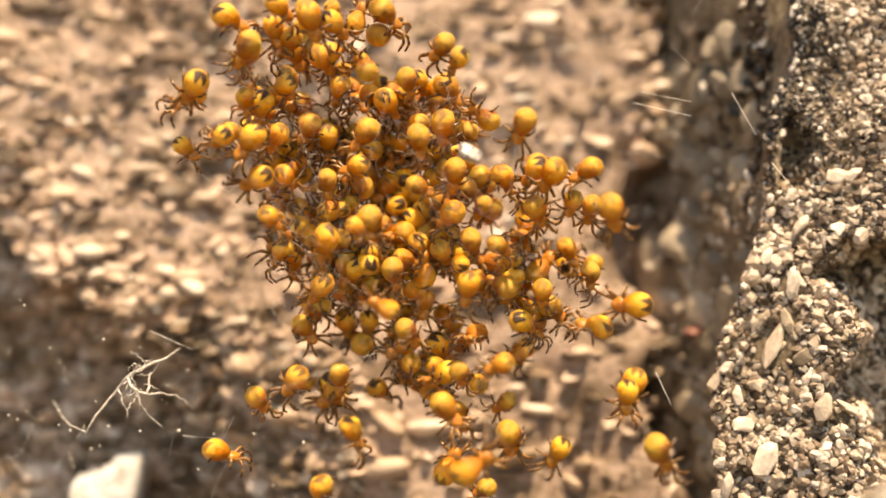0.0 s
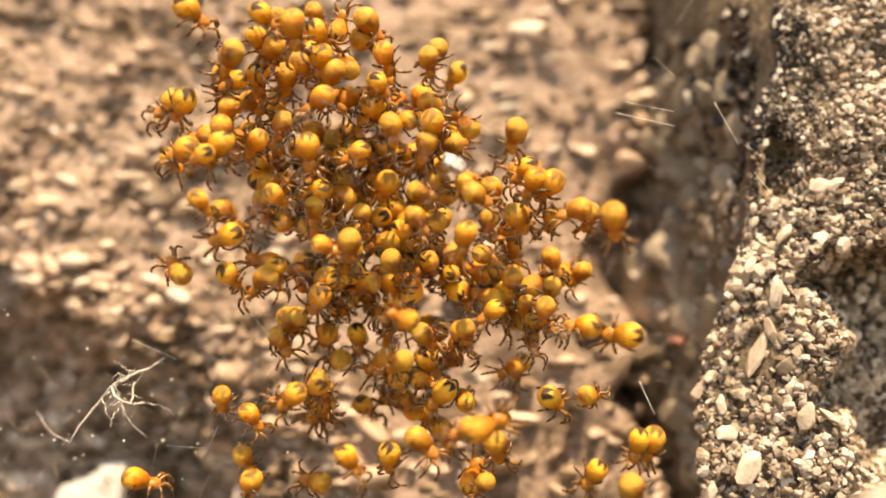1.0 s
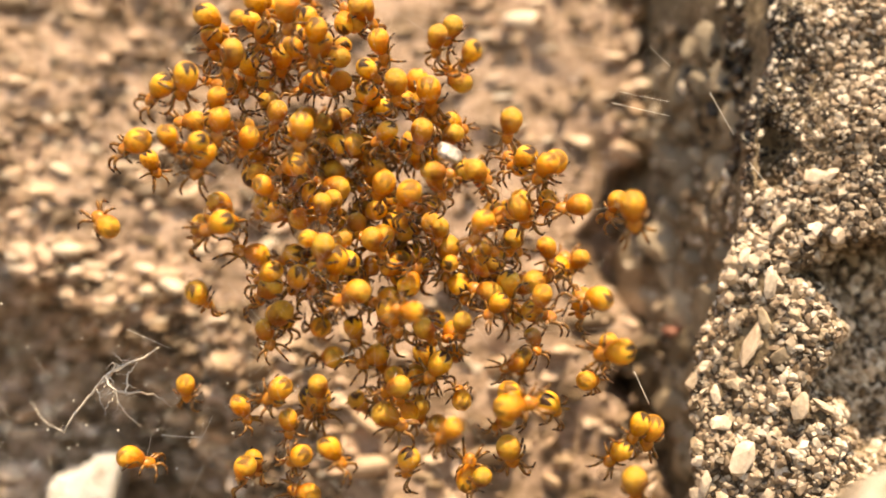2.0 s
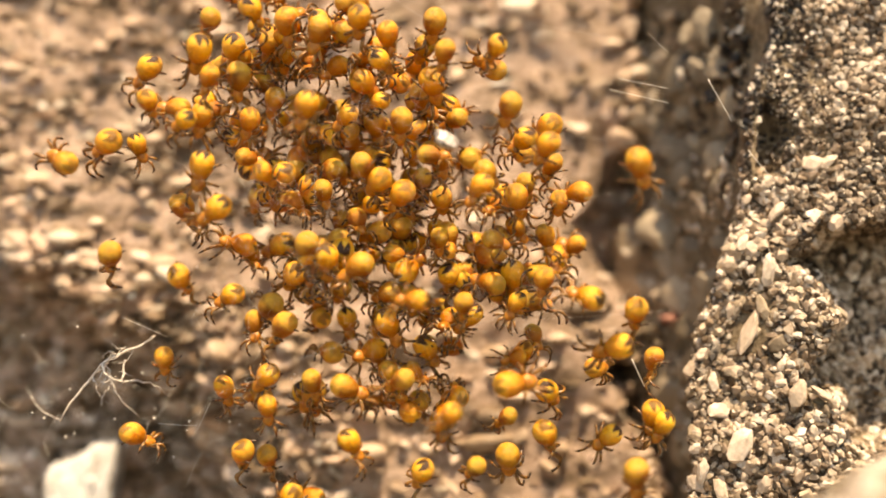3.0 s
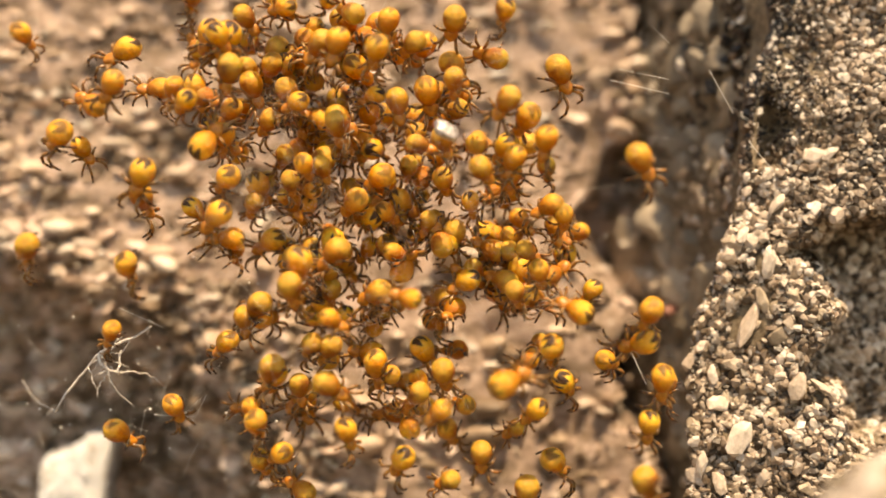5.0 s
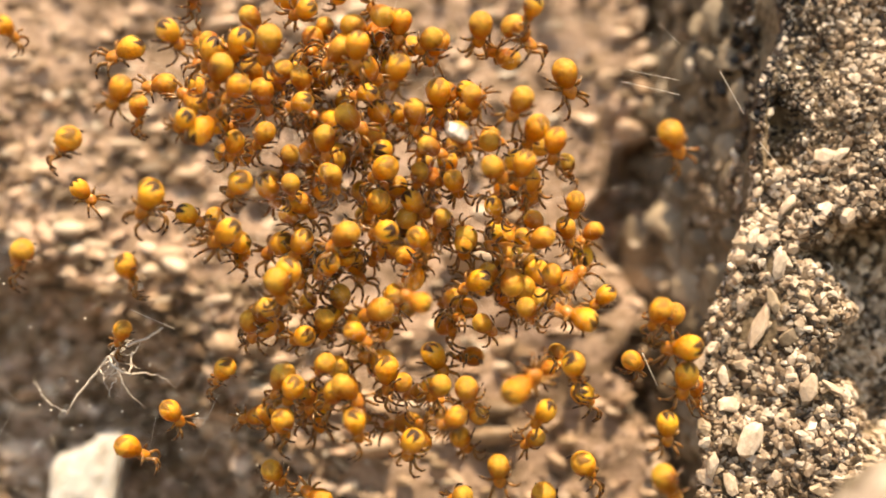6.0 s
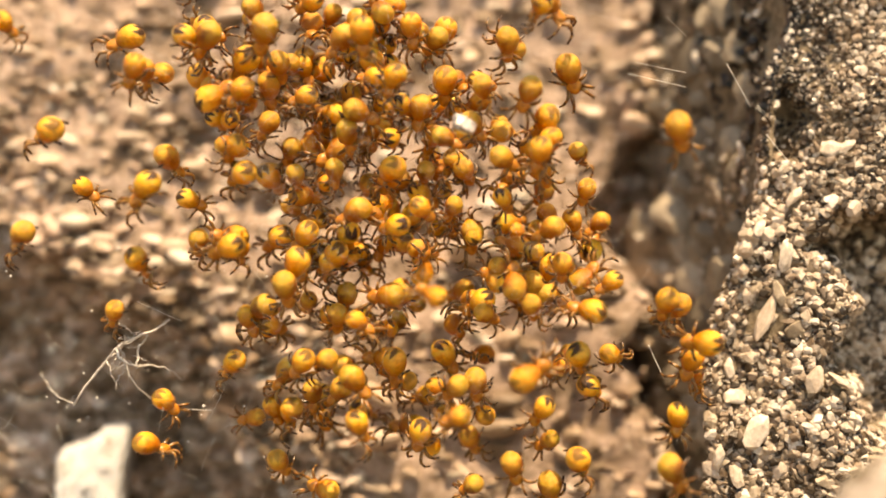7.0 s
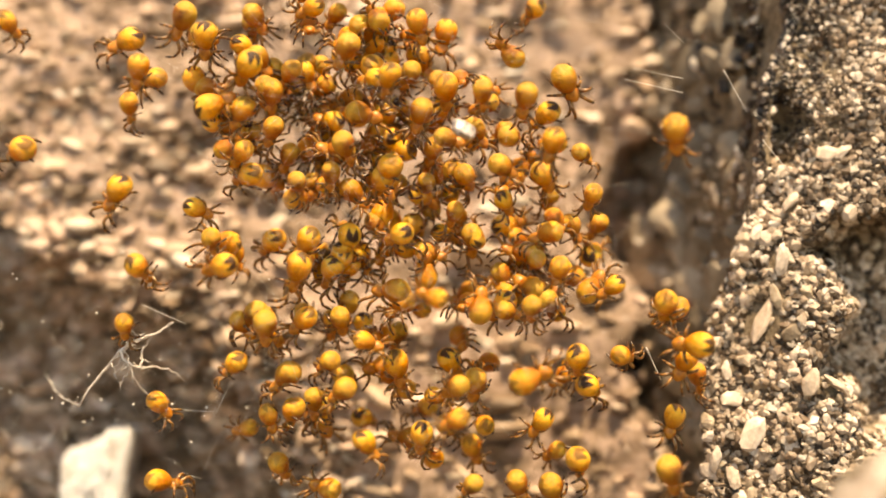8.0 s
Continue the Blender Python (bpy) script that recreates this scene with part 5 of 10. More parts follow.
    walk(spiderlings[46], [(0, at(-3.00, 47.65, 58.73, -133, -25, -163)), (0.6, at(-1.94, 43.72, 56.44, -135, -33, -161)), (1, at(-0.93, 43.51, 56.14, -137, -36, -158)), (1.4, at(-0.24, 43.30, 55.63, -139, -38, -154)), (1.7, at(-0.69, 43.16, 54.87, -140, -38, -151)), (2, at(-0.89, 43.06, 54.85, -141, -38, -149)), (3.5, at(-0.54, 43.30, 54.18, -137, -24, -143)), (4, at(-0.67, 43.57, 52.86, -133, -19, -144)), (4.1, at(-0.73, 43.62, 52.83, -132, -18, -144)), (5.5, at(0.38, 43.99, 54.08, -127, -11, -152)), (6, at(0.41, 43.86, 54.05, -128, -14, -157)), (6.5, at(0.50, 43.63, 53.86, -129, -20, -161)), (7, at(0.80, 43.36, 53.82, -131, -28, -165)), (8, at(0.84, 43.01, 53.93, -134, -42, -166))])
    walk(spiderlings[47], [(0, at(0.69, 46.83, 59.83, -60, -51, 134)), (0.7, at(2.16, 44.20, 57.61, -60, -50, 137)), (1, at(2.57, 44.09, 58.03, -61, -48, 138)), (1.3, at(2.75, 44.02, 57.99, -62, -45, 140)), (3.3, at(4.39, 44.68, 57.08, -73, -26, 142)), (3.5, at(5.00, 44.78, 56.82, -74, -25, 141)), (4, at(6.05, 44.95, 58.17, -74, -26, 138)), (4.2, at(6.42, 44.99, 57.92, -74, -27, 137)), (5.5, at(6.77, 44.67, 57.53, -66, -39, 128)), (6, at(6.77, 44.40, 57.46, -62, -44, 125)), (6.5, at(7.06, 44.16, 57.68, -59, -48, 124)), (7, at(6.72, 44.02, 57.72, -58, -51, 125)), (8, at(6.89, 44.16, 57.66, -66, -51, 135))])
    walk(spiderlings[48], [(0, at(-5.53, 46.93, 64.82, -89, -21, 179)), (1, at(-7.69, 43.04, 64.90, -87, -10, 179)), (1.1, at(-7.56, 43.06, 64.97, -87, -9, 179)), (3.3, at(-8.55, 43.99, 64.54, -96, -16, -175)), (3.5, at(-8.90, 44.00, 64.74, -97, -18, -174)), (4, at(-10.60, 43.92, 65.40, -101, -24, -173)), (4.2, at(-11.23, 43.85, 65.40, -102, -26, -172)), (6.1, at(-11.37, 43.02, 65.11, -105, -29, -171)), (6.5, at(-11.66, 43.01, 65.70, -103, -25, -172)), (6.6, at(-11.55, 43.02, 65.32, -102, -24, -172)), (7.4, at(-10.95, 43.30, 66.01, -97, -15, -175)), (8, at(-11.24, 43.62, 65.90, -93, -9, -177))])
    walk(spiderlings[49], [(0, at(-0.35, 47.72, 62.02, -71, 41, -132)), (0.8, at(-0.70, 43.81, 61.40, -72, 38, -127)), (1, at(-0.44, 43.92, 61.60, -73, 37, -126)), (3.5, at(0.79, 44.26, 62.97, -98, 28, -135)), (4, at(0.67, 44.00, 62.97, -99, 29, -138)), (4.2, at(0.46, 43.89, 62.89, -98, 30, -138)), (5.5, at(1.09, 43.50, 63.52, -89, 39, -140)), (6.5, at(1.07, 43.81, 63.59, -79, 44, -137)), (7, at(1.34, 44.08, 63.69, -76, 43, -136)), (8, at(1.50, 44.47, 63.68, -77, 37, -136))])
    walk(spiderlings[50], [(0, at(-4.23, 46.72, 60.25, -59, -34, 103)), (1, at(-6.28, 44.87, 59.21, -44, -34, 88)), (1.4, at(-6.25, 44.98, 59.03, -41, -33, 84)), (3.3, at(-5.11, 44.39, 55.80, -53, -29, 83)), (3.5, at(-5.27, 44.29, 55.34, -56, -29, 85)), (4, at(-5.04, 44.08, 55.05, -63, -29, 90)), (4.2, at(-5.24, 44.03, 55.01, -65, -29, 92)), (5.5, at(-5.52, 44.26, 54.37, -73, -27, 106)), (6, at(-5.57, 44.53, 54.28, -70, -28, 109)), (6.5, at(-5.58, 44.78, 54.36, -65, -30, 109)), (6.6, at(-5.43, 44.83, 54.42, -64, -30, 109)), (7, at(-5.65, 44.96, 54.19, -58, -32, 107)), (8, at(-5.75, 44.89, 54.09, -47, -34, 99))])
    walk(spiderlings[51], [(0, at(-0.01, 47.69, 59.60, -152, 31, 156)), (0.6, at(6.38, 45.99, 54.46, -155, 34, 155)), (1, at(6.40, 45.98, 54.55, -156, 42, 156)), (3.4, at(7.05, 45.01, 54.85, -71, 84, -118)), (4, at(7.27, 45.04, 54.69, -68, 81, -116)), (4.2, at(7.20, 45.10, 54.57, -74, 80, -122)), (5.3, at(7.66, 45.64, 54.85, -116, 68, -166)), (5.5, at(8.01, 45.74, 54.80, -121, 64, -171)), (6.5, at(8.08, 46.00, 54.75, -139, 48, 169)), (6.7, at(7.67, 45.98, 54.52, -141, 46, 166)), (6.9, at(6.90, 45.95, 54.74, -143, 44, 163)), (7.6, at(7.65, 45.66, 54.65, -150, 42, 158)), (8, at(7.39, 45.45, 54.83, -153, 45, 156))])
    walk(spiderlings[52], [(0, at(-3.87, 48.09, 60.34, 29, -63, 36)), (1, at(-4.34, 46.35, 51.02, 22, -74, 44)), (1.1, at(-4.29, 46.30, 51.07, 22, -75, 44)), (1.7, at(-4.49, 45.98, 50.33, 27, -75, 41)), (2, at(-4.52, 45.84, 50.25, 32, -74, 38)), (2.2, at(-4.32, 45.78, 50.15, 36, -73, 35)), (3.3, at(-4.23, 45.80, 49.52, 49, -59, 28)), (4, at(-4.41, 46.13, 49.47, 52, -51, 28)), (4.2, at(-4.63, 46.24, 49.44, 53, -49, 28)), (5.5, at(-4.44, 46.70, 49.26, 46, -46, 34)), (6, at(-4.34, 46.64, 49.11, 40, -49, 37)), (6.5, at(-4.29, 46.46, 49.26, 33, -54, 40)), (7, at(-4.29, 46.20, 49.24, 26, -59, 44)), (8, at(-4.23, 45.75, 49.43, 17, -69, 48))])
    walk(spiderlings[53], [(0, at(-3.34, 47.58, 66.28, -49, -37, 100)), (1, at(-3.92, 43.18, 66.02, -34, -32, 92)), (2.5, at(-4.56, 47.64, 66.78, -16, -26, 86)), (8, at(-4.56, 47.64, 65.67, -35, -38, 88))])
    walk(spiderlings[54], [(0, at(-6.22, 47.39, 64.09, -21, -52, 71)), (1, at(-9.06, 43.50, 64.10, -15, -55, 69)), (3.5, at(-12.38, 44.48, 63.07, -82, -64, 129)), (3.9, at(-12.86, 44.49, 62.74, -89, -62, 134)), (5.3, at(-13.45, 43.93, 63.55, -68, -63, 109)), (5.5, at(-13.25, 43.82, 63.56, -61, -62, 101)), (6, at(-13.41, 43.61, 63.24, -43, -60, 83)), (6.5, at(-13.78, 43.50, 63.58, -29, -56, 71)), (7, at(-14.32, 43.55, 63.30, -19, -52, 64)), (7.2, at(-15.93, 43.60, 63.46, -17, -51, 62)), (7.5, at(-15.37, 43.73, 62.65, -14, -50, 61)), (8, at(-15.74, 43.98, 62.78, -13, -50, 61))])
    walk(spiderlings[55], [(0, at(-3.79, 46.87, 61.82, -102, 35, -122)), (1, at(-2.57, 45.28, 61.75, -85, 41, -107)), (1.6, at(-3.75, 45.60, 62.08, -76, 44, -100)), (2, at(-3.54, 45.80, 61.90, -73, 45, -97)), (3.7, at(-3.19, 45.79, 62.93, -90, 49, -114)), (4, at(-3.61, 45.64, 62.11, -97, 47, -120)), (6.2, at(-5.37, 45.08, 61.68, -117, 32, -138)), (6.5, at(-5.38, 45.18, 61.76, -114, 34, -134)), (7.5, at(-5.55, 45.70, 61.76, -97, 39, -117)), (8, at(-5.54, 45.91, 61.67, -86, 41, -109))])
    walk(spiderlings[56], [(0, at(-2.97, 48.24, 59.40, -108, -21, 153)), (1, at(-1.42, 44.26, 52.50, -108, -24, 144)), (1.4, at(-0.81, 44.42, 52.25, -106, -28, 139)), (1.5, at(-0.70, 44.45, 52.32, -105, -29, 137)), (2, at(-0.49, 44.50, 51.84, -100, -34, 131)), (2.2, at(-0.66, 44.48, 51.46, -97, -36, 129)), (3.3, at(0.32, 44.03, 50.85, -85, -44, 122)), (3.5, at(0.28, 43.92, 50.73, -85, -45, 123)), (4, at(0.12, 43.67, 50.75, -86, -46, 127)), (4.2, at(-0.01, 43.60, 50.69, -87, -46, 130)), (5.5, at(-0.65, 43.65, 51.78, -103, -36, 153)), (6, at(-0.60, 43.89, 51.94, -106, -28, 159)), (6.5, at(-0.57, 44.16, 51.96, -108, -21, 162)), (8, at(-0.50, 44.46, 51.86, -106, -18, 154))])
    walk(spiderlings[57], [(0, at(0.94, 48.21, 63.50, -89, -29, 125)), (1.4, at(4.56, 43.46, 62.96, -77, -41, 120)), (1.5, at(4.43, 43.43, 63.06, -77, -41, 120)), (2, at(4.71, 43.24, 63.12, -76, -43, 122)), (3.5, at(4.77, 42.54, 63.44, -86, -37, 135)), (5.4, at(4.72, 43.05, 63.24, -94, -18, 138)), (6.6, at(4.69, 43.49, 63.32, -89, -20, 130)), (6.7, at(4.71, 43.50, 62.94, -88, -21, 129)), (8, at(-0.63, 46.97, 64.24, -75, -33, 119))])
    walk(spiderlings[58], [(0, at(-5.46, 46.71, 64.94, -105, 9, -142)), (0.6, at(-8.29, 45.93, 66.98, -105, 8, -143)), (1, at(-8.13, 45.78, 67.20, -103, 9, -144)), (1.5, at(-8.34, 45.52, 68.19, -100, 11, -146)), (2, at(-8.23, 45.26, 68.30, -96, 15, -148)), (3.7, at(-6.67, 46.84, 66.21, -83, 25, -152)), (8, at(-6.67, 46.84, 65.35, -102, 9, -142))])
    walk(spiderlings[59], [(0, at(0.37, 45.32, 61.37, -41, -52, 73)), (0.5, at(0.51, 45.07, 61.35, -49, -51, 80)), (1, at(0.25, 44.80, 61.33, -58, -51, 87)), (1.5, at(-0.38, 44.59, 62.42, -66, -50, 95)), (2, at(-0.50, 44.50, 62.09, -71, -50, 101)), (2.2, at(-0.51, 44.51, 61.67, -72, -50, 103)), (3.6, at(-0.71, 45.06, 61.61, -64, -56, 103)), (4, at(-0.62, 45.27, 61.84, -58, -58, 99)), (4.1, at(-0.62, 45.31, 61.82, -57, -59, 98)), (5.3, at(-1.65, 45.46, 62.12, -40, -61, 81)), (5.5, at(-1.68, 45.40, 62.27, -38, -61, 79)), (6, at(-1.70, 45.18, 62.29, -38, -59, 77)), (6.5, at(-1.46, 44.91, 62.00, -41, -57, 77)), (6.8, at(-1.18, 44.76, 61.74, -44, -56, 78)), (7, at(-1.64, 44.67, 61.94, -46, -56, 79)), (7.5, at(-1.56, 44.52, 62.10, -52, -54, 81)), (8, at(-1.77, 44.52, 62.17, -58, -53, 85))])
    walk(spiderlings[60], [(0, at(-4.31, 47.83, 58.24, -68, 42, -122)), (0.5, at(-7.10, 45.82, 53.78, -66, 40, -120)), (1, at(-7.05, 45.71, 53.82, -68, 36, -120)), (1.5, at(-6.75, 45.74, 53.95, -72, 32, -122)), (2, at(-7.21, 45.90, 53.72, -78, 29, -125)), (2.2, at(-7.47, 46.00, 53.73, -81, 28, -126)), (3.5, at(-8.22, 46.63, 54.00, -94, 24, -136)), (4, at(-9.08, 46.70, 53.56, -96, 26, -139)), (5.3, at(-9.88, 46.27, 52.76, -92, 38, -138)), (5.5, at(-10.03, 46.16, 52.73, -90, 40, -136)), (6, at(-10.16, 45.91, 52.76, -85, 44, -132)), (6.5, at(-10.45, 45.74, 52.90, -79, 47, -127)), (7, at(-10.66, 45.71, 52.92, -74, 47, -123)), (7.5, at(-10.70, 45.82, 52.79, -73, 45, -121)), (8, at(-11.12, 46.05, 52.81, -74, 42, -121))])
    walk(spiderlings[61], [(0, at(-4.23, 48.34, 62.76, -72, -67, 125)), (0.3, at(-4.23, 48.34, 62.69, -61, -68, 114)), (1.8, at(-4.77, 44.57, 63.02, -21, -60, 73)), (2, at(-4.95, 44.68, 63.19, -20, -59, 72)), (3.3, at(-5.58, 44.99, 62.21, -35, -56, 79)), (3.5, at(-5.88, 44.95, 62.19, -39, -57, 82)), (4, at(-6.32, 44.77, 61.49, -51, -58, 91)), (5.3, at(-7.26, 44.12, 61.87, -81, -60, 121)), (5.5, at(-7.22, 44.06, 61.66, -84, -61, 124)), (6.5, at(-7.09, 44.09, 61.72, -84, -66, 130)), (7, at(-7.27, 44.30, 61.78, -73, -69, 122)), (7.5, at(-7.17, 44.57, 62.01, -57, -71, 108)), (8, at(-7.23, 44.82, 61.89, -39, -70, 92))])
    walk(spiderlings[62], [(0, at(-4.16, 46.95, 66.57, -84, -38, 122)), (1.7, at(-3.96, 43.43, 68.11, -106, -32, 137)), (2, at(-3.98, 43.49, 68.19, -111, -28, 142)), (2.2, at(-3.23, 43.50, 68.37, -115, -26, 146)), (5.3, at(-1.27, 42.52, 66.20, -111, -31, 152)), (5.5, at(-1.09, 42.56, 66.07, -107, -33, 148)), (5.7, at(-1.04, 42.63, 66.11, -104, -35, 145)), (6.7, at(-1.45, 43.13, 65.00, -89, -39, 130)), (7, at(-1.51, 43.28, 65.34, -87, -38, 128)), (7.5, at(-1.77, 43.45, 65.58, -88, -36, 127)), (8, at(-1.74, 43.50, 65.61, -92, -33, 129))])
    walk(spiderlings[63], [(0, at(-5.73, 46.96, 60.86, -129, -20, 138)), (1.8, at(-8.46, 43.92, 58.44, -139, -5, 150)), (2, at(-8.49, 43.85, 58.30, -138, -8, 149)), (2.2, at(-8.77, 43.76, 58.46, -137, -11, 147)), (3.5, at(-8.93, 43.12, 58.51, -119, -32, 126)), (4, at(-9.12, 43.01, 58.55, -110, -35, 118)), (4.2, at(-9.82, 43.00, 58.45, -107, -36, 115)), (5.3, at(-10.74, 43.36, 58.59, -102, -34, 111)), (5.5, at(-10.80, 43.47, 58.42, -103, -34, 112)), (6, at(-11.28, 43.73, 58.57, -109, -30, 117)), (6.5, at(-11.09, 43.93, 58.55, -117, -25, 124)), (7, at(-11.23, 44.00, 58.53, -124, -18, 132)), (7.5, at(-11.36, 43.92, 58.37, -130, -11, 140)), (8, at(-11.32, 43.72, 58.39, -134, -4, 146))])
    walk(spiderlings[64], [(0, at(-4.18, 47.33, 59.94, -81, 28, -138)), (1.9, at(-5.00, 44.94, 53.30, -97, 9, -164)), (2, at(-5.20, 44.89, 53.32, -97, 8, -165)), (3.8, at(-5.92, 44.60, 53.45, -90, 4, -163)), (4, at(-5.94, 44.67, 53.41, -88, 5, -161)), (4.2, at(-6.22, 44.76, 53.29, -87, 7, -159)), (5.5, at(-6.44, 45.40, 52.79, -75, 18, -143)), (6, at(-6.36, 45.50, 52.69, -72, 21, -138)), (6.5, at(-6.33, 45.45, 52.78, -72, 22, -136)), (7, at(-6.33, 45.26, 52.72, -74, 23, -137)), (7.5, at(-6.54, 45.00, 52.60, -80, 22, -140)), (8, at(-6.51, 44.74, 52.55, -87, 19, -146))])
    walk(spiderlings[65], [(0, at(-2.36, 47.88, 59.49, -31, -45, 87)), (0.4, at(-2.36, 47.88, 59.40, -27, -45, 85)), (2, at(-2.46, 43.03, 58.33, -34, -52, 100)), (3.3, at(-2.18, 43.27, 58.98, -62, -50, 130)), (3.5, at(-2.19, 43.37, 58.93, -66, -49, 133)), (4, at(-2.54, 43.64, 58.78, -71, -46, 137)), (4.1, at(-2.74, 43.69, 58.72, -71, -45, 137)), (6.2, at(-3.11, 43.71, 59.83, -47, -46, 104)), (6.5, at(-3.10, 43.55, 59.94, -41, -46, 97)), (8, at(-2.38, 48.19, 61.91, -22, -44, 80))])
    walk(spiderlings[66], [(0, at(-1.52, 47.59, 60.18, -93, -5, 144)), (0.1, at(-1.52, 47.59, 60.16, -94, -4, 145)), (2, at(-1.28, 45.80, 57.43, -99, 17, 150)), (3.5, at(-1.25, 46.54, 56.06, -105, 13, 137)), (3.8, at(-1.54, 46.64, 55.66, -104, 10, 134)), (5.5, at(-1.63, 46.30, 54.37, -94, -10, 126)), (6, at(-1.61, 46.03, 54.36, -93, -13, 127)), (8, at(-1.52, 45.92, 54.41, -103, 2, 148))])
    walk(spiderlings[67], [(0, at(-1.42, 45.07, 56.84, -123, 19, 151)), (0.5, at(-1.24, 45.00, 56.96, -125, 20, 148)), (1, at(-0.15, 45.08, 57.04, -126, 18, 145)), (1.5, at(0.09, 45.28, 56.89, -126, 14, 142)), (2, at(0.11, 45.54, 56.81, -125, 8, 141)), (4.1, at(-1.78, 47.87, 60.94, -118, -12, 145)), (8, at(-1.78, 47.87, 60.17, -128, 20, 151))])
    walk(spiderlings[68], [(0, at(6.88, 43.05, 54.65, -87, -3, -170)), (0.5, at(7.37, 43.23, 53.68, -90, -8, -169)), (1, at(8.00, 43.49, 53.12, -93, -14, -167)), (1.5, at(8.22, 43.75, 53.28, -98, -18, -165)), (2, at(8.32, 43.94, 53.28, -102, -21, -163)), (3.3, at(9.43, 43.79, 52.75, -106, -16, -160)), (4, at(9.28, 43.43, 52.69, -104, -9, -161)), (4.2, at(9.08, 43.32, 52.67, -103, -7, -161)), (5.5, at(8.58, 43.01, 52.77, -95, 4, -166)), (6, at(8.90, 43.14, 52.73, -93, 4, -169)), (6.5, at(9.08, 43.38, 52.72, -91, 2, -172)), (8, at(9.21, 43.99, 52.63, -88, -15, -174))])
    walk(spiderlings[69], [(0, at(-4.43, 43.44, 60.37, -109, 10, -121)), (0.5, at(-4.23, 43.71, 60.62, -112, 11, -122)), (1, at(-2.98, 43.92, 60.32, -112, 13, -124)), (1.5, at(-3.34, 44.00, 59.92, -110, 15, -125)), (2, at(-3.32, 43.94, 59.56, -107, 19, -126)), (3.3, at(-3.70, 43.32, 59.17, -96, 26, -127)), (3.5, at(-3.79, 43.22, 59.19, -94, 26, -127)), (4, at(-3.78, 43.04, 59.14, -92, 26, -127)), (5.3, at(-4.79, 43.23, 58.52, -95, 17, -128)), (5.5, at(-5.06, 43.33, 58.41, -96, 15, -128)), (6, at(-5.30, 43.60, 58.33, -100, 10, -128)), (6.5, at(-5.24, 43.84, 58.44, -104, 6, -126)), (8, at(-5.26, 43.84, 58.37, -108, 6, -122))])
    walk(spiderlings[70], [(0, at(1.66, 44.39, 50.79, -34, -47, 68)), (0.5, at(1.38, 44.50, 50.99, -41, -48, 71)), (1, at(2.25, 44.46, 51.34, -48, -49, 76)), (2, at(2.30, 44.03, 51.23, -62, -51, 88)), (3.3, at(1.98, 43.51, 51.28, -64, -54, 98)), (3.5, at(1.51, 43.50, 51.24, -62, -55, 98)), (4.1, at(1.39, 43.61, 50.61, -55, -57, 95)), (5.3, at(1.20, 44.21, 50.19, -37, -58, 83)), (5.5, at(1.19, 44.30, 49.96, -36, -57, 82)), (6, at(1.30, 44.47, 49.73, -35, -55, 80)), (7, at(1.47, 44.37, 49.87, -42, -51, 81)), (8, at(1.47, 43.87, 50.01, -53, -49, 83))])
    walk(spiderlings[71], [(0, at(-7.60, 44.48, 65.81, -103, -18, 134)), (0.5, at(-7.62, 44.32, 65.78, -104, -16, 139)), (0.8, at(-7.64, 44.18, 65.66, -103, -16, 141)), (1.1, at(-7.57, 44.02, 65.80, -101, -17, 142)), (2, at(-7.73, 43.60, 65.65, -92, -22, 141)), (3.3, at(-7.96, 43.65, 66.03, -75, -27, 130)), (3.5, at(-8.07, 43.74, 65.98, -74, -27, 128)), (4, at(-8.49, 44.00, 65.71, -72, -26, 124)), (4.2, at(-8.80, 44.11, 65.42, -72, -25, 123)), (5.7, at(-10.02, 44.48, 65.04, -85, -19, 122)), (6, at(-10.98, 44.40, 64.58, -89, -18, 123)), (6.5, at(-11.23, 44.19, 65.56, -95, -17, 125)), (7, at(-10.88, 43.92, 65.60, -99, -17, 128)), (7.3, at(-10.81, 43.76, 65.25, -101, -17, 130)), (7.7, at(-11.39, 43.60, 64.76, -102, -18, 132)), (8, at(-11.55, 43.52, 64.49, -101, -20, 133))])
    walk(spiderlings[72], [(0, at(-8.21, 43.13, 64.22, -135, -51, -169)), (0.5, at(-8.26, 42.86, 64.24, -126, -62, -177)), (1, at(-8.22, 42.63, 63.86, -110, -71, 167)), (3.3, at(-8.82, 43.11, 64.51, -85, -66, 141)), (3.5, at(-9.12, 43.22, 64.69, -91, -65, 146)), (4, at(-8.41, 43.42, 64.55, -105, -59, 160)), (4.1, at(-8.51, 43.45, 64.50, -107, -57, 162)), (5.4, at(-8.58, 43.28, 64.71, -131, -40, -173)), (5.5, at(-8.48, 43.24, 64.49, -132, -39, -171)), (5.9, at(-8.99, 43.02, 64.01, -136, -38, -168)), (7.6, at(-7.91, 48.37, 64.00, -139, -59, -168)), (8, at(-7.91, 48.37, 63.92, -134, -66, -174))])
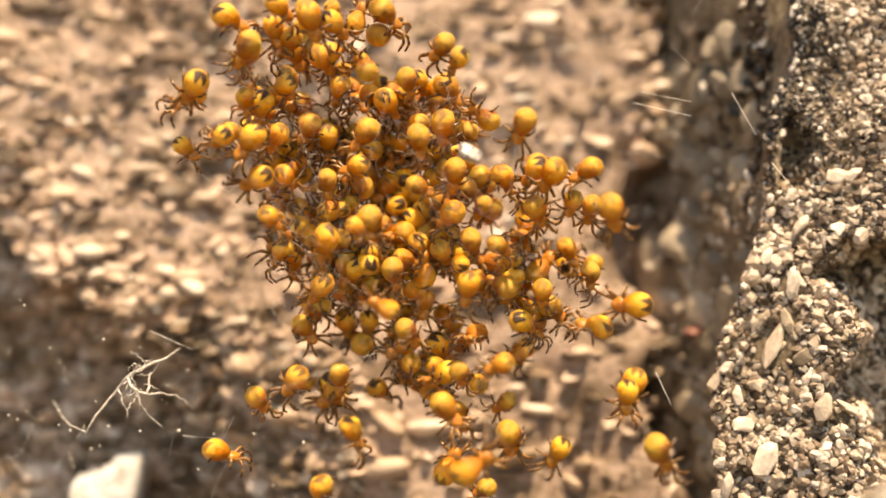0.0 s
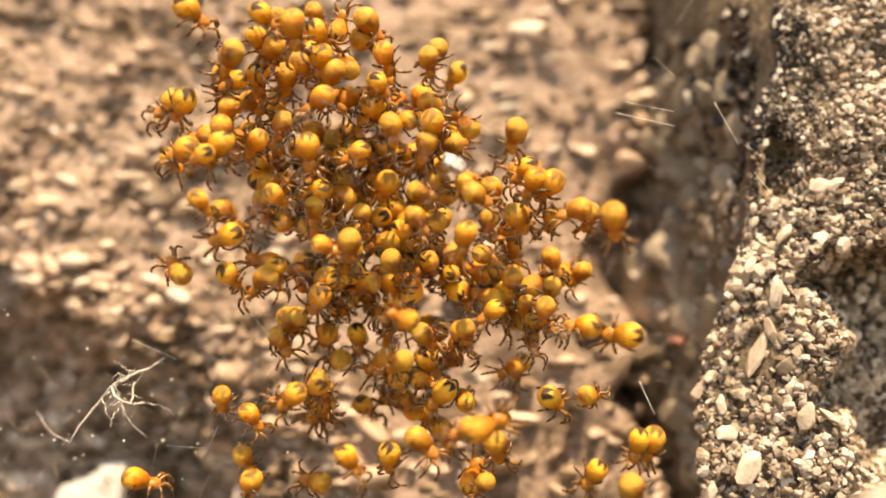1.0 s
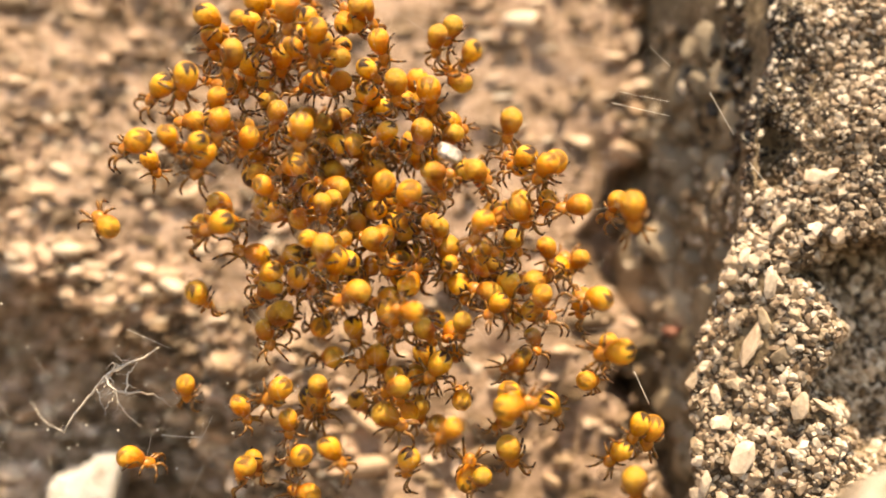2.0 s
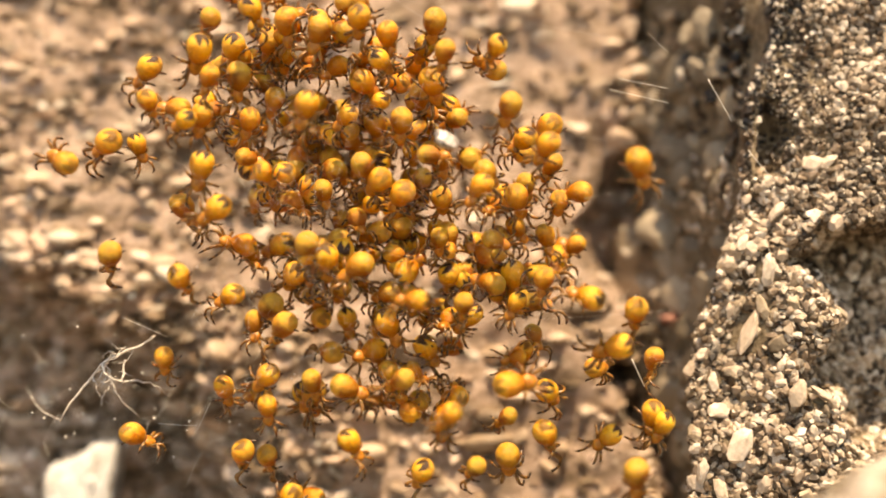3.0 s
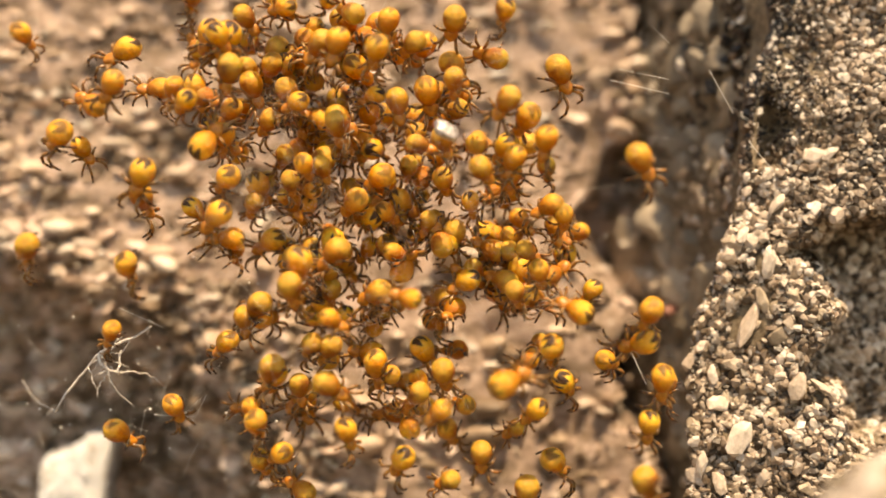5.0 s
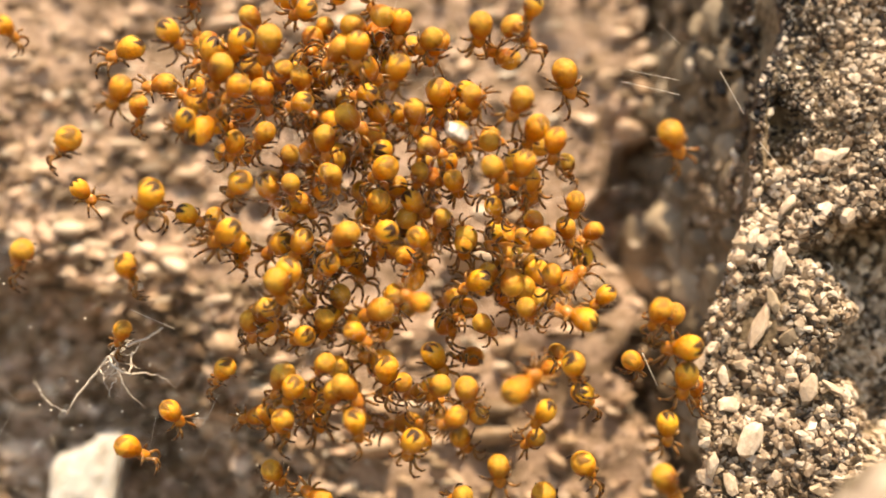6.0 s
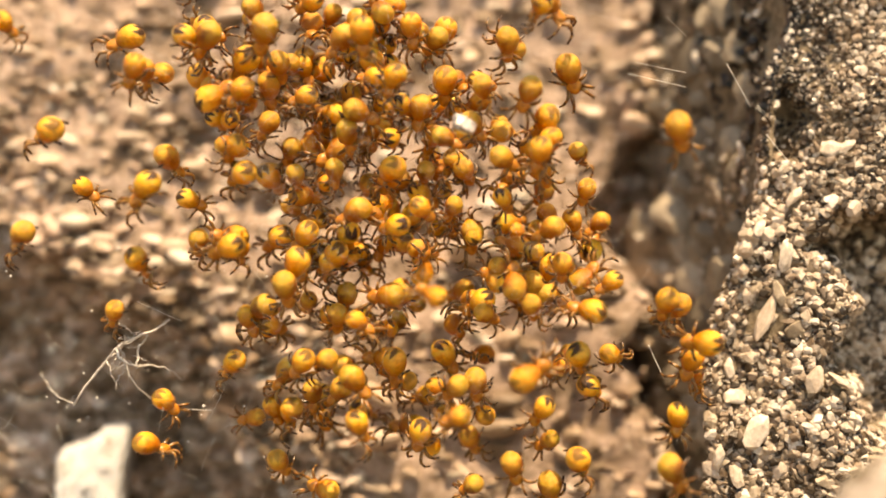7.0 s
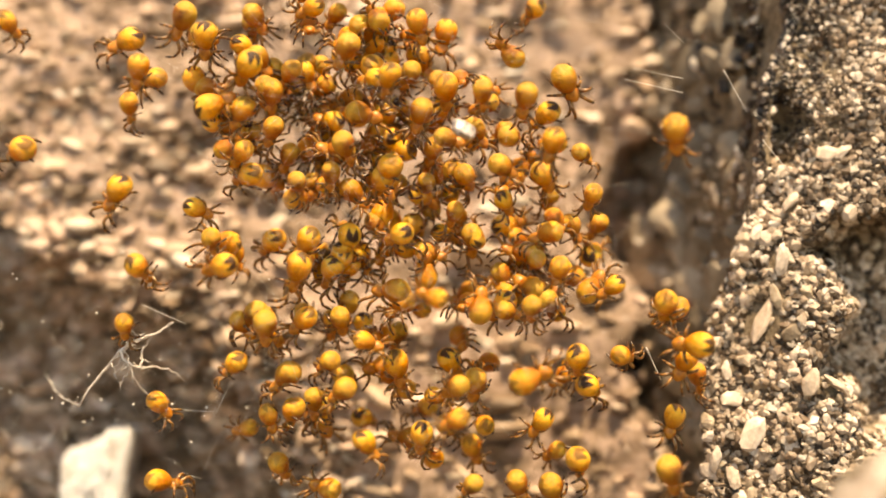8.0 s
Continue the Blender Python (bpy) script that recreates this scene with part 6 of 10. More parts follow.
    walk(spiderlings[73], [(0, at(-7.12, 43.16, 64.15, -69, -35, 145)), (0.5, at(-7.20, 43.02, 64.10, -70, -34, 147)), (0.9, at(-7.61, 43.01, 64.30, -72, -31, 150)), (1.6, at(-7.87, 43.20, 63.87, -79, -26, 159)), (2, at(-8.21, 43.40, 63.52, -84, -22, 165)), (3.3, at(-8.19, 43.97, 62.55, -95, -12, 179)), (3.5, at(-8.16, 44.00, 62.50, -96, -12, -179)), (4, at(-8.51, 43.95, 62.10, -98, -13, -179)), (4.2, at(-9.22, 43.90, 62.09, -99, -15, -179)), (5.3, at(-10.26, 43.36, 61.76, -97, -29, 170)), (5.5, at(-10.27, 43.26, 61.56, -95, -31, 166)), (6.5, at(-10.22, 43.00, 61.04, -82, -39, 150)), (7, at(-10.64, 43.08, 61.28, -77, -39, 146)), (7.5, at(-11.25, 43.29, 61.18, -76, -37, 145)), (8, at(-11.96, 43.56, 61.30, -77, -33, 148))])
    walk(spiderlings[74], [(0, at(-4.80, 45.71, 58.57, -123, -31, -174)), (0.5, at(-4.49, 45.82, 58.49, -126, -20, -167)), (0.9, at(-4.56, 46.00, 58.24, -127, -14, -163)), (1, at(-4.31, 46.05, 58.50, -127, -12, -162)), (1.5, at(-4.73, 46.32, 58.83, -128, -9, -161)), (2.2, at(-5.03, 46.63, 58.81, -130, -13, -165)), (3.8, at(-4.93, 46.38, 58.15, -117, -49, 163)), (5.5, at(-4.16, 45.70, 58.66, -96, -59, 142)), (6, at(-3.96, 45.76, 58.58, -104, -54, 152)), (6.5, at(-3.94, 45.95, 58.69, -114, -47, 164)), (8, at(-3.83, 46.65, 58.65, -125, -16, -167))])
    walk(spiderlings[75], [(0, at(-7.42, 46.01, 54.08, -129, 11, 161)), (0.5, at(-7.45, 46.28, 52.85, -130, 1, 154)), (3.6, at(-5.83, 46.00, 50.82, -112, -33, 130)), (3.8, at(-5.82, 45.90, 50.68, -115, -31, 133)), (5.4, at(-6.23, 45.86, 50.82, -127, 4, 163)), (5.5, at(-6.24, 45.90, 50.69, -127, 7, 164)), (6.5, at(-6.12, 46.43, 50.28, -125, 19, 171)), (7, at(-6.27, 46.63, 50.33, -125, 17, 169)), (8, at(-6.31, 46.63, 50.25, -125, 0, 156))])
    walk(spiderlings[76], [(0, at(0.48, 45.78, 63.10, -104, -8, -178)), (0.5, at(0.35, 45.96, 64.21, -106, -13, -177)), (0.9, at(-0.04, 46.00, 64.49, -108, -15, -175)), (1, at(-0.02, 46.00, 64.61, -108, -15, -175)), (1.3, at(0.14, 45.95, 64.69, -109, -15, -172)), (3.5, at(-1.14, 45.02, 64.45, -98, 7, -152)), (4, at(-1.43, 45.02, 64.80, -94, 11, -151)), (4.2, at(-1.20, 45.06, 64.89, -92, 12, -151)), (5.3, at(-0.75, 45.57, 64.86, -90, 10, -160)), (5.5, at(-0.65, 45.68, 64.52, -91, 9, -162)), (6, at(-0.57, 45.90, 64.57, -93, 4, -168)), (6.1, at(-0.67, 45.93, 64.03, -93, 3, -169)), (6.5, at(-0.60, 46.00, 64.36, -94, -2, -174)), (8, at(-0.58, 45.51, 64.47, -99, -17, 179))])
    walk(spiderlings[77], [(0, at(1.61, 46.70, 61.77, -126, 0, -146)), (0.1, at(1.69, 46.70, 61.69, -126, 1, -145)), (0.9, at(0.62, 46.46, 61.64, -120, 9, -141)), (3.3, at(0.79, 45.77, 59.84, -106, 12, -154)), (3.5, at(0.69, 45.83, 59.96, -107, 10, -156)), (4, at(0.37, 46.06, 59.86, -108, 4, -161)), (4.2, at(0.30, 46.17, 59.98, -109, 1, -162)), (5.3, at(0.53, 46.66, 60.24, -113, -13, -166)), (5.5, at(0.63, 46.69, 60.20, -114, -14, -165)), (6, at(0.50, 46.67, 60.39, -117, -16, -162)), (6.5, at(0.65, 46.51, 60.58, -121, -13, -158)), (8, at(0.74, 45.79, 60.52, -119, 11, -140))])
    walk(spiderlings[78], [(0, at(3.63, 45.26, 61.61, -127, 18, 168)), (0.1, at(3.67, 45.21, 61.80, -127, 19, 167)), (0.2, at(3.40, 45.16, 61.59, -127, 20, 167)), (0.5, at(3.55, 44.99, 61.49, -127, 21, 165)), (1, at(3.45, 44.73, 61.67, -126, 22, 163)), (1.5, at(3.37, 44.55, 61.59, -125, 20, 161)), (1.8, at(3.75, 44.50, 61.57, -124, 18, 161)), (3.5, at(3.80, 45.08, 61.41, -116, 2, 164)), (4, at(3.81, 45.33, 61.29, -116, -1, 167)), (4.2, at(3.46, 45.40, 61.82, -116, -2, 168)), (5.4, at(3.74, 45.39, 62.12, -120, 5, 176)), (6, at(3.89, 45.11, 61.88, -122, 14, 178)), (6.5, at(3.98, 44.84, 61.78, -124, 20, 179)), (6.6, at(4.09, 44.79, 61.88, -124, 21, 179)), (6.7, at(4.00, 44.74, 61.98, -124, 22, 179)), (7.5, at(4.09, 44.51, 62.02, -127, 26, 174)), (8, at(4.13, 44.54, 61.96, -129, 24, 169))])
    walk(spiderlings[79], [(0, at(5.58, 43.78, 63.03, -39, -44, 103)), (0.1, at(5.75, 43.73, 62.66, -38, -44, 103)), (1.2, at(5.76, 43.51, 61.83, -22, -51, 96)), (2, at(5.96, 43.77, 61.64, -10, -55, 87)), (4, at(6.16, 44.49, 61.68, -21, -52, 88)), (5.3, at(4.52, 44.00, 60.09, -38, -45, 94)), (5.5, at(4.28, 43.89, 59.66, -40, -44, 94)), (6, at(4.26, 43.65, 59.62, -41, -43, 94)), (6.5, at(4.41, 43.51, 59.73, -40, -42, 93)), (7.5, at(4.31, 43.67, 59.72, -29, -44, 89)), (8, at(4.38, 43.92, 59.69, -22, -46, 87))])
    walk(spiderlings[80], [(0, at(-2.97, 45.00, 67.00, 126, -43, -88)), (0.5, at(-3.08, 45.05, 67.27, 121, -44, -84)), (1.1, at(-3.07, 45.27, 67.50, 118, -47, -80)), (1.5, at(-3.23, 45.48, 67.48, 118, -49, -78)), (2, at(-3.30, 45.75, 67.62, 120, -54, -79)), (3.8, at(-2.66, 45.80, 68.28, 146, -62, -102)), (5.3, at(-2.45, 45.08, 68.21, 145, -56, -103)), (5.5, at(-2.25, 45.03, 67.83, 142, -55, -102)), (6, at(-1.84, 45.01, 68.20, 136, -52, -97)), (6.2, at(-1.74, 45.04, 68.51, 133, -51, -95)), (6.5, at(-1.67, 45.14, 68.51, 129, -50, -93)), (7, at(-2.07, 45.37, 68.09, 124, -47, -89)), (7.6, at(-2.09, 45.69, 68.35, 122, -45, -87)), (8, at(-2.28, 45.87, 68.13, 122, -44, -86))])
    walk(spiderlings[81], [(0, at(0.03, 45.19, 68.01, -99, -52, 152)), (0.4, at(0.03, 45.38, 68.01, -103, -48, 154)), (2, at(1.18, 46.00, 68.81, -123, -29, 173)), (3.5, at(-0.11, 45.49, 67.00, -131, -26, -173)), (4, at(-0.03, 45.23, 67.21, -131, -32, -172)), (4.2, at(-0.24, 45.14, 67.08, -131, -35, -172)), (5.5, at(-0.06, 45.10, 67.16, -122, -52, 179)), (6, at(0.06, 45.32, 67.33, -115, -54, 173)), (6.5, at(0.17, 45.59, 67.36, -109, -53, 167)), (6.9, at(0.10, 45.79, 67.20, -107, -51, 164)), (8, at(-1.03, 47.11, 66.20, -108, -39, 163))])
    walk(spiderlings[82], [(0, at(-0.10, 46.36, 59.94, -128, 35, -173)), (0.1, at(0.18, 46.41, 60.07, -127, 37, -171)), (1, at(0.08, 46.69, 59.87, -121, 43, -159)), (1.2, at(0.06, 46.70, 59.99, -121, 42, -158)), (2.2, at(0.48, 46.40, 61.18, -129, 28, -167)), (3.5, at(0.99, 45.77, 61.53, -132, -4, 170)), (5.5, at(0.99, 46.24, 61.95, -129, 0, 160)), (6, at(1.01, 46.50, 61.88, -130, 9, 164)), (6.5, at(1.10, 46.66, 62.07, -130, 19, 169)), (8, at(1.17, 46.35, 61.99, -124, 35, -172))])
    walk(spiderlings[83], [(0, at(3.84, 44.48, 58.41, -120, -10, 164)), (0.1, at(3.95, 44.49, 58.37, -120, -12, 162)), (1.8, at(4.70, 43.92, 58.02, -99, -33, 134)), (2, at(4.58, 43.82, 58.19, -98, -33, 133)), (3.7, at(4.81, 43.61, 58.52, -106, -17, 145)), (4.2, at(4.67, 43.83, 58.69, -110, -9, 152)), (5.6, at(4.63, 44.47, 58.13, -113, 6, 170)), (6.5, at(4.84, 44.41, 58.33, -115, 2, 172)), (8, at(4.73, 43.68, 58.37, -112, -24, 155))])
    walk(spiderlings[84], [(0, at(2.14, 41.37, 55.89, -72, -63, 137)), (0.5, at(1.86, 41.13, 54.69, -73, -62, 140)), (1.5, at(1.14, 40.63, 53.74, -90, -55, 163)), (2, at(1.06, 40.51, 53.67, -98, -48, 174)), (3.3, at(1.12, 40.84, 53.76, -106, -33, -168)), (3.5, at(1.03, 40.94, 53.70, -107, -32, -167)), (4, at(0.97, 41.21, 53.65, -108, -33, -166)), (5.5, at(0.80, 41.44, 53.36, -103, -51, 177)), (6, at(0.93, 41.24, 53.31, -96, -58, 166)), (6.5, at(0.94, 40.98, 53.27, -85, -62, 152)), (7, at(0.82, 40.72, 53.15, -76, -64, 141)), (7.5, at(0.74, 40.54, 53.12, -74, -63, 138)), (8, at(0.77, 40.50, 53.12, -79, -61, 142))])
    walk(spiderlings[85], [(0, at(-3.44, 42.91, 53.32, -68, 25, -108)), (0.3, at(-2.80, 42.76, 52.80, -63, 25, -105)), (1, at(-2.97, 42.52, 52.69, -55, 24, -102)), (1.5, at(-3.34, 42.52, 52.50, -52, 24, -102)), (2, at(-3.40, 42.65, 52.57, -52, 25, -104)), (3.3, at(-2.34, 43.31, 52.28, -68, 27, -116)), (3.5, at(-2.25, 43.39, 52.28, -72, 27, -118)), (3.8, at(-2.40, 43.47, 52.02, -77, 27, -122)), (6.2, at(-2.78, 42.67, 52.88, -85, 29, -120)), (6.5, at(-2.85, 42.57, 52.87, -80, 31, -115)), (6.9, at(-2.88, 42.50, 52.67, -73, 31, -109)), (7.7, at(-2.75, 42.65, 51.98, -59, 30, -99)), (8, at(-2.65, 42.78, 51.85, -55, 29, -97))])
    walk(spiderlings[86], [(0, at(4.41, 43.54, 52.47, -101, -26, -166)), (0.2, at(4.29, 43.51, 52.62, -100, -27, -168)), (0.6, at(4.60, 43.52, 51.89, -98, -30, -173)), (1, at(6.41, 43.62, 51.96, -96, -34, -178)), (1.5, at(7.41, 43.85, 52.05, -93, -40, 176)), (2, at(7.65, 44.12, 52.23, -91, -47, 170)), (2.2, at(7.86, 44.22, 52.20, -90, -49, 169)), (5.5, at(4.28, 43.60, 53.19, -119, -29, -158)), (6, at(4.37, 43.50, 53.16, -117, -22, -156)), (6.5, at(4.22, 43.55, 52.82, -115, -20, -156)), (7, at(4.09, 43.74, 52.95, -112, -21, -158)), (7.5, at(4.03, 44.00, 52.78, -108, -26, -163)), (8, at(4.16, 44.26, 52.45, -103, -33, -170))])
    walk(spiderlings[87], [(0, at(-4.63, 44.09, 50.86, -67, -30, 77)), (0.2, at(-5.31, 44.16, 50.49, -65, -30, 77)), (1, at(-6.76, 44.57, 51.37, -58, -32, 75)), (1.3, at(-6.82, 44.72, 51.87, -57, -33, 75)), (1.5, at(-6.87, 44.82, 51.66, -57, -34, 75)), (2, at(-6.86, 44.97, 51.42, -60, -36, 77)), (3.3, at(-6.72, 44.73, 51.62, -77, -41, 87)), (3.5, at(-6.54, 44.63, 51.56, -80, -41, 89)), (4, at(-6.29, 44.36, 51.21, -86, -40, 92)), (4.2, at(-6.54, 44.25, 51.15, -88, -40, 93)), (5.3, at(-5.85, 44.01, 52.93, -87, -38, 89)), (5.5, at(-5.76, 44.03, 52.76, -86, -37, 87)), (6, at(-5.50, 44.20, 52.64, -80, -35, 82)), (6.5, at(-5.54, 44.45, 52.77, -73, -32, 78)), (7, at(-5.49, 44.72, 52.68, -66, -29, 75)), (8, at(-5.53, 45.00, 52.68, -58, -27, 74))])
    walk(spiderlings[88], [(0, at(0.14, 46.22, 51.11, 70, 20, -22)), (0.1, at(-0.02, 46.27, 50.91, 70, 19, -22)), (0.7, at(1.54, 46.56, 51.09, 70, 15, -19)), (1, at(1.79, 46.65, 50.95, 70, 12, -16)), (1.5, at(1.77, 46.70, 50.70, 71, 7, -11)), (2, at(1.86, 46.59, 50.68, 72, 3, -6)), (5.5, at(-2.15, 47.42, 60.96, 81, 21, -7)), (8, at(-2.15, 47.42, 60.47, 78, 14, -19))])
    walk(spiderlings[89], [(0, at(5.86, 43.43, 57.05, 15, -31, 49)), (0.5, at(5.82, 43.50, 57.13, 10, -31, 51)), (1, at(6.07, 43.42, 57.43, 8, -31, 52)), (1.1, at(6.32, 43.39, 57.65, 8, -31, 53)), (1.5, at(6.59, 43.22, 57.98, 8, -31, 53)), (2, at(6.60, 42.95, 58.13, 12, -31, 52)), (2.2, at(6.57, 42.85, 58.08, 13, -31, 51)), (3.8, at(6.06, 42.56, 57.29, 34, -32, 41)), (5.8, at(5.95, 43.45, 56.65, 35, -38, 41)), (6, at(5.82, 43.49, 56.61, 32, -38, 43)), (7.3, at(5.82, 43.18, 56.70, 14, -38, 54)), (8, at(-1.30, 47.67, 63.02, 9, -35, 55))])
    walk(spiderlings[90], [(0, at(-6.30, 45.45, 59.94, -57, -43, 91)), (0.5, at(-6.07, 45.26, 59.76, -53, -45, 92)), (2, at(-5.83, 44.56, 59.05, -35, -49, 87)), (2.2, at(-6.26, 44.52, 58.80, -34, -49, 87)), (3.3, at(-7.21, 44.71, 57.14, -32, -47, 88)), (3.5, at(-7.03, 44.81, 56.68, -34, -47, 89)), (4, at(-6.73, 45.08, 55.88, -39, -44, 92)), (4.2, at(-6.81, 45.18, 56.03, -41, -43, 93)), (6.3, at(-7.94, 45.22, 54.39, -58, -39, 93)), (6.5, at(-7.93, 45.12, 54.55, -58, -39, 92)), (7, at(-7.73, 44.85, 54.50, -54, -40, 89)), (7.5, at(-7.68, 44.62, 54.69, -49, -42, 85)), (8, at(-7.72, 44.51, 54.58, -42, -43, 82))])
    walk(spiderlings[91], [(0, at(-6.37, 44.55, 64.41, -123, -7, -138)), (0.2, at(-6.65, 44.44, 64.56, -123, -10, -140)), (0.5, at(-6.38, 44.29, 64.58, -123, -14, -142)), (1, at(-6.49, 44.08, 64.52, -121, -19, -146)), (1.2, at(-6.80, 44.03, 64.32, -119, -20, -148)), (1.3, at(-6.59, 44.02, 64.26, -118, -20, -149)), (2, at(-6.63, 44.07, 64.20, -113, -18, -154)), (3.5, at(-6.48, 44.78, 64.57, -107, -1, -154)), (4, at(-6.58, 44.96, 64.39, -107, 4, -151)), (4.2, at(-6.89, 44.99, 64.28, -107, 5, -149)), (5.5, at(-7.45, 44.67, 63.20, -114, 7, -141)), (6, at(-7.42, 44.40, 63.25, -118, 5, -139)), (6.5, at(-7.61, 44.16, 62.90, -123, 1, -138)), (8, at(-7.42, 44.17, 62.79, -128, -9, -140))])
    walk(spiderlings[92], [(0, at(-5.25, 45.81, 64.87, -83, -43, 139)), (1, at(-5.72, 45.74, 65.37, -93, -32, 149)), (1.5, at(-5.73, 45.92, 65.31, -99, -27, 156)), (2.1, at(-5.81, 46.23, 65.43, -105, -22, 163)), (3.5, at(-5.76, 46.70, 65.49, -113, -24, 174)), (4, at(-5.03, 46.62, 64.61, -114, -30, 173)), (4.2, at(-5.27, 46.55, 64.58, -114, -33, 172)), (5.4, at(-5.87, 45.94, 63.59, -104, -49, 158)), (5.5, at(-5.87, 45.89, 63.46, -103, -49, 156)), (6, at(-6.42, 45.73, 63.68, -96, -51, 148)), (6.5, at(-6.66, 45.71, 63.87, -92, -50, 143)), (7, at(-6.52, 45.83, 63.80, -91, -46, 142)), (7.5, at(-6.65, 46.06, 63.98, -93, -41, 144)), (8, at(-6.52, 46.33, 63.83, -97, -35, 148))])
    walk(spiderlings[93], [(0, at(2.34, 45.03, 62.80, -60, 35, -87)), (1, at(2.54, 45.43, 62.75, -55, 33, -79)), (1.6, at(2.62, 45.75, 62.75, -59, 35, -79)), (3.3, at(0.73, 46.98, 63.03, -85, 41, -95)), (8, at(0.73, 46.98, 62.09, -58, 34, -85))])
    walk(spiderlings[94], [(0, at(3.65, 44.88, 63.12, -74, -51, 116)), (0.1, at(4.05, 44.93, 63.61, -71, -51, 113)), (1, at(4.00, 45.38, 63.53, -45, -50, 86)), (2, at(4.06, 45.46, 63.58, -30, -45, 71)), (3.5, at(4.14, 44.78, 63.81, -42, -47, 80)), (4, at(4.10, 44.58, 63.76, -54, -49, 91)), (4.2, at(3.85, 44.53, 63.68, -59, -49, 96)), (5.5, at(3.35, 44.77, 62.73, -87, -46, 128)), (6, at(3.35, 45.03, 62.57, -89, -46, 133)), (6.5, at(3.38, 45.29, 62.57, -86, -47, 133)), (7, at(3.77, 45.46, 62.84, -79, -50, 126)), (7.5, at(4.29, 45.49, 63.75, -67, -52, 115)), (8, at(4.41, 45.38, 64.38, -53, -53, 102))])
    walk(spiderlings[95], [(0, at(0.02, 45.84, 64.98, -114, -25, 144)), (0.6, at(0.29, 45.99, 64.96, -116, -25, 146)), (1, at(0.22, 45.98, 65.40, -119, -22, 151)), (1.5, at(0.56, 45.84, 66.38, -123, -13, 159)), (2, at(0.26, 45.59, 66.24, -125, -1, 169)), (3.3, at(0.74, 45.03, 65.78, -118, 25, -171)), (3.5, at(0.97, 45.00, 65.56, -116, 26, -170)), (4.2, at(0.87, 45.10, 65.18, -115, 25, -172)), (5.4, at(0.19, 45.70, 65.36, -116, 6, 173)), (5.5, at(0.29, 45.75, 65.37, -116, 4, 171)), (6, at(0.38, 45.94, 65.33, -115, -6, 162)), (6.5, at(0.42, 46.00, 65.49, -112, -14, 155)), (7.5, at(0.36, 45.71, 65.50, -111, -22, 146)), (8, at(0.41, 45.44, 65.42, -114, -20, 148))])
    walk(spiderlings[96], [(0, at(2.14, 45.49, 60.16, -71, 64, -125)), (3.3, at(3.08, 44.61, 59.75, -82, 69, -149)), (3.5, at(3.68, 44.69, 59.40, -90, 67, -157)), (4, at(4.79, 44.93, 60.08, -102, 61, -171)), (5.3, at(3.54, 45.48, 57.95, -111, 50, -180)), (5.5, at(2.42, 45.50, 56.85, -111, 50, -178)), (6, at(2.12, 45.44, 56.27, -107, 53, -172)), (6.5, at(2.18, 45.25, 56.39, -99, 59, -160)), (7, at(1.91, 44.99, 56.41, -83, 65, -141)), (7.5, at(2.58, 44.73, 56.70, -61, 68, -117)), (8, at(2.72, 44.55, 56.65, -41, 67, -97))])
    walk(spiderlings[97], [(0, at(0.97, 43.19, 58.67, -96, -18, 150)), (0.4, at(1.13, 42.97, 59.08, -93, -18, 147)), (0.5, at(1.04, 42.92, 59.29, -92, -18, 146)), (1, at(1.47, 42.67, 60.92, -86, -20, 141)), (1.3, at(1.65, 42.57, 60.58, -83, -21, 138)), (1.5, at(1.82, 42.52, 60.27, -80, -22, 137)), (2, at(2.24, 42.51, 60.95, -73, -25, 133)), (3.3, at(2.36, 43.05, 62.72, -65, -33, 132)), (3.5, at(2.71, 43.16, 63.32, -65, -34, 133)), (4, at(3.41, 43.38, 62.40, -70, -35, 137)), (4.1, at(3.57, 43.41, 62.48, -71, -35, 138)), (5.5, at(3.59, 43.29, 62.59, -92, -27, 155)), (6, at(3.51, 43.04, 62.41, -98, -23, 158)), (6.5, at(3.52, 42.77, 62.31, -101, -19, 159)), (7, at(3.82, 42.57, 62.61, -101, -19, 156)), (7.5, at(4.23, 42.50, 63.08, -99, -21, 151)), (8, at(4.35, 42.58, 63.13, -94, -24, 144))])
    walk(spiderlings[98], [(0, at(-5.61, 44.21, 55.06, -91, -40, 158)), (1, at(-5.06, 44.00, 54.81, -88, -49, 160)), (1.1, at(-5.08, 44.02, 54.32, -89, -50, 161)), (1.2, at(-5.37, 44.03, 54.59, -89, -51, 162)), (1.5, at(-5.38, 44.11, 54.46, -91, -51, 165)), (2.2, at(-5.52, 44.44, 54.64, -99, -50, 173)), (3.3, at(-5.92, 44.95, 54.57, -109, -37, -179)), (3.5, at(-5.69, 44.98, 54.42, -110, -34, -178)), (4, at(-5.51, 44.98, 54.48, -112, -28, -178)), (5.3, at(-5.28, 44.42, 54.15, -112, -26, 172)), (5.5, at(-5.17, 44.32, 53.99, -111, -27, 170)), (6, at(-5.13, 44.10, 53.95, -107, -32, 163)), (6.5, at(-5.06, 44.00, 54.03, -101, -38, 156)), (7.9, at(-4.98, 44.44, 56.24, -85, -51, 147)), (8, at(-5.04, 44.49, 56.33, -85, -51, 148))])
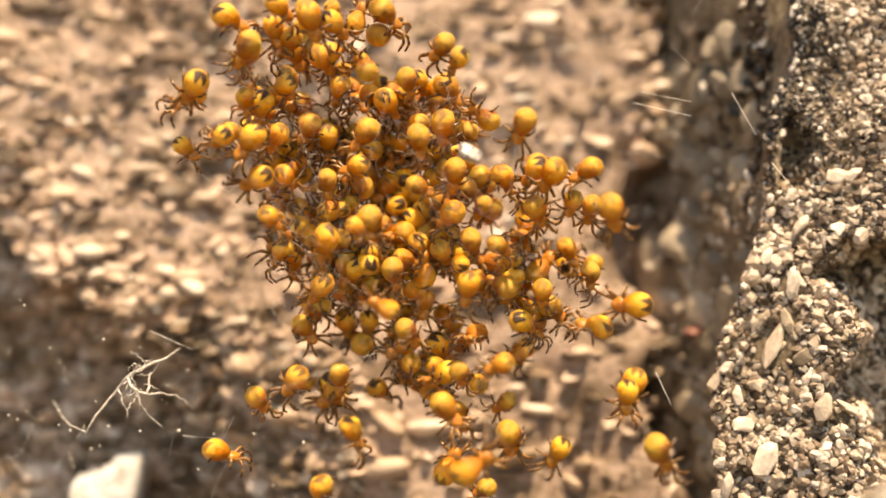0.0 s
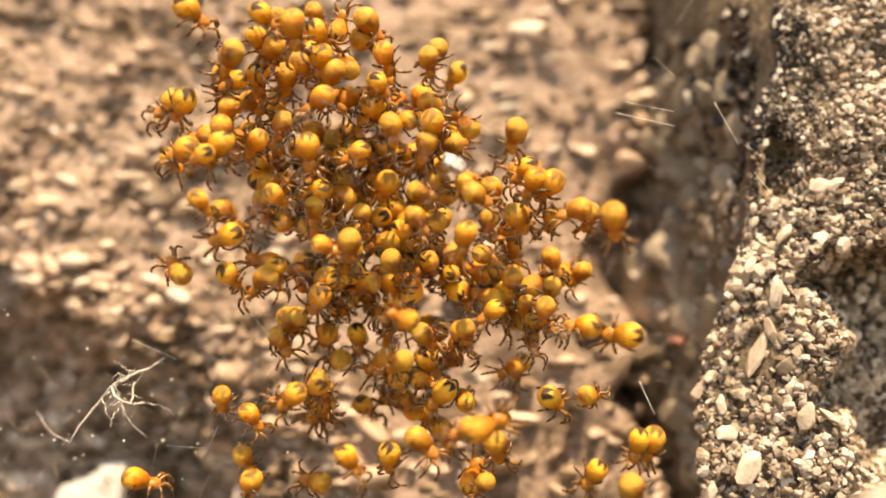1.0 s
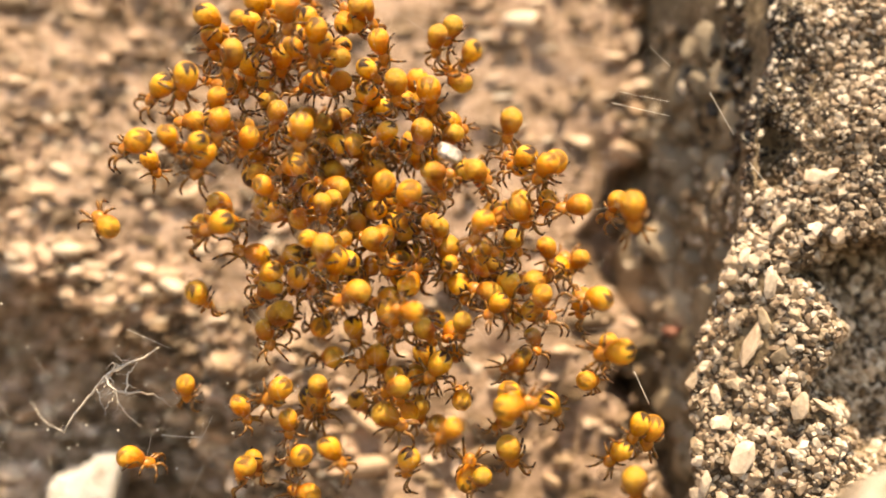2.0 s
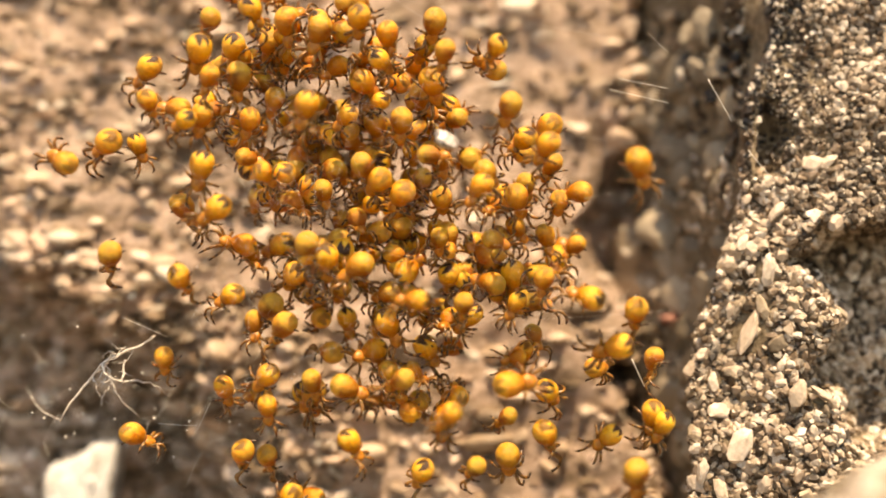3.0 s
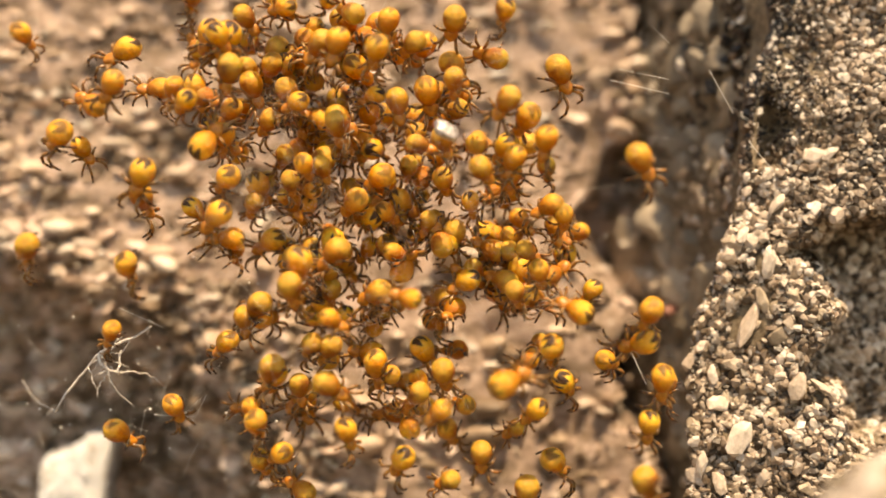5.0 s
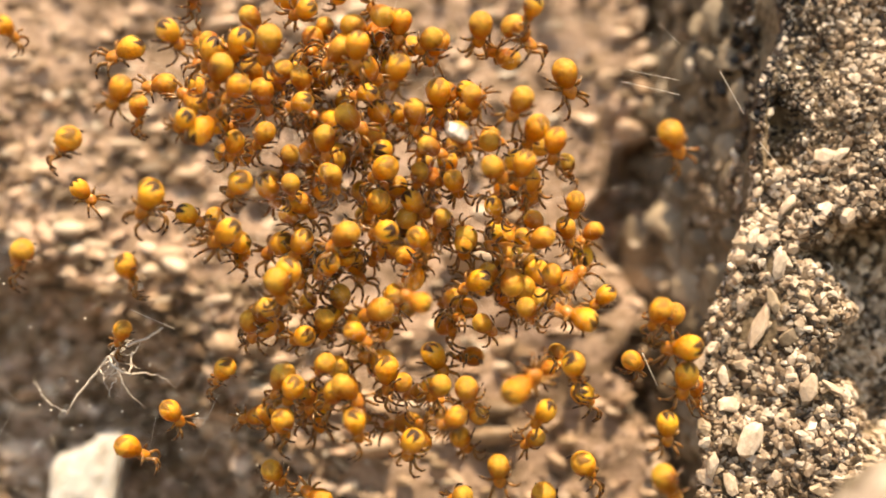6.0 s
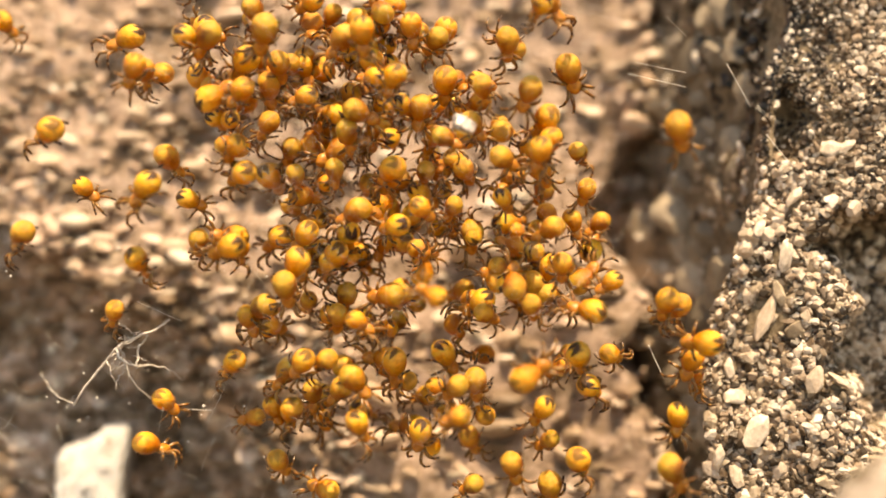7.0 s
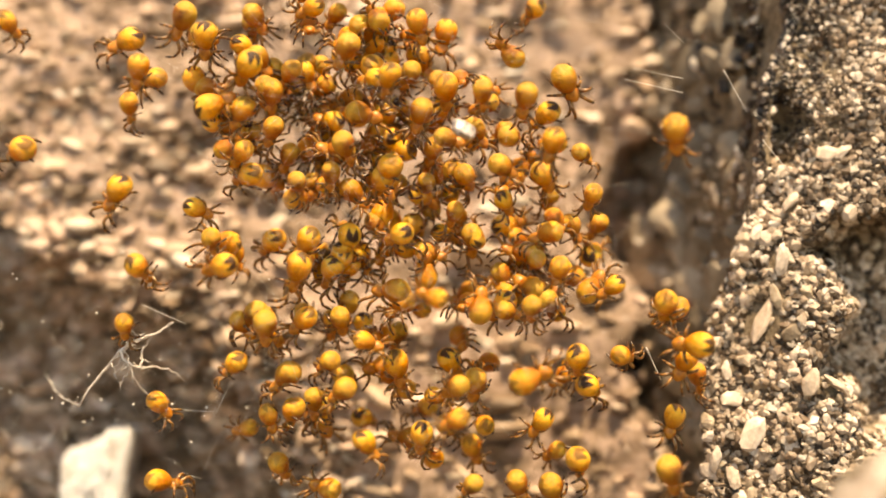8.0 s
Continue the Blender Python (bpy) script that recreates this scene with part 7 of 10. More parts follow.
    walk(spiderlings[99], [(0, at(0.02, 43.00, 54.15, -63, 33, -139)), (0.9, at(-0.41, 43.24, 53.22, -58, 38, -135)), (1, at(-0.33, 43.29, 53.20, -58, 39, -134)), (3.3, at(-2.97, 43.93, 54.33, -46, 61, -121)), (4, at(-2.98, 43.63, 54.25, -54, 61, -128)), (4.2, at(-3.20, 43.53, 54.13, -57, 60, -130)), (5.3, at(-3.36, 43.04, 54.18, -70, 49, -141)), (5.5, at(-3.17, 43.01, 54.09, -71, 47, -141)), (6.5, at(-3.08, 43.19, 54.15, -71, 38, -141)), (6.9, at(-3.09, 43.39, 54.01, -68, 36, -139)), (8, at(-3.47, 47.26, 61.34, -56, 38, -132))])
    walk(spiderlings[100], [(0, at(2.54, 44.75, 52.81, -115, 5, 169)), (1.8, at(3.23, 45.50, 52.34, -122, 11, 170)), (2, at(3.43, 45.50, 52.09, -123, 10, 170)), (2.2, at(3.01, 45.47, 51.71, -123, 9, 171)), (3.3, at(3.93, 45.02, 51.07, -121, -1, 174)), (3.5, at(4.22, 44.91, 50.40, -121, -3, 175)), (4, at(4.29, 44.67, 50.00, -120, -8, 177)), (5.3, at(4.21, 44.58, 49.86, -116, -9, 179)), (5.5, at(4.31, 44.65, 49.57, -115, -7, 180)), (6.5, at(4.50, 45.16, 49.66, -112, 3, 179)), (8, at(4.64, 45.46, 49.58, -113, 15, 173))])
    walk(spiderlings[101], [(0, at(7.69, 41.23, 52.87, -115, 7, 134)), (0.2, at(7.58, 41.32, 52.34, -114, 6, 136)), (0.5, at(7.25, 41.43, 52.24, -113, 4, 137)), (1, at(7.42, 41.50, 51.73, -110, 0, 139)), (3.3, at(7.71, 40.59, 51.55, -96, -10, 134)), (3.5, at(7.54, 40.54, 51.49, -96, -9, 133)), (4, at(7.96, 40.51, 51.23, -97, -5, 132)), (4.2, at(7.77, 40.54, 51.16, -98, -3, 131)), (5.5, at(8.36, 41.12, 51.04, -108, 10, 127)), (6.5, at(8.49, 41.49, 51.12, -111, 13, 127)), (8, at(8.44, 41.08, 51.19, -105, 3, 134))])
    walk(spiderlings[102], [(0, at(-6.90, 43.50, 62.70, -136, -54, -152)), (1.1, at(-7.42, 43.22, 60.87, -125, -67, -165)), (1.5, at(-7.54, 43.01, 60.98, -116, -68, -173)), (2, at(-7.45, 42.75, 60.94, -106, -65, 179)), (2.2, at(-7.40, 42.66, 61.05, -103, -63, 177)), (3.5, at(-7.39, 42.59, 61.00, -101, -48, 180)), (4, at(-7.06, 42.80, 60.66, -102, -43, -176)), (4.1, at(-6.97, 42.85, 60.48, -103, -42, -175)), (5.3, at(-7.47, 43.42, 60.40, -111, -41, -163)), (5.5, at(-7.38, 43.47, 60.23, -113, -42, -161)), (6, at(-7.50, 43.49, 59.88, -119, -46, -157)), (6.5, at(-7.39, 43.36, 60.03, -126, -50, -152)), (6.9, at(-7.81, 43.18, 59.50, -132, -54, -150)), (7, at(-7.60, 43.13, 59.05, -133, -55, -149)), (7.3, at(-7.72, 42.96, 58.73, -136, -57, -148)), (7.4, at(-8.00, 42.91, 58.43, -136, -58, -148)), (8, at(-7.88, 42.63, 58.47, -137, -62, -151))])
    walk(spiderlings[103], [(0, at(-2.94, 44.81, 64.54, -66, -40, 126)), (0.6, at(-3.69, 44.51, 65.96, -72, -35, 132)), (1, at(-3.61, 44.29, 67.14, -77, -31, 138)), (1.5, at(-3.88, 44.09, 67.75, -81, -26, 146)), (2, at(-3.89, 44.00, 67.73, -85, -22, 153)), (2.2, at(-3.80, 44.01, 67.70, -85, -21, 155)), (3.3, at(-3.79, 44.41, 67.89, -87, -22, 164)), (3.5, at(-3.77, 44.52, 67.79, -86, -23, 164)), (4, at(-4.08, 44.78, 67.64, -85, -28, 162)), (4.2, at(-4.36, 44.86, 67.57, -85, -31, 161)), (5.3, at(-3.50, 44.95, 66.76, -76, -42, 147)), (5.5, at(-3.43, 44.89, 66.64, -74, -44, 144)), (6.5, at(-3.39, 44.40, 66.90, -68, -44, 131)), (7, at(-3.49, 44.16, 66.87, -69, -42, 129)), (7.5, at(-3.44, 44.02, 66.88, -74, -38, 130)), (8, at(-3.38, 44.02, 66.75, -79, -34, 134))])
    walk(spiderlings[104], [(0, at(-0.96, 44.34, 64.28, -110, 30, -142)), (0.9, at(-1.71, 44.02, 64.04, -103, 32, -134)), (1, at(-1.40, 44.01, 65.05, -103, 32, -134)), (1.5, at(-1.40, 44.04, 65.73, -105, 29, -136)), (2, at(-1.03, 44.21, 66.35, -110, 25, -141)), (2.2, at(-0.54, 44.31, 66.97, -112, 22, -144)), (3.3, at(0.77, 44.86, 68.33, -124, 3, -161)), (3.5, at(0.86, 44.93, 68.32, -125, 0, -164)), (4, at(0.70, 45.00, 68.28, -127, -7, -171)), (4.2, at(0.69, 44.99, 67.93, -127, -9, -173)), (5.4, at(1.69, 44.51, 67.96, -129, -3, -174)), (6, at(1.92, 44.20, 67.69, -128, 10, -167)), (6.5, at(3.16, 44.04, 67.33, -124, 22, -158)), (8, at(0.12, 48.10, 65.88, -107, 35, -136))])
    walk(spiderlings[105], [(0, at(4.22, 44.01, 62.95, -130, -6, -153)), (0.4, at(4.65, 44.01, 62.79, -131, -16, -159)), (1, at(4.77, 44.17, 62.91, -129, -31, -169)), (1.4, at(5.12, 44.36, 63.12, -127, -39, -176)), (3.3, at(5.04, 44.99, 64.96, -131, -41, -178)), (3.5, at(5.29, 44.95, 65.37, -133, -37, -175)), (4, at(4.97, 44.76, 65.38, -138, -22, -166)), (5.5, at(3.97, 44.06, 63.80, -133, 15, -143)), (7, at(4.18, 44.31, 63.92, -134, 4, -146)), (8, at(-0.50, 48.12, 64.68, -135, -23, -160))])
    walk(spiderlings[106], [(0, at(-6.66, 46.98, 62.66, -55, -44, 93)), (0.9, at(-6.66, 46.98, 62.45, -56, -47, 93)), (3.4, at(-12.39, 43.61, 59.11, -109, -42, 139)), (3.5, at(-12.46, 43.55, 59.11, -109, -41, 140)), (4, at(-12.30, 43.29, 59.27, -110, -40, 140)), (5.3, at(-14.63, 43.02, 59.20, -90, -45, 120)), (5.5, at(-14.64, 43.07, 59.32, -85, -46, 116)), (6, at(-15.01, 43.26, 59.06, -72, -46, 105)), (6.5, at(-16.12, 43.53, 59.17, -62, -45, 98)), (6.7, at(-16.19, 43.63, 59.11, -59, -45, 95)), (8, at(-7.74, 48.49, 63.77, -57, -44, 95))])
    walk(spiderlings[107], [(0, at(0.28, 48.41, 60.72, -99, -44, 121)), (3.5, at(8.66, 42.61, 57.07, -96, -43, 108)), (4, at(8.85, 42.50, 57.00, -86, -43, 100)), (4.2, at(8.65, 42.50, 56.93, -82, -43, 98)), (5.5, at(8.63, 42.98, 56.93, -73, -42, 96)), (7.5, at(8.72, 43.42, 57.05, -106, -36, 130)), (8, at(8.71, 43.21, 57.06, -115, -31, 137))])
    walk(spiderlings[108], [(0, at(-0.10, 47.69, 60.36, -101, -8, 98)), (3.3, at(9.30, 45.00, 55.13, -73, -3, 98)), (3.5, at(9.16, 45.03, 55.18, -73, -3, 100)), (4, at(9.67, 45.18, 54.75, -73, -2, 104)), (4.2, at(9.55, 45.27, 54.45, -74, -2, 106)), (5.5, at(10.32, 45.91, 53.78, -86, 2, 113)), (6, at(10.60, 46.00, 53.75, -92, 3, 113)), (6.5, at(10.56, 45.94, 53.96, -97, 3, 111)), (7, at(10.30, 45.76, 53.99, -100, 1, 108)), (7.5, at(10.24, 45.49, 54.13, -100, -2, 103)), (8, at(10.39, 45.23, 54.11, -97, -5, 97))])
    walk(spiderlings[109], [(0, at(-0.96, 47.00, 60.14, -55, 46, -77)), (3.5, at(5.20, 44.38, 51.85, -55, 38, -78)), (4, at(5.31, 44.65, 51.68, -49, 38, -75)), (4.2, at(5.18, 44.75, 51.69, -47, 38, -74)), (5.5, at(5.58, 44.96, 50.54, -42, 42, -72)), (6, at(6.00, 44.80, 50.86, -45, 45, -74)), (7, at(5.48, 44.28, 50.82, -58, 48, -81)), (8, at(5.48, 44.00, 50.92, -70, 47, -86))])
    walk(spiderlings[110], [(0, at(-3.95, 47.29, 58.53, -152, -57, -152)), (3.3, at(-4.82, 43.25, 50.09, -125, -43, -179)), (4, at(-5.03, 43.48, 49.98, -125, -46, 178)), (4.2, at(-5.23, 43.50, 49.94, -125, -48, 178)), (7.8, at(-4.61, 48.43, 61.51, -153, -50, -154)), (8, at(-4.61, 48.43, 61.47, -151, -47, -154))])
    walk(spiderlings[111], [(0, at(-2.94, 47.70, 64.82, -88, 65, -177)), (3.7, at(-2.94, 47.70, 63.89, -80, 56, -156)), (5.5, at(-3.14, 44.64, 64.27, -86, 51, -158)), (7, at(-3.03, 44.69, 64.19, -82, 65, -162)), (7.5, at(-3.04, 44.93, 64.37, -83, 71, -165)), (8, at(-3.02, 45.20, 64.36, -85, 75, -171))])
    walk(spiderlings[112], [(0, at(0.11, 47.97, 60.04, -115, -30, 124)), (1.9, at(0.11, 47.97, 59.56, -97, -43, 114)), (5.3, at(5.38, 43.50, 55.07, -98, -43, 102)), (5.5, at(5.47, 43.51, 54.90, -101, -42, 104)), (7.5, at(5.52, 44.38, 54.88, -109, -34, 117)), (8, at(5.58, 44.49, 54.84, -106, -35, 118))])
    walk(spiderlings[113], [(0, at(-6.90, 47.76, 63.73, 52, 41, -31)), (3.7, at(-6.90, 47.76, 62.79, 68, 35, -6)), (5.4, at(-8.24, 43.29, 63.34, 69, 30, -17)), (5.5, at(-7.90, 43.34, 63.46, 69, 30, -18)), (5.7, at(-8.16, 43.44, 63.37, 68, 31, -20)), (6, at(-8.48, 43.61, 63.64, 65, 33, -24)), (6.5, at(-8.53, 43.85, 63.72, 60, 38, -30)), (7, at(-8.48, 43.98, 64.58, 55, 42, -35)), (7.5, at(-8.56, 43.98, 64.61, 50, 45, -38)), (8, at(-8.61, 43.83, 64.44, 48, 48, -38))])
    walk(spiderlings[114], [(0, at(-0.08, 48.31, 66.23, -118, 22, 179)), (2.9, at(-0.08, 48.31, 65.50, -79, 52, -135)), (5.3, at(5.69, 45.22, 66.16, -98, 30, -160)), (5.5, at(5.52, 45.31, 65.99, -100, 28, -163)), (6, at(5.29, 45.47, 66.04, -104, 24, -169)), (6.5, at(4.94, 45.49, 65.79, -107, 23, -174)), (7, at(5.16, 45.37, 65.92, -110, 24, -177)), (7.5, at(5.18, 45.13, 65.83, -112, 29, -178)), (8, at(4.99, 44.86, 65.68, -112, 36, -175))])
    walk(spiderlings[115], [(0, at(-0.35, 47.89, 64.12, -125, 22, 172)), (3.4, at(-0.35, 47.89, 63.28, -113, -1, 155)), (5.4, at(2.47, 45.50, 60.80, -114, -7, 145)), (6, at(2.54, 45.40, 60.84, -119, -1, 150)), (6.5, at(2.60, 45.18, 61.01, -123, 8, 156)), (7, at(2.59, 44.91, 60.90, -125, 17, 163)), (7.5, at(2.59, 44.67, 61.03, -125, 25, 170)), (8, at(2.63, 44.52, 60.95, -124, 29, 176))])
    walk(spiderlings[116], [(0, at(-0.42, 48.30, 62.90, -114, -13, -177)), (1.3, at(-0.42, 48.30, 62.56, -98, -33, 161)), (5.3, at(9.60, 45.82, 56.65, -115, -7, -170)), (5.5, at(9.67, 45.73, 56.62, -116, -5, -168)), (7.5, at(9.53, 45.01, 56.76, -118, -18, -177)), (8, at(9.58, 45.12, 56.72, -114, -28, 174))])
    walk(spiderlings[117], [(0, at(-3.97, 47.65, 60.33, -41, -50, 80)), (3, at(-3.97, 47.65, 59.59, -96, -53, 133)), (5.3, at(-4.05, 44.35, 55.02, -76, -55, 105)), (5.5, at(-4.02, 44.25, 54.86, -70, -55, 98)), (6, at(-3.91, 44.06, 54.84, -55, -54, 84)), (6.5, at(-3.98, 44.00, 54.89, -43, -51, 75)), (7, at(-4.11, 44.09, 54.70, -37, -49, 71)), (8, at(-4.10, 44.57, 54.64, -37, -50, 74))])
    walk(spiderlings[118], [(0, at(-7.37, 47.68, 65.59, -86, -46, 156)), (4.4, at(-7.37, 47.68, 64.50, -74, -47, 123)), (5.8, at(-7.08, 43.02, 64.96, -66, -52, 122)), (6, at(-7.04, 43.06, 65.19, -68, -52, 126)), (7, at(-7.20, 43.52, 64.86, -85, -47, 148)), (7.5, at(-7.30, 43.78, 64.79, -92, -41, 158)), (8, at(-7.39, 43.95, 64.36, -96, -34, 165))])
    walk(spiderlings[119], [(0, at(-6.05, 48.34, 63.39, -72, 68, -130)), (3.7, at(-6.05, 48.34, 62.47, -106, 48, -153)), (5.4, at(-9.22, 44.17, 60.47, -76, 55, -128)), (5.5, at(-9.26, 44.21, 60.52, -74, 56, -126)), (5.9, at(-9.08, 44.41, 60.92, -67, 58, -121)), (6, at(-9.20, 44.47, 60.52, -65, 58, -120)), (6.5, at(-9.20, 44.73, 61.21, -59, 61, -117)), (7, at(-9.52, 44.93, 60.80, -58, 64, -118)), (7.3, at(-9.53, 44.99, 61.02, -60, 66, -121)), (7.5, at(-9.36, 45.00, 60.76, -64, 67, -125)), (8, at(-9.40, 44.92, 60.61, -77, 67, -138))])
    walk(spiderlings[120], [(0, at(-3.26, 46.70, 60.53, -63, -48, 99)), (3.1, at(-3.26, 46.70, 59.75, -61, -55, 105)), (5.9, at(-3.43, 43.87, 53.85, -76, -40, 114)), (6.2, at(-3.78, 43.96, 53.77, -72, -41, 111)), (6.5, at(-3.56, 44.00, 53.81, -69, -42, 108)), (7, at(-3.54, 43.95, 53.63, -61, -44, 102)), (8, at(-3.45, 43.50, 53.72, -47, -49, 91))])
    walk(spiderlings[121], [(0, at(-1.61, 46.76, 66.36, 3, -62, 57)), (4.6, at(-1.61, 46.76, 65.20, -33, -53, 97)), (6.3, at(-2.46, 44.88, 65.21, -3, -61, 69)), (6.5, at(-2.42, 44.80, 65.44, 0, -61, 66)), (7, at(-2.34, 44.55, 65.46, 3, -62, 61)), (7.5, at(-2.41, 44.28, 65.65, 1, -63, 61)), (8, at(-2.36, 44.08, 65.58, -6, -63, 66))])
    walk(spiderlings[122], [(0, at(-3.23, 48.17, 61.02, -114, 2, -173)), (4, at(-3.23, 48.17, 60.00, -109, -2, -157)), (6.2, at(-4.16, 46.19, 56.23, -117, -2, -163)), (6.5, at(-4.15, 46.03, 56.32, -117, 1, -164)), (7, at(-3.84, 45.81, 56.26, -116, 6, -165)), (8, at(-3.79, 45.74, 56.26, -114, 16, -167))])
    walk(spiderlings[123], [(0, at(-5.75, 48.45, 68.41, -112, -9, -163)), (4.6, at(-5.75, 48.45, 67.24, -113, -34, 177)), (6.3, at(-6.12, 43.05, 66.99, -118, -14, -176)), (6.5, at(-6.21, 43.01, 67.05, -118, -12, -174)), (7.2, at(-6.36, 43.07, 66.98, -117, -10, -169)), (8, at(-6.81, 47.97, 66.30, -117, -16, -165))])
    walk(spiderlings[124], [(0, at(-1.68, 47.20, 60.65, -51, -78, 123)), (3.5, at(-1.68, 47.20, 59.78, -43, -66, 103)), (5.5, at(-1.49, 44.03, 56.99, -95, -67, 156)), (6, at(-1.85, 44.01, 56.91, -96, -71, 158)), (6.5, at(-1.86, 44.14, 56.92, -89, -76, 154)), (7, at(-1.72, 44.38, 57.18, -68, -81, 135)), (7.5, at(-1.45, 44.65, 57.40, -27, -82, 96)), (8, at(-1.57, 44.88, 57.42, -3, -79, 75))])
    walk(spiderlings[125], [(0, at(-1.95, 47.82, 61.78, -113, -76, 164)), (4.5, at(-1.95, 47.82, 60.67, -154, -29, -151)), (6.2, at(-1.61, 43.44, 59.87, -141, -71, -167)), (6.5, at(-1.62, 43.60, 60.04, -133, -74, -174)), (6.8, at(-1.48, 43.75, 59.82, -125, -75, 178)), (6.9, at(-1.37, 43.80, 59.66, -123, -75, 176)), (7, at(-1.45, 43.84, 59.83, -121, -75, 174)), (7.5, at(-1.25, 43.98, 59.73, -118, -72, 171)), (8, at(-1.31, 43.98, 59.63, -122, -66, 176))])
    walk(spiderlings[126], [(0, at(-5.19, 48.35, 62.53, -40, 34, -84)), (4.7, at(-5.19, 48.35, 61.35, -76, 36, -120)), (6.2, at(-5.65, 46.58, 60.42, -58, 37, -109)), (6.5, at(-5.69, 46.67, 60.50, -52, 37, -104)), (6.9, at(-5.76, 46.70, 60.45, -45, 36, -97)), (8, at(-4.91, 46.87, 61.68, -33, 32, -84))])
    walk(spiderlings[127], [(0, at(0.13, 46.91, 66.59, -65, 43, -123)), (4.1, at(0.13, 46.91, 65.55, -75, 29, -142)), (6.2, at(3.41, 43.98, 67.60, -53, 37, -119)), (6.5, at(3.57, 43.90, 67.70, -54, 37, -119)), (6.9, at(4.15, 43.74, 68.26, -58, 38, -121)), (8, at(-0.72, 48.22, 66.95, -78, 36, -136))])
    walk(spiderlings[128], [(0, at(-1.56, 48.33, 62.30, 71, 14, 24)), (3.7, at(-1.56, 48.33, 61.38, 72, -13, 20)), (6.2, at(3.27, 44.13, 57.90, 69, 6, 27)), (6.5, at(3.29, 43.97, 58.02, 70, 10, 27)), (6.9, at(3.10, 43.76, 57.72, 71, 14, 26)), (7.8, at(1.69, 43.50, 56.70, 71, 17, 23)), (8, at(1.69, 43.50, 56.76, 70, 17, 22))])
    walk(spiderlings[129], [(0, at(-1.62, 48.08, 62.33, -97, 52, -156)), (4.4, at(-1.62, 48.08, 61.24, -125, 49, 171)), (6.1, at(-0.35, 43.21, 59.65, -121, 43, -178)), (6.5, at(-0.26, 43.06, 59.82, -116, 47, -171)), (8, at(-2.43, 48.47, 62.81, -81, 64, -137))])
    walk(spiderlings[130], [(0, at(-1.55, 48.42, 60.98, -94, 16, 168)), (1.7, at(-1.55, 48.42, 60.55, -96, 10, 161)), (5.5, at(2.63, 43.59, 51.04, -104, 0, 176)), (6.5, at(2.63, 43.56, 51.03, -101, 12, 177)), (7.5, at(3.19, 44.01, 50.39, -99, 17, 171)), (8, at(3.20, 44.27, 50.02, -98, 16, 167))])
    walk(spiderlings[131], [(0, at(-0.83, 47.97, 61.52, -112, 0, 171)), (2.6, at(-0.83, 47.97, 60.88, -120, -16, 176)), (5.5, at(1.30, 44.04, 53.94, -120, 7, 169)), (7.5, at(1.57, 44.93, 53.83, -110, -8, 165)), (8, at(1.57, 45.00, 53.85, -108, -13, 166))])
    walk(spiderlings[132], [(0, at(-4.53, 47.56, 62.28, -115, -35, -176)), (4.8, at(-4.53, 47.56, 61.08, -110, -16, 178)), (6.3, at(-5.08, 45.82, 59.30, -108, -32, -177)), (7, at(-5.09, 46.00, 59.49, -109, -35, -176)), (8, at(-5.07, 45.77, 59.39, -111, -32, -176))])
    walk(spiderlings[133], [(0, at(-6.70, 48.07, 62.20, -108, -40, 133)), (4.9, at(-6.70, 48.07, 60.98, -112, -36, 158)), (6.7, at(-9.41, 45.42, 59.55, -109, -34, 145)), (7, at(-9.17, 45.31, 59.22, -111, -33, 145)), (7.5, at(-9.05, 45.06, 59.26, -116, -29, 144)), (8, at(-8.70, 44.79, 59.40, -120, -27, 145))])
    walk(spiderlings[134], [(0, at(-4.68, 48.42, 54.28, -96, 27, -159)), (2, at(-4.64, 48.42, 53.67, -83, 36, -158)), (3.5, at(-4.84, 48.42, 53.22, -78, 23, -159)), (5.5, at(-4.65, 48.42, 52.61, -88, 12, -160)), (8, at(-4.88, 48.42, 51.85, -93, 30, -158))])
    walk(spiderlings[135], [(0, at(5.10, 47.60, 60.01, -77, 30, -135)), (2, at(5.13, 47.60, 60.01, -77, 21, -144)), (3.5, at(5.24, 47.60, 60.01, -83, 15, -149)), (5.5, at(5.62, 47.60, 60.01, -87, 23, -142)), (8, at(5.62, 47.60, 60.00, -76, 30, -134))])
    walk(spiderlings[136], [(0, at(-0.44, 48.68, 62.07, -71, -17, 164)), (2, at(-0.56, 48.68, 62.43, -65, -24, 160)), (3.5, at(-0.32, 48.68, 62.37, -67, -30, 157)), (5.5, at(-0.20, 48.68, 62.67, -76, -26, 159)), (8, at(-0.12, 48.68, 62.66, -68, -22, 161))])
    walk(spiderlings[137], [(0, at(-3.45, 46.53, 59.16, -90, -36, 125)), (2, at(-3.74, 46.53, 58.92, -51, -43, 81)), (3.5, at(-3.69, 46.53, 58.74, -46, -40, 59)), (5.5, at(-4.08, 46.53, 58.50, -87, -43, 99)), (8, at(-4.15, 46.53, 58.20, -82, -37, 124))])
    walk(spiderlings[138], [(0, at(-2.55, 47.11, 65.64, -72, -26, 171)), (2, at(-2.47, 47.11, 65.83, -88, -22, 172)), (3.5, at(-2.44, 47.11, 66.39, -90, -10, 174)), (5.5, at(-2.71, 47.11, 66.57, -78, -11, 173)), (8, at(-2.52, 47.11, 67.28, -73, -27, 171))])
    walk(spiderlings[139], [(0, at(-1.88, 48.06, 64.45, -99, 4, -169)), (2, at(-1.73, 48.06, 64.66, -101, 14, -169)), (3.5, at(-1.94, 48.06, 64.58, -95, 17, -169)), (5.5, at(-2.07, 48.06, 64.72, -89, 7, -169)), (8, at(-2.09, 48.06, 64.60, -100, 9, -169))])
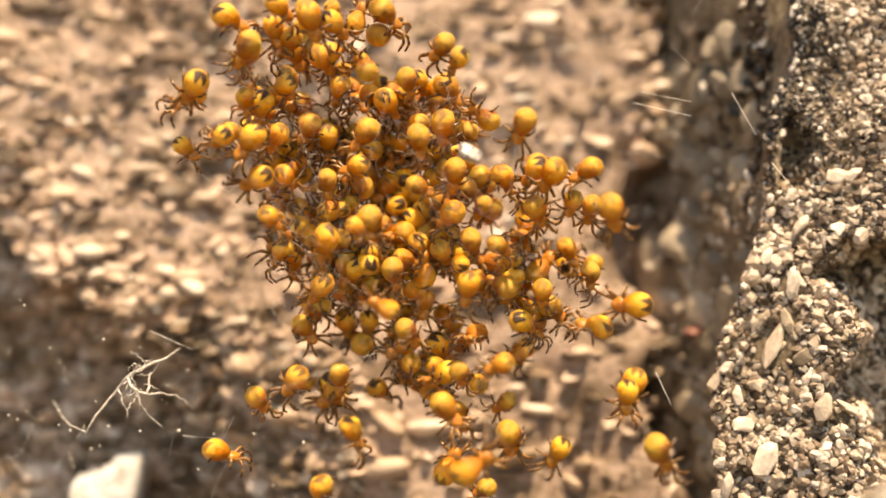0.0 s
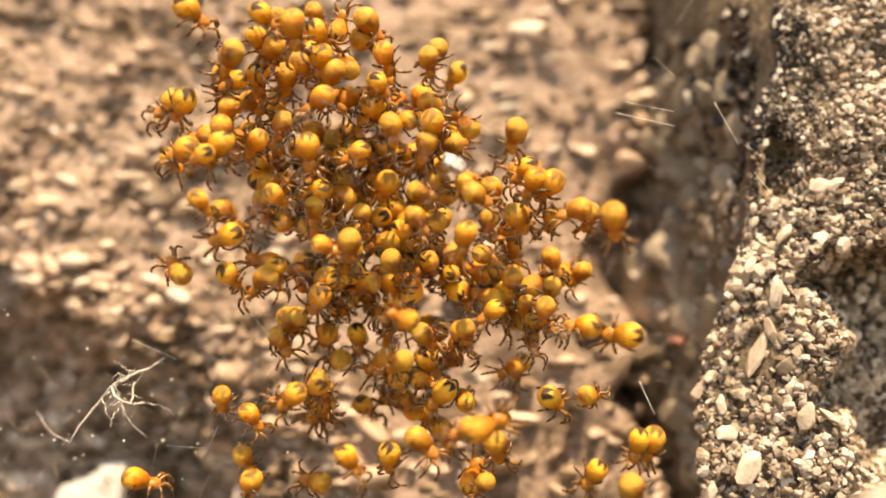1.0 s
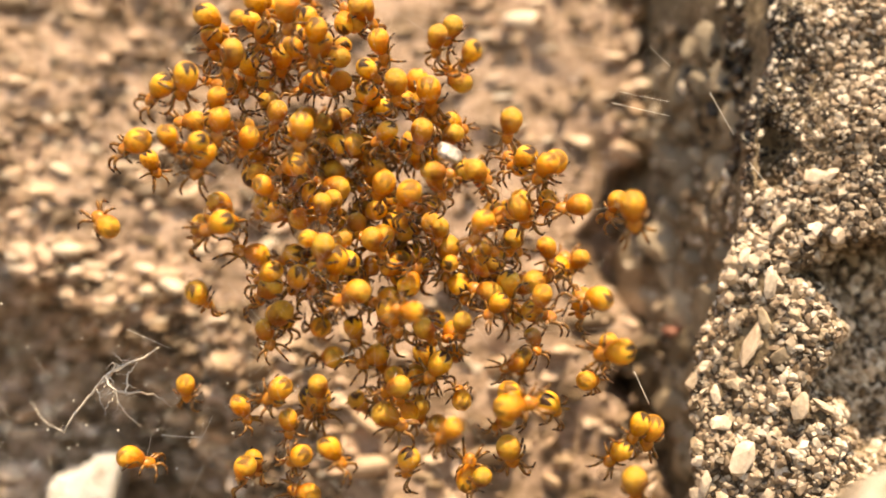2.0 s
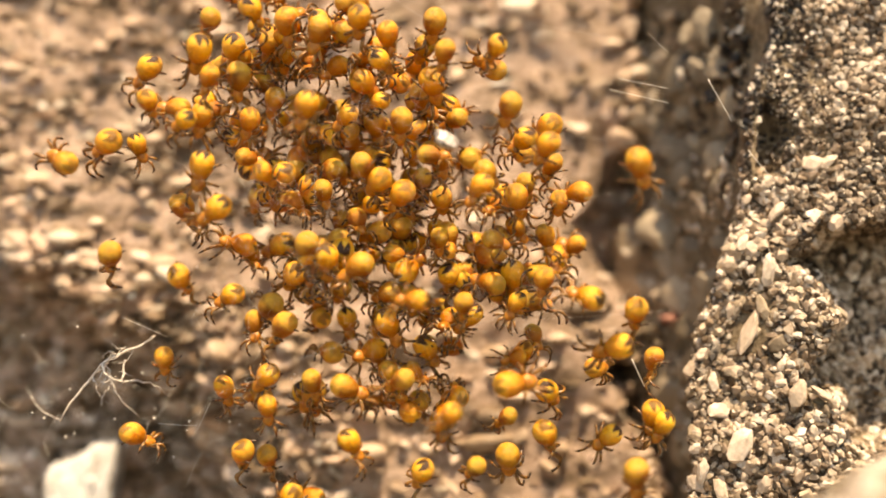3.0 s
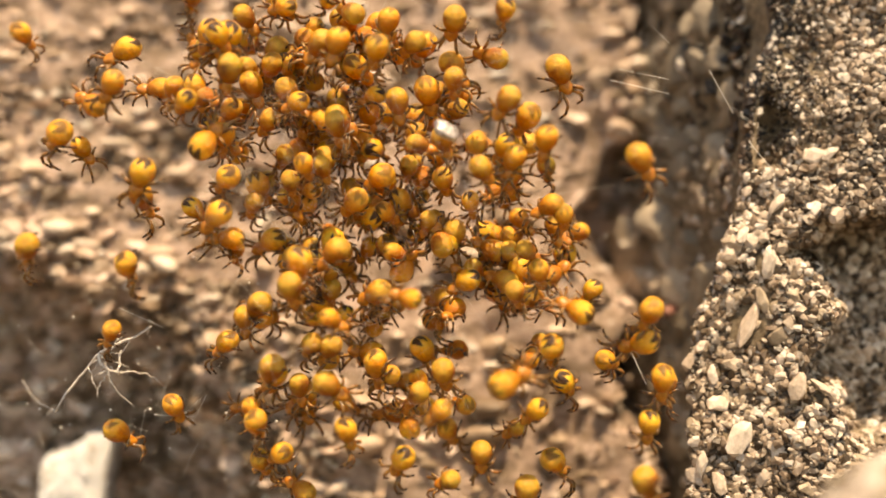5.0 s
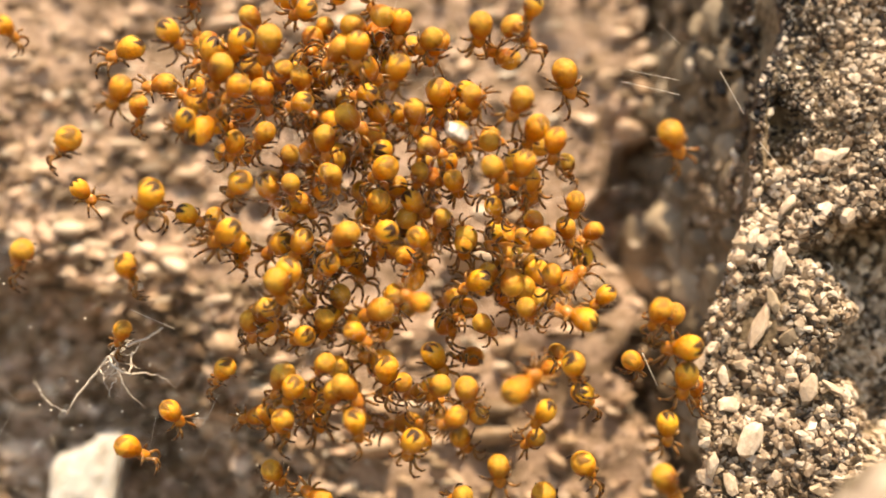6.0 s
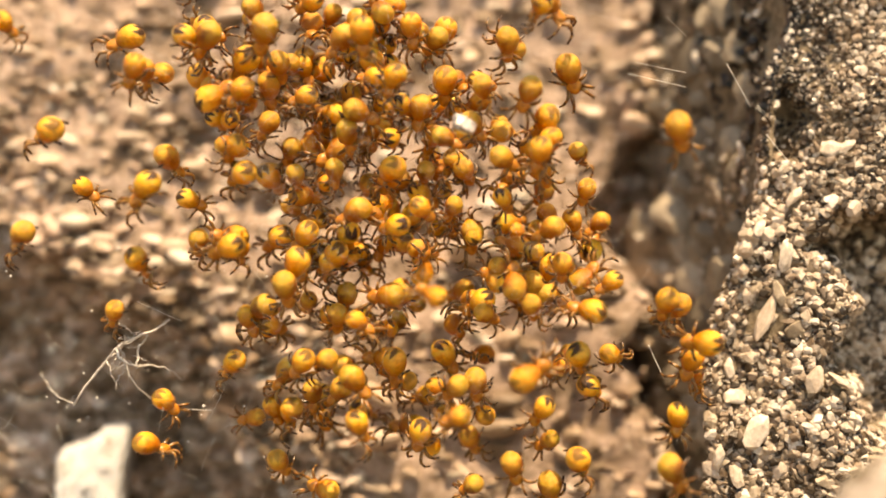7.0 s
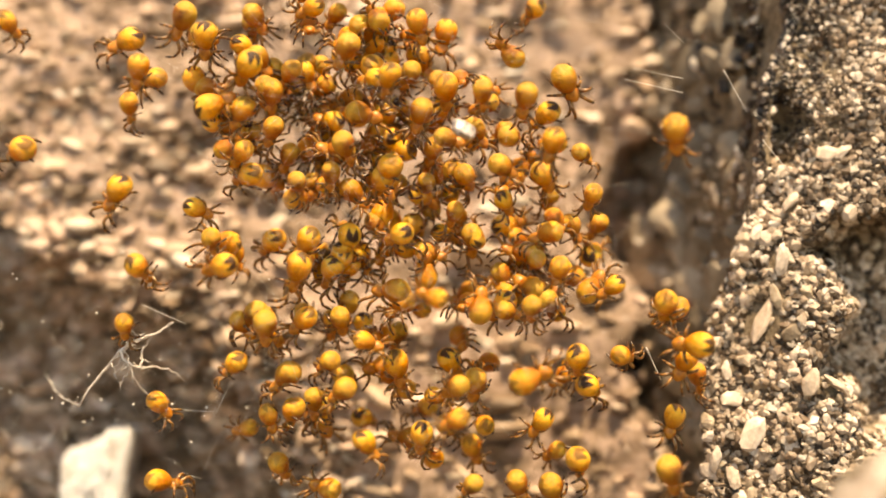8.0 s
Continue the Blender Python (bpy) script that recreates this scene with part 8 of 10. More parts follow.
    walk(spiderlings[140], [(0, at(2.86, 47.30, 58.25, -137, 12, 154)), (2, at(3.21, 47.30, 57.86, -149, 26, 138)), (3.5, at(3.18, 47.30, 57.57, -142, 28, 135)), (5.5, at(3.59, 47.30, 57.19, -124, 13, 153)), (8, at(3.73, 47.30, 56.70, -137, 17, 149))])
    walk(spiderlings[141], [(0, at(-3.69, 47.57, 66.59, -32, 1, -164)), (2, at(-4.16, 47.57, 66.79, -31, -3, -167)), (3.5, at(-4.52, 47.57, 67.36, -38, -12, -173)), (5.5, at(-4.66, 47.57, 67.58, -47, -10, -171)), (8, at(-5.36, 47.57, 68.33, -34, 4, -162))])
    walk(spiderlings[142], [(0, at(-6.68, 46.73, 66.08, -78, 57, 171)), (2, at(-7.56, 46.73, 66.60, -74, 47, 162)), (3.5, at(-7.94, 46.73, 66.86, -77, 45, 161)), (5.5, at(-8.52, 46.73, 67.30, -80, 62, 178)), (8, at(-9.45, 46.73, 67.69, -72, 60, 174))])
    walk(spiderlings[143], [(0, at(-0.24, 48.50, 59.85, -20, 43, -93)), (2, at(-0.26, 48.50, 59.79, -7, 46, -75)), (3.5, at(0.05, 48.50, 59.74, 1, 47, -62)), (5.5, at(0.03, 48.50, 59.67, -9, 47, -74)), (8, at(0.32, 48.50, 59.59, -26, 42, -96))])
    walk(spiderlings[144], [(0, at(-2.57, 48.67, 58.75, -57, 13, -137)), (2, at(-2.70, 48.67, 58.51, -63, 16, -135)), (3.5, at(-2.74, 48.67, 58.73, -62, 19, -132)), (5.5, at(-3.19, 48.67, 58.52, -60, 16, -135)), (8, at(-3.20, 48.67, 58.74, -60, 11, -138))])
    walk(spiderlings[145], [(0, at(-6.17, 47.68, 68.16, -106, 25, 176)), (2, at(-6.32, 47.68, 68.33, -110, 30, 177)), (3.5, at(-6.70, 47.68, 68.43, -105, 36, 178)), (5.5, at(-7.18, 47.68, 68.52, -97, 35, 178)), (8, at(-7.51, 47.68, 68.58, -107, 31, 177))])
    walk(spiderlings[146], [(0, at(2.09, 48.81, 61.69, -133, -10, -169)), (2, at(2.96, 48.81, 61.59, -133, 26, -154)), (3.5, at(3.27, 48.81, 61.51, -135, 8, -162)), (5.5, at(4.10, 48.81, 61.40, -124, -32, 180)), (8, at(4.87, 48.81, 61.27, -132, 8, -162))])
    walk(spiderlings[147], [(0, at(-3.65, 49.19, 62.27, 5, -55, 7)), (2, at(-3.90, 49.19, 62.04, 6, -54, 5)), (3.5, at(-4.19, 49.19, 62.20, -15, -62, 37)), (5.5, at(-4.16, 49.19, 62.02, -29, -63, 49)), (8, at(-4.67, 49.19, 62.21, -4, -56, 10))])
    walk(spiderlings[148], [(0, at(-5.13, 48.76, 64.52, -8, 52, -45)), (2, at(-5.69, 48.76, 64.70, -21, 54, -56)), (3.5, at(-5.88, 48.76, 64.93, -20, 53, -48)), (5.5, at(-6.09, 48.76, 65.02, -6, 50, -38)), (8, at(-6.69, 48.76, 65.25, -3, 51, -41))])
    walk(spiderlings[149], [(0, at(-4.76, 47.83, 59.05, 24, 43, -111)), (2, at(-5.16, 47.83, 58.87, 71, 39, -97)), (3.5, at(-5.10, 47.83, 58.74, 79, 17, -61)), (5.5, at(-5.40, 47.83, 58.56, 51, 23, -67)), (8, at(-5.59, 47.83, 58.34, 35, 44, -118))])
    walk(spiderlings[150], [(0, at(0.97, 47.24, 64.77, -39, -60, 100)), (2, at(1.22, 47.24, 64.64, -25, -51, 80)), (3.5, at(1.56, 47.24, 64.79, -34, -52, 82)), (5.5, at(1.57, 47.24, 64.73, -90, -63, 148)), (8, at(2.11, 47.24, 64.96, -49, -62, 112))])
    walk(spiderlings[151], [(0, at(-0.79, 48.44, 60.32, -114, 33, -153)), (2, at(-0.55, 48.44, 59.73, -113, 36, -152)), (3.5, at(-0.56, 48.44, 59.50, -106, 40, -152)), (5.5, at(-0.69, 48.44, 58.83, -104, 36, -152)), (8, at(-0.45, 48.44, 58.24, -115, 37, -152))])
    walk(spiderlings[152], [(0, at(-1.60, 48.53, 56.59, -27, -62, 145)), (2, at(-1.52, 48.53, 56.27, 140, 54, -25)), (3.5, at(-1.81, 48.53, 56.04, 145, 11, -6)), (5.5, at(-1.87, 48.53, 55.73, 121, -58, 24)), (8, at(-2.06, 48.53, 55.33, -7, -60, 148))])
    walk(spiderlings[153], [(0, at(-4.97, 48.19, 59.95, -48, -64, 99)), (2, at(-5.35, 48.19, 59.65, -39, -64, 96)), (3.5, at(-5.83, 48.19, 59.56, -48, -62, 119)), (5.5, at(-6.01, 48.19, 59.34, -64, -60, 130)), (8, at(-6.74, 48.19, 59.25, -75, -62, 122))])
    walk(spiderlings[154], [(0, at(-2.79, 47.58, 59.59, 34, -42, -22)), (2, at(-3.04, 47.58, 59.25, 30, -57, -13)), (3.5, at(-3.09, 47.58, 59.30, 24, -68, 2)), (5.5, at(-2.98, 47.58, 58.90, 29, -57, -12)), (8, at(-3.28, 47.58, 58.75, 36, -40, -23))])
    walk(spiderlings[155], [(0, at(-3.39, 47.74, 56.02, -2, 18, 10)), (2, at(-3.71, 47.74, 55.45, 2, -4, 29)), (3.5, at(-3.60, 47.74, 55.01, 11, 0, 25)), (5.5, at(-3.72, 47.74, 54.43, 16, 15, 13)), (8, at(-3.85, 47.74, 53.71, 4, 6, 20))])
    walk(spiderlings[156], [(0, at(-4.57, 48.79, 63.85, 14, -31, 58)), (2, at(-4.71, 48.79, 63.96, 19, -27, 53)), (3.5, at(-4.58, 48.79, 64.07, 16, -20, 46)), (5.5, at(-4.88, 48.79, 64.26, 6, -22, 48)), (8, at(-4.77, 48.79, 64.55, 6, -36, 64))])
    walk(spiderlings[157], [(0, at(3.09, 48.79, 58.02, -55, 16, -154)), (2, at(3.33, 48.79, 57.70, -76, 25, -153)), (3.5, at(3.41, 48.79, 57.47, -73, 31, -153)), (5.5, at(3.28, 48.79, 57.15, -59, 23, -154)), (8, at(3.61, 48.79, 56.76, -57, 15, -154))])
    walk(spiderlings[158], [(0, at(3.83, 46.72, 57.05, -55, -10, -155)), (2, at(4.49, 46.72, 56.36, -53, -2, -146)), (3.5, at(4.65, 46.72, 55.84, -42, -4, -148)), (5.5, at(5.07, 46.72, 55.14, -36, -14, -159)), (8, at(5.65, 46.72, 54.27, -50, -7, -151))])
    walk(spiderlings[159], [(0, at(-1.97, 46.80, 66.38, -14, 5, 144)), (2, at(-1.95, 46.80, 66.87, 16, 42, -173)), (3.5, at(-2.20, 46.80, 67.14, 8, 30, 169)), (5.5, at(-2.07, 46.80, 67.70, -11, 6, 146)), (8, at(-2.33, 46.80, 68.32, -32, 18, 155))])
    walk(spiderlings[160], [(0, at(-7.06, 49.05, 69.27, 16, 47, -21)), (2, at(-7.77, 49.05, 69.70, -4, 60, -46)), (3.5, at(-8.25, 49.05, 70.45, -58, 64, -77)), (5.5, at(-8.60, 49.05, 70.87, -21, 56, -36)), (8, at(-9.56, 49.05, 71.89, 15, 50, -25))])
    walk(spiderlings[161], [(0, at(0.63, 48.62, 53.08, -113, 12, 152)), (2, at(0.67, 48.62, 52.46, -103, 3, 154)), (3.5, at(1.02, 48.62, 51.99, -110, -3, 155)), (5.5, at(1.34, 48.62, 51.37, -128, 5, 153)), (8, at(1.60, 48.62, 50.59, -113, 9, 153))])
    walk(spiderlings[162], [(0, at(1.56, 47.57, 62.98, 13, 30, -31)), (2, at(1.79, 47.57, 63.21, 27, -1, -16)), (3.5, at(2.27, 47.57, 63.17, 23, 4, -18)), (5.5, at(2.45, 47.57, 63.46, 13, 26, -28)), (8, at(3.05, 47.57, 63.61, 6, 17, -24))])
    walk(spiderlings[163], [(0, at(-7.86, 48.54, 66.39, -50, -22, 151)), (2, at(-8.23, 48.54, 66.55, -62, -24, 149)), (3.5, at(-8.50, 48.54, 67.10, -73, -15, 156)), (5.5, at(-9.22, 48.54, 67.27, -64, -12, 158)), (8, at(-9.56, 48.54, 67.98, -51, -23, 150))])
    walk(spiderlings[164], [(0, at(0.73, 46.54, 59.43, 94, -53, -57)), (2, at(1.16, 46.54, 59.43, 78, -67, -74)), (3.5, at(1.20, 46.54, 59.43, 50, -31, -46)), (5.5, at(1.33, 46.54, 59.42, 91, -21, -43)), (8, at(1.69, 46.54, 59.42, 81, -41, -50))])
    walk(spiderlings[165], [(0, at(-8.85, 47.46, 64.76, -21, -64, 92)), (2, at(-9.36, 47.46, 65.18, 5, -62, 70)), (3.5, at(-10.06, 47.46, 65.19, 15, -63, 74)), (5.5, at(-10.57, 47.46, 65.67, -4, -64, 91)), (8, at(-11.52, 47.46, 65.92, -30, -64, 98))])
    walk(spiderlings[166], [(0, at(-3.90, 48.04, 58.52, -146, -3, 179)), (2, at(-4.02, 48.04, 57.66, -127, 2, -179)), (3.5, at(-4.17, 48.04, 57.42, -110, -21, 173)), (5.5, at(-3.98, 48.04, 56.61, -120, -22, 173)), (8, at(-4.29, 48.04, 56.05, -140, 14, -175))])
    walk(spiderlings[167], [(0, at(1.43, 47.07, 58.72, -99, 31, 154)), (2, at(1.57, 47.07, 58.54, -81, 18, 146)), (3.5, at(1.93, 47.07, 58.40, -82, 5, 141)), (5.5, at(2.39, 47.07, 58.21, -116, 13, 144)), (8, at(2.71, 47.07, 57.98, -95, 32, 155))])
    walk(spiderlings[168], [(0, at(0.39, 48.92, 56.80, -80, -45, 169)), (2, at(0.47, 48.92, 56.88, -51, -73, 136)), (3.5, at(0.87, 48.92, 56.94, -11, -77, 77)), (5.5, at(1.00, 48.92, 57.02, -91, -72, 139)), (8, at(1.42, 48.92, 57.12, -75, -53, 165))])
    walk(spiderlings[169], [(0, at(-3.38, 46.86, 62.55, 43, -42, 78)), (2, at(-3.50, 46.86, 62.44, 27, -22, 59)), (3.5, at(-3.49, 46.86, 62.69, 3, 20, 32)), (5.5, at(-3.89, 46.86, 62.64, -115, -22, -149)), (8, at(-3.85, 46.86, 62.96, 18, -50, 90))])
    walk(spiderlings[170], [(0, at(-4.19, 46.90, 54.89, -91, -4, 146)), (2, at(-4.21, 46.90, 54.37, -102, -1, 148)), (3.5, at(-4.45, 46.90, 53.98, -102, 8, 153)), (5.5, at(-4.81, 46.90, 53.46, -88, 7, 152)), (8, at(-4.94, 46.90, 52.81, -93, -3, 147))])
    walk(spiderlings[171], [(0, at(-5.74, 49.04, 69.10, -111, 9, 133)), (2, at(-5.86, 49.04, 69.94, -120, 21, 134)), (3.5, at(-6.30, 49.04, 70.15, -114, 30, 135)), (5.5, at(-6.52, 49.04, 71.01, -104, 21, 134)), (8, at(-6.97, 49.04, 71.59, -116, 14, 133))])
    walk(spiderlings[172], [(0, at(-3.78, 49.06, 62.28, 0, -50, 115)), (2, at(-3.99, 49.06, 62.27, 7, -36, 136)), (3.5, at(-4.30, 49.06, 62.52, -7, -33, 138)), (5.5, at(-4.26, 49.06, 62.59, -24, -37, 135)), (8, at(-4.76, 49.06, 62.98, -19, -37, 134))])
    walk(spiderlings[173], [(0, at(2.48, 46.43, 58.46, 32, -34, 30)), (2, at(2.70, 46.43, 58.20, 26, -44, 43)), (3.5, at(3.04, 46.43, 58.01, 22, -46, 46)), (5.5, at(3.61, 46.43, 57.75, 27, -37, 34)), (8, at(3.93, 46.43, 57.43, 35, -34, 30))])
    walk(spiderlings[174], [(0, at(-2.80, 47.28, 59.36, -93, -37, 139)), (2, at(-3.18, 47.28, 59.31, -77, -47, 129)), (3.5, at(-3.11, 47.28, 58.87, -72, -57, 116)), (5.5, at(-3.34, 47.28, 58.81, -86, -57, 116)), (8, at(-3.51, 47.28, 58.26, -85, -42, 135))])
    walk(spiderlings[175], [(0, at(2.67, 47.46, 59.95, -64, 89, -111)), (2, at(3.09, 47.46, 59.77, 6, 21, -32)), (3.5, at(3.60, 47.46, 59.77, -4, 82, -42)), (5.5, at(3.82, 47.46, 59.67, -159, 59, 151)), (8, at(4.60, 47.46, 59.73, -165, 53, 151))])
    walk(spiderlings[176], [(0, at(0.78, 46.92, 58.89, 68, -42, 24)), (2, at(1.42, 46.92, 58.49, 55, -42, 24)), (3.5, at(1.76, 46.92, 58.20, 53, -36, 27)), (5.5, at(2.03, 46.92, 57.80, 70, -42, 24)), (8, at(2.82, 46.92, 57.31, 67, -40, 25))])
    walk(spiderlings[177], [(0, at(-3.52, 47.14, 63.92, 15, -43, 63)), (2, at(-3.49, 47.14, 64.22, 21, -32, 54)), (3.5, at(-3.82, 47.14, 64.06, 35, -34, 55)), (5.5, at(-3.98, 47.14, 64.33, 36, -41, 61)), (8, at(-4.21, 47.14, 64.21, 20, -37, 58))])
    walk(spiderlings[178], [(0, at(-1.52, 48.89, 64.40, -44, -41, 9)), (2, at(-1.43, 48.89, 64.47, -36, 44, -66)), (3.5, at(-1.60, 48.89, 64.55, -116, 47, -160)), (5.5, at(-1.34, 48.89, 64.70, -128, -20, 140)), (8, at(-1.51, 48.89, 64.94, -111, 52, -147))])
    walk(spiderlings[179], [(0, at(3.52, 46.98, 61.63, -25, 43, -56)), (2, at(4.02, 46.98, 61.95, -66, 44, -104)), (3.5, at(4.49, 46.98, 62.19, -100, 34, -132)), (5.5, at(5.35, 46.98, 62.51, -54, 45, -67)), (8, at(5.95, 46.98, 62.91, -24, 43, -56))])
    walk(spiderlings[180], [(0, at(-3.16, 49.12, 65.12, -26, 39, -97)), (2, at(-3.44, 49.12, 65.38, -62, 1, 146)), (3.5, at(-3.31, 49.12, 65.22, 34, -32, 8)), (5.5, at(-3.35, 49.12, 65.41, 32, 0, -34)), (8, at(-3.44, 49.12, 65.25, 6, 31, -76))])
    walk(spiderlings[181], [(0, at(-0.54, 48.37, 64.27, -79, -20, 151)), (2, at(-0.45, 48.37, 64.39, -74, -35, 139)), (3.5, at(-0.12, 48.37, 64.39, -87, -34, 140)), (5.5, at(-0.14, 48.37, 64.59, -95, -18, 152)), (8, at(0.26, 48.37, 64.75, -76, -23, 149))])
    walk(spiderlings[182], [(0, at(-0.17, 47.52, 56.04, -80, 38, -136)), (2, at(0.11, 47.52, 55.61, -85, 40, -131)), (3.5, at(0.27, 47.52, 55.29, -79, 41, -130)), (5.5, at(0.19, 47.52, 54.87, -78, 36, -138)), (8, at(0.61, 47.52, 54.33, -83, 37, -138))])
    walk(spiderlings[183], [(0, at(-2.30, 46.41, 65.94, -123, 44, -170)), (2, at(-2.16, 46.41, 66.20, -118, 50, -167)), (3.5, at(-2.36, 46.41, 66.15, -112, 55, -163)), (5.5, at(-2.49, 46.41, 66.34, -113, 54, -164)), (8, at(-2.52, 46.41, 66.28, -120, 51, -166))])
    walk(spiderlings[184], [(0, at(-2.14, 47.30, 66.38, 24, 1, -19)), (2, at(-2.04, 47.30, 66.85, 37, 18, -22)), (3.5, at(-2.26, 47.30, 67.00, 45, 14, -22)), (5.5, at(-2.09, 47.30, 67.54, 37, -2, -19)), (8, at(-2.27, 47.30, 68.00, 20, 16, -22))])
    walk(spiderlings[185], [(0, at(2.69, 49.14, 58.90, -62, 55, -134)), (2, at(2.92, 49.14, 58.85, -60, 50, -139)), (3.5, at(3.09, 49.14, 58.81, -67, 42, -145)), (5.5, at(3.67, 49.14, 58.75, -72, 45, -143)), (8, at(3.84, 49.14, 58.68, -62, 55, -134))])
    walk(spiderlings[186], [(0, at(-7.75, 48.50, 66.20, 119, -12, -36)), (2, at(-8.52, 48.50, 66.72, 57, -55, 70)), (3.5, at(-8.79, 48.50, 66.95, 85, -55, 20)), (5.5, at(-9.25, 48.50, 67.39, 96, -27, -25)), (8, at(-10.02, 48.50, 67.74, 118, -18, -32))])
    walk(spiderlings[187], [(0, at(-6.22, 49.01, 64.41, -60, -41, -165)), (2, at(-6.85, 49.01, 64.66, -52, -52, 176)), (3.5, at(-7.00, 49.01, 64.55, -56, -52, 176)), (5.5, at(-7.64, 49.01, 64.85, -67, -40, -164)), (8, at(-8.11, 49.01, 64.89, -61, -44, -169))])
    walk(spiderlings[188], [(0, at(-0.90, 47.96, 59.60, 4, -20, 25)), (2, at(-0.96, 47.96, 59.44, -1, -16, 22)), (3.5, at(-0.96, 47.96, 59.33, -9, -4, 12)), (5.5, at(-1.33, 47.96, 59.17, -15, -7, 15)), (8, at(-1.25, 47.96, 58.97, -1, -25, 31))])
    walk(spiderlings[189], [(0, at(-3.01, 47.16, 64.07, 22, -44, 49)), (2, at(-2.89, 47.16, 64.23, 15, -43, 46)), (3.5, at(-3.06, 47.16, 64.31, 20, -42, 43)), (5.5, at(-3.27, 47.16, 64.38, 31, -43, 47)), (8, at(-3.27, 47.16, 64.41, 27, -42, 44))])
    walk(spiderlings[190], [(0, at(6.27, 48.29, 59.33, -55, -33, 112)), (2, at(6.60, 48.29, 59.50, -58, -32, 113)), (3.5, at(6.51, 48.29, 59.63, -43, -30, 118)), (5.5, at(6.79, 48.29, 59.80, -39, -31, 116)), (8, at(6.89, 48.29, 60.02, -63, -31, 115))])
    walk(spiderlings[191], [(0, at(-0.29, 46.68, 55.29, -9, 34, -99)), (2, at(-0.21, 46.68, 54.72, -7, 30, -119)), (3.5, at(-0.25, 46.68, 54.28, -26, 20, -144)), (5.5, at(0.10, 46.68, 53.71, -51, 21, -141)), (8, at(0.01, 46.68, 52.99, -18, 33, -104))])
    walk(spiderlings[192], [(0, at(-0.23, 48.24, 66.58, -84, -7, -168)), (2, at(-0.25, 48.24, 66.94, -71, -19, 180)), (3.5, at(-0.02, 48.24, 67.29, -73, -27, 169)), (5.5, at(0.32, 48.24, 67.57, -95, -24, 174)), (8, at(0.41, 48.24, 68.01, -79, -15, -175))])
    walk(spiderlings[193], [(0, at(0.06, 48.15, 57.24, -39, 53, 160)), (2, at(0.12, 48.15, 56.96, -24, 49, 161)), (3.5, at(0.52, 48.15, 56.34, -45, 77, 138)), (5.5, at(0.68, 48.15, 56.07, -61, 76, 139)), (8, at(1.06, 48.15, 55.26, -32, 44, 162))])
    walk(spiderlings[194], [(0, at(-3.13, 47.65, 58.57, -119, 4, -145)), (2, at(-3.28, 47.65, 58.11, -132, 8, -145)), (3.5, at(-3.24, 47.65, 57.76, -125, 22, -145)), (5.5, at(-3.64, 47.65, 57.30, -112, 17, -145)), (8, at(-3.60, 47.65, 56.73, -119, -2, -145))])
    walk(spiderlings[195], [(0, at(-2.70, 48.66, 61.76, -135, -41, 164)), (2, at(-2.53, 48.66, 61.63, -141, -19, 168)), (3.5, at(-2.60, 48.66, 61.73, -140, 0, 171)), (5.5, at(-2.80, 48.66, 61.53, -137, -16, 169)), (8, at(-2.65, 48.66, 61.50, -139, -46, 163))])
    walk(spiderlings[196], [(0, at(-0.84, 47.96, 60.62, -2, -40, -13)), (2, at(-0.65, 47.96, 60.69, 2, -25, -22)), (3.5, at(-0.86, 47.96, 60.33, 7, -19, -25)), (5.5, at(-0.82, 47.96, 60.40, 9, -28, -20)), (8, at(-0.87, 47.96, 59.99, 0, -33, -18))])
    walk(spiderlings[197], [(0, at(1.37, 46.53, 54.56, 24, 19, 18)), (2, at(1.58, 46.53, 53.88, 37, 21, 17)), (3.5, at(1.56, 46.53, 53.37, 31, 6, 23)), (5.5, at(1.98, 46.53, 52.69, 13, 1, 25)), (8, at(2.01, 46.53, 51.84, 19, 31, 12))])
    walk(spiderlings[198], [(0, at(-1.16, 48.11, 62.26, -127, -25, -174)), (2, at(-1.40, 48.11, 61.98, -108, -28, -176)), (3.5, at(-1.43, 48.11, 62.07, -105, -36, 179)), (5.5, at(-1.30, 48.11, 61.74, -121, -35, 180)), (8, at(-1.58, 48.11, 61.65, -127, -29, -176))])
    walk(spiderlings[199], [(0, at(-4.46, 47.81, 62.46, -105, 1, -146)), (2, at(-5.07, 47.81, 62.79, -112, -23, -151)), (3.5, at(-5.17, 47.81, 62.65, -133, -23, -150)), (5.5, at(-5.59, 47.81, 62.95, -134, 26, -141)), (8, at(-6.08, 47.81, 62.87, -111, -11, -148))])
    walk(spiderlings[200], [(0, at(-0.72, 47.25, 57.88, -58, 1, 163)), (2, at(-0.97, 47.25, 57.68, -59, -9, 161)), (3.5, at(-0.94, 47.25, 57.53, -68, -3, 162)), (5.5, at(-1.35, 47.25, 57.33, -69, 5, 164)), (8, at(-1.39, 47.25, 57.08, -59, -4, 162))])
    walk(spiderlings[201], [(0, at(3.54, 48.93, 61.36, 90, 48, -38)), (2, at(3.67, 48.93, 61.61, 63, 52, -50)), (3.5, at(3.66, 48.93, 61.81, 39, 56, -70)), (5.5, at(3.42, 48.93, 62.06, 52, 57, -74)), (8, at(3.62, 48.93, 62.38, 92, 46, -35))])
    walk(spiderlings[202], [(0, at(-2.21, 48.09, 62.70, -58, -34, 145)), (2, at(-2.05, 48.09, 63.18, -66, -28, 149)), (3.5, at(-2.27, 48.09, 63.19, -56, -26, 150)), (5.5, at(-2.34, 48.09, 63.62, -41, -35, 144)), (8, at(-2.39, 48.09, 63.74, -58, -33, 145))])
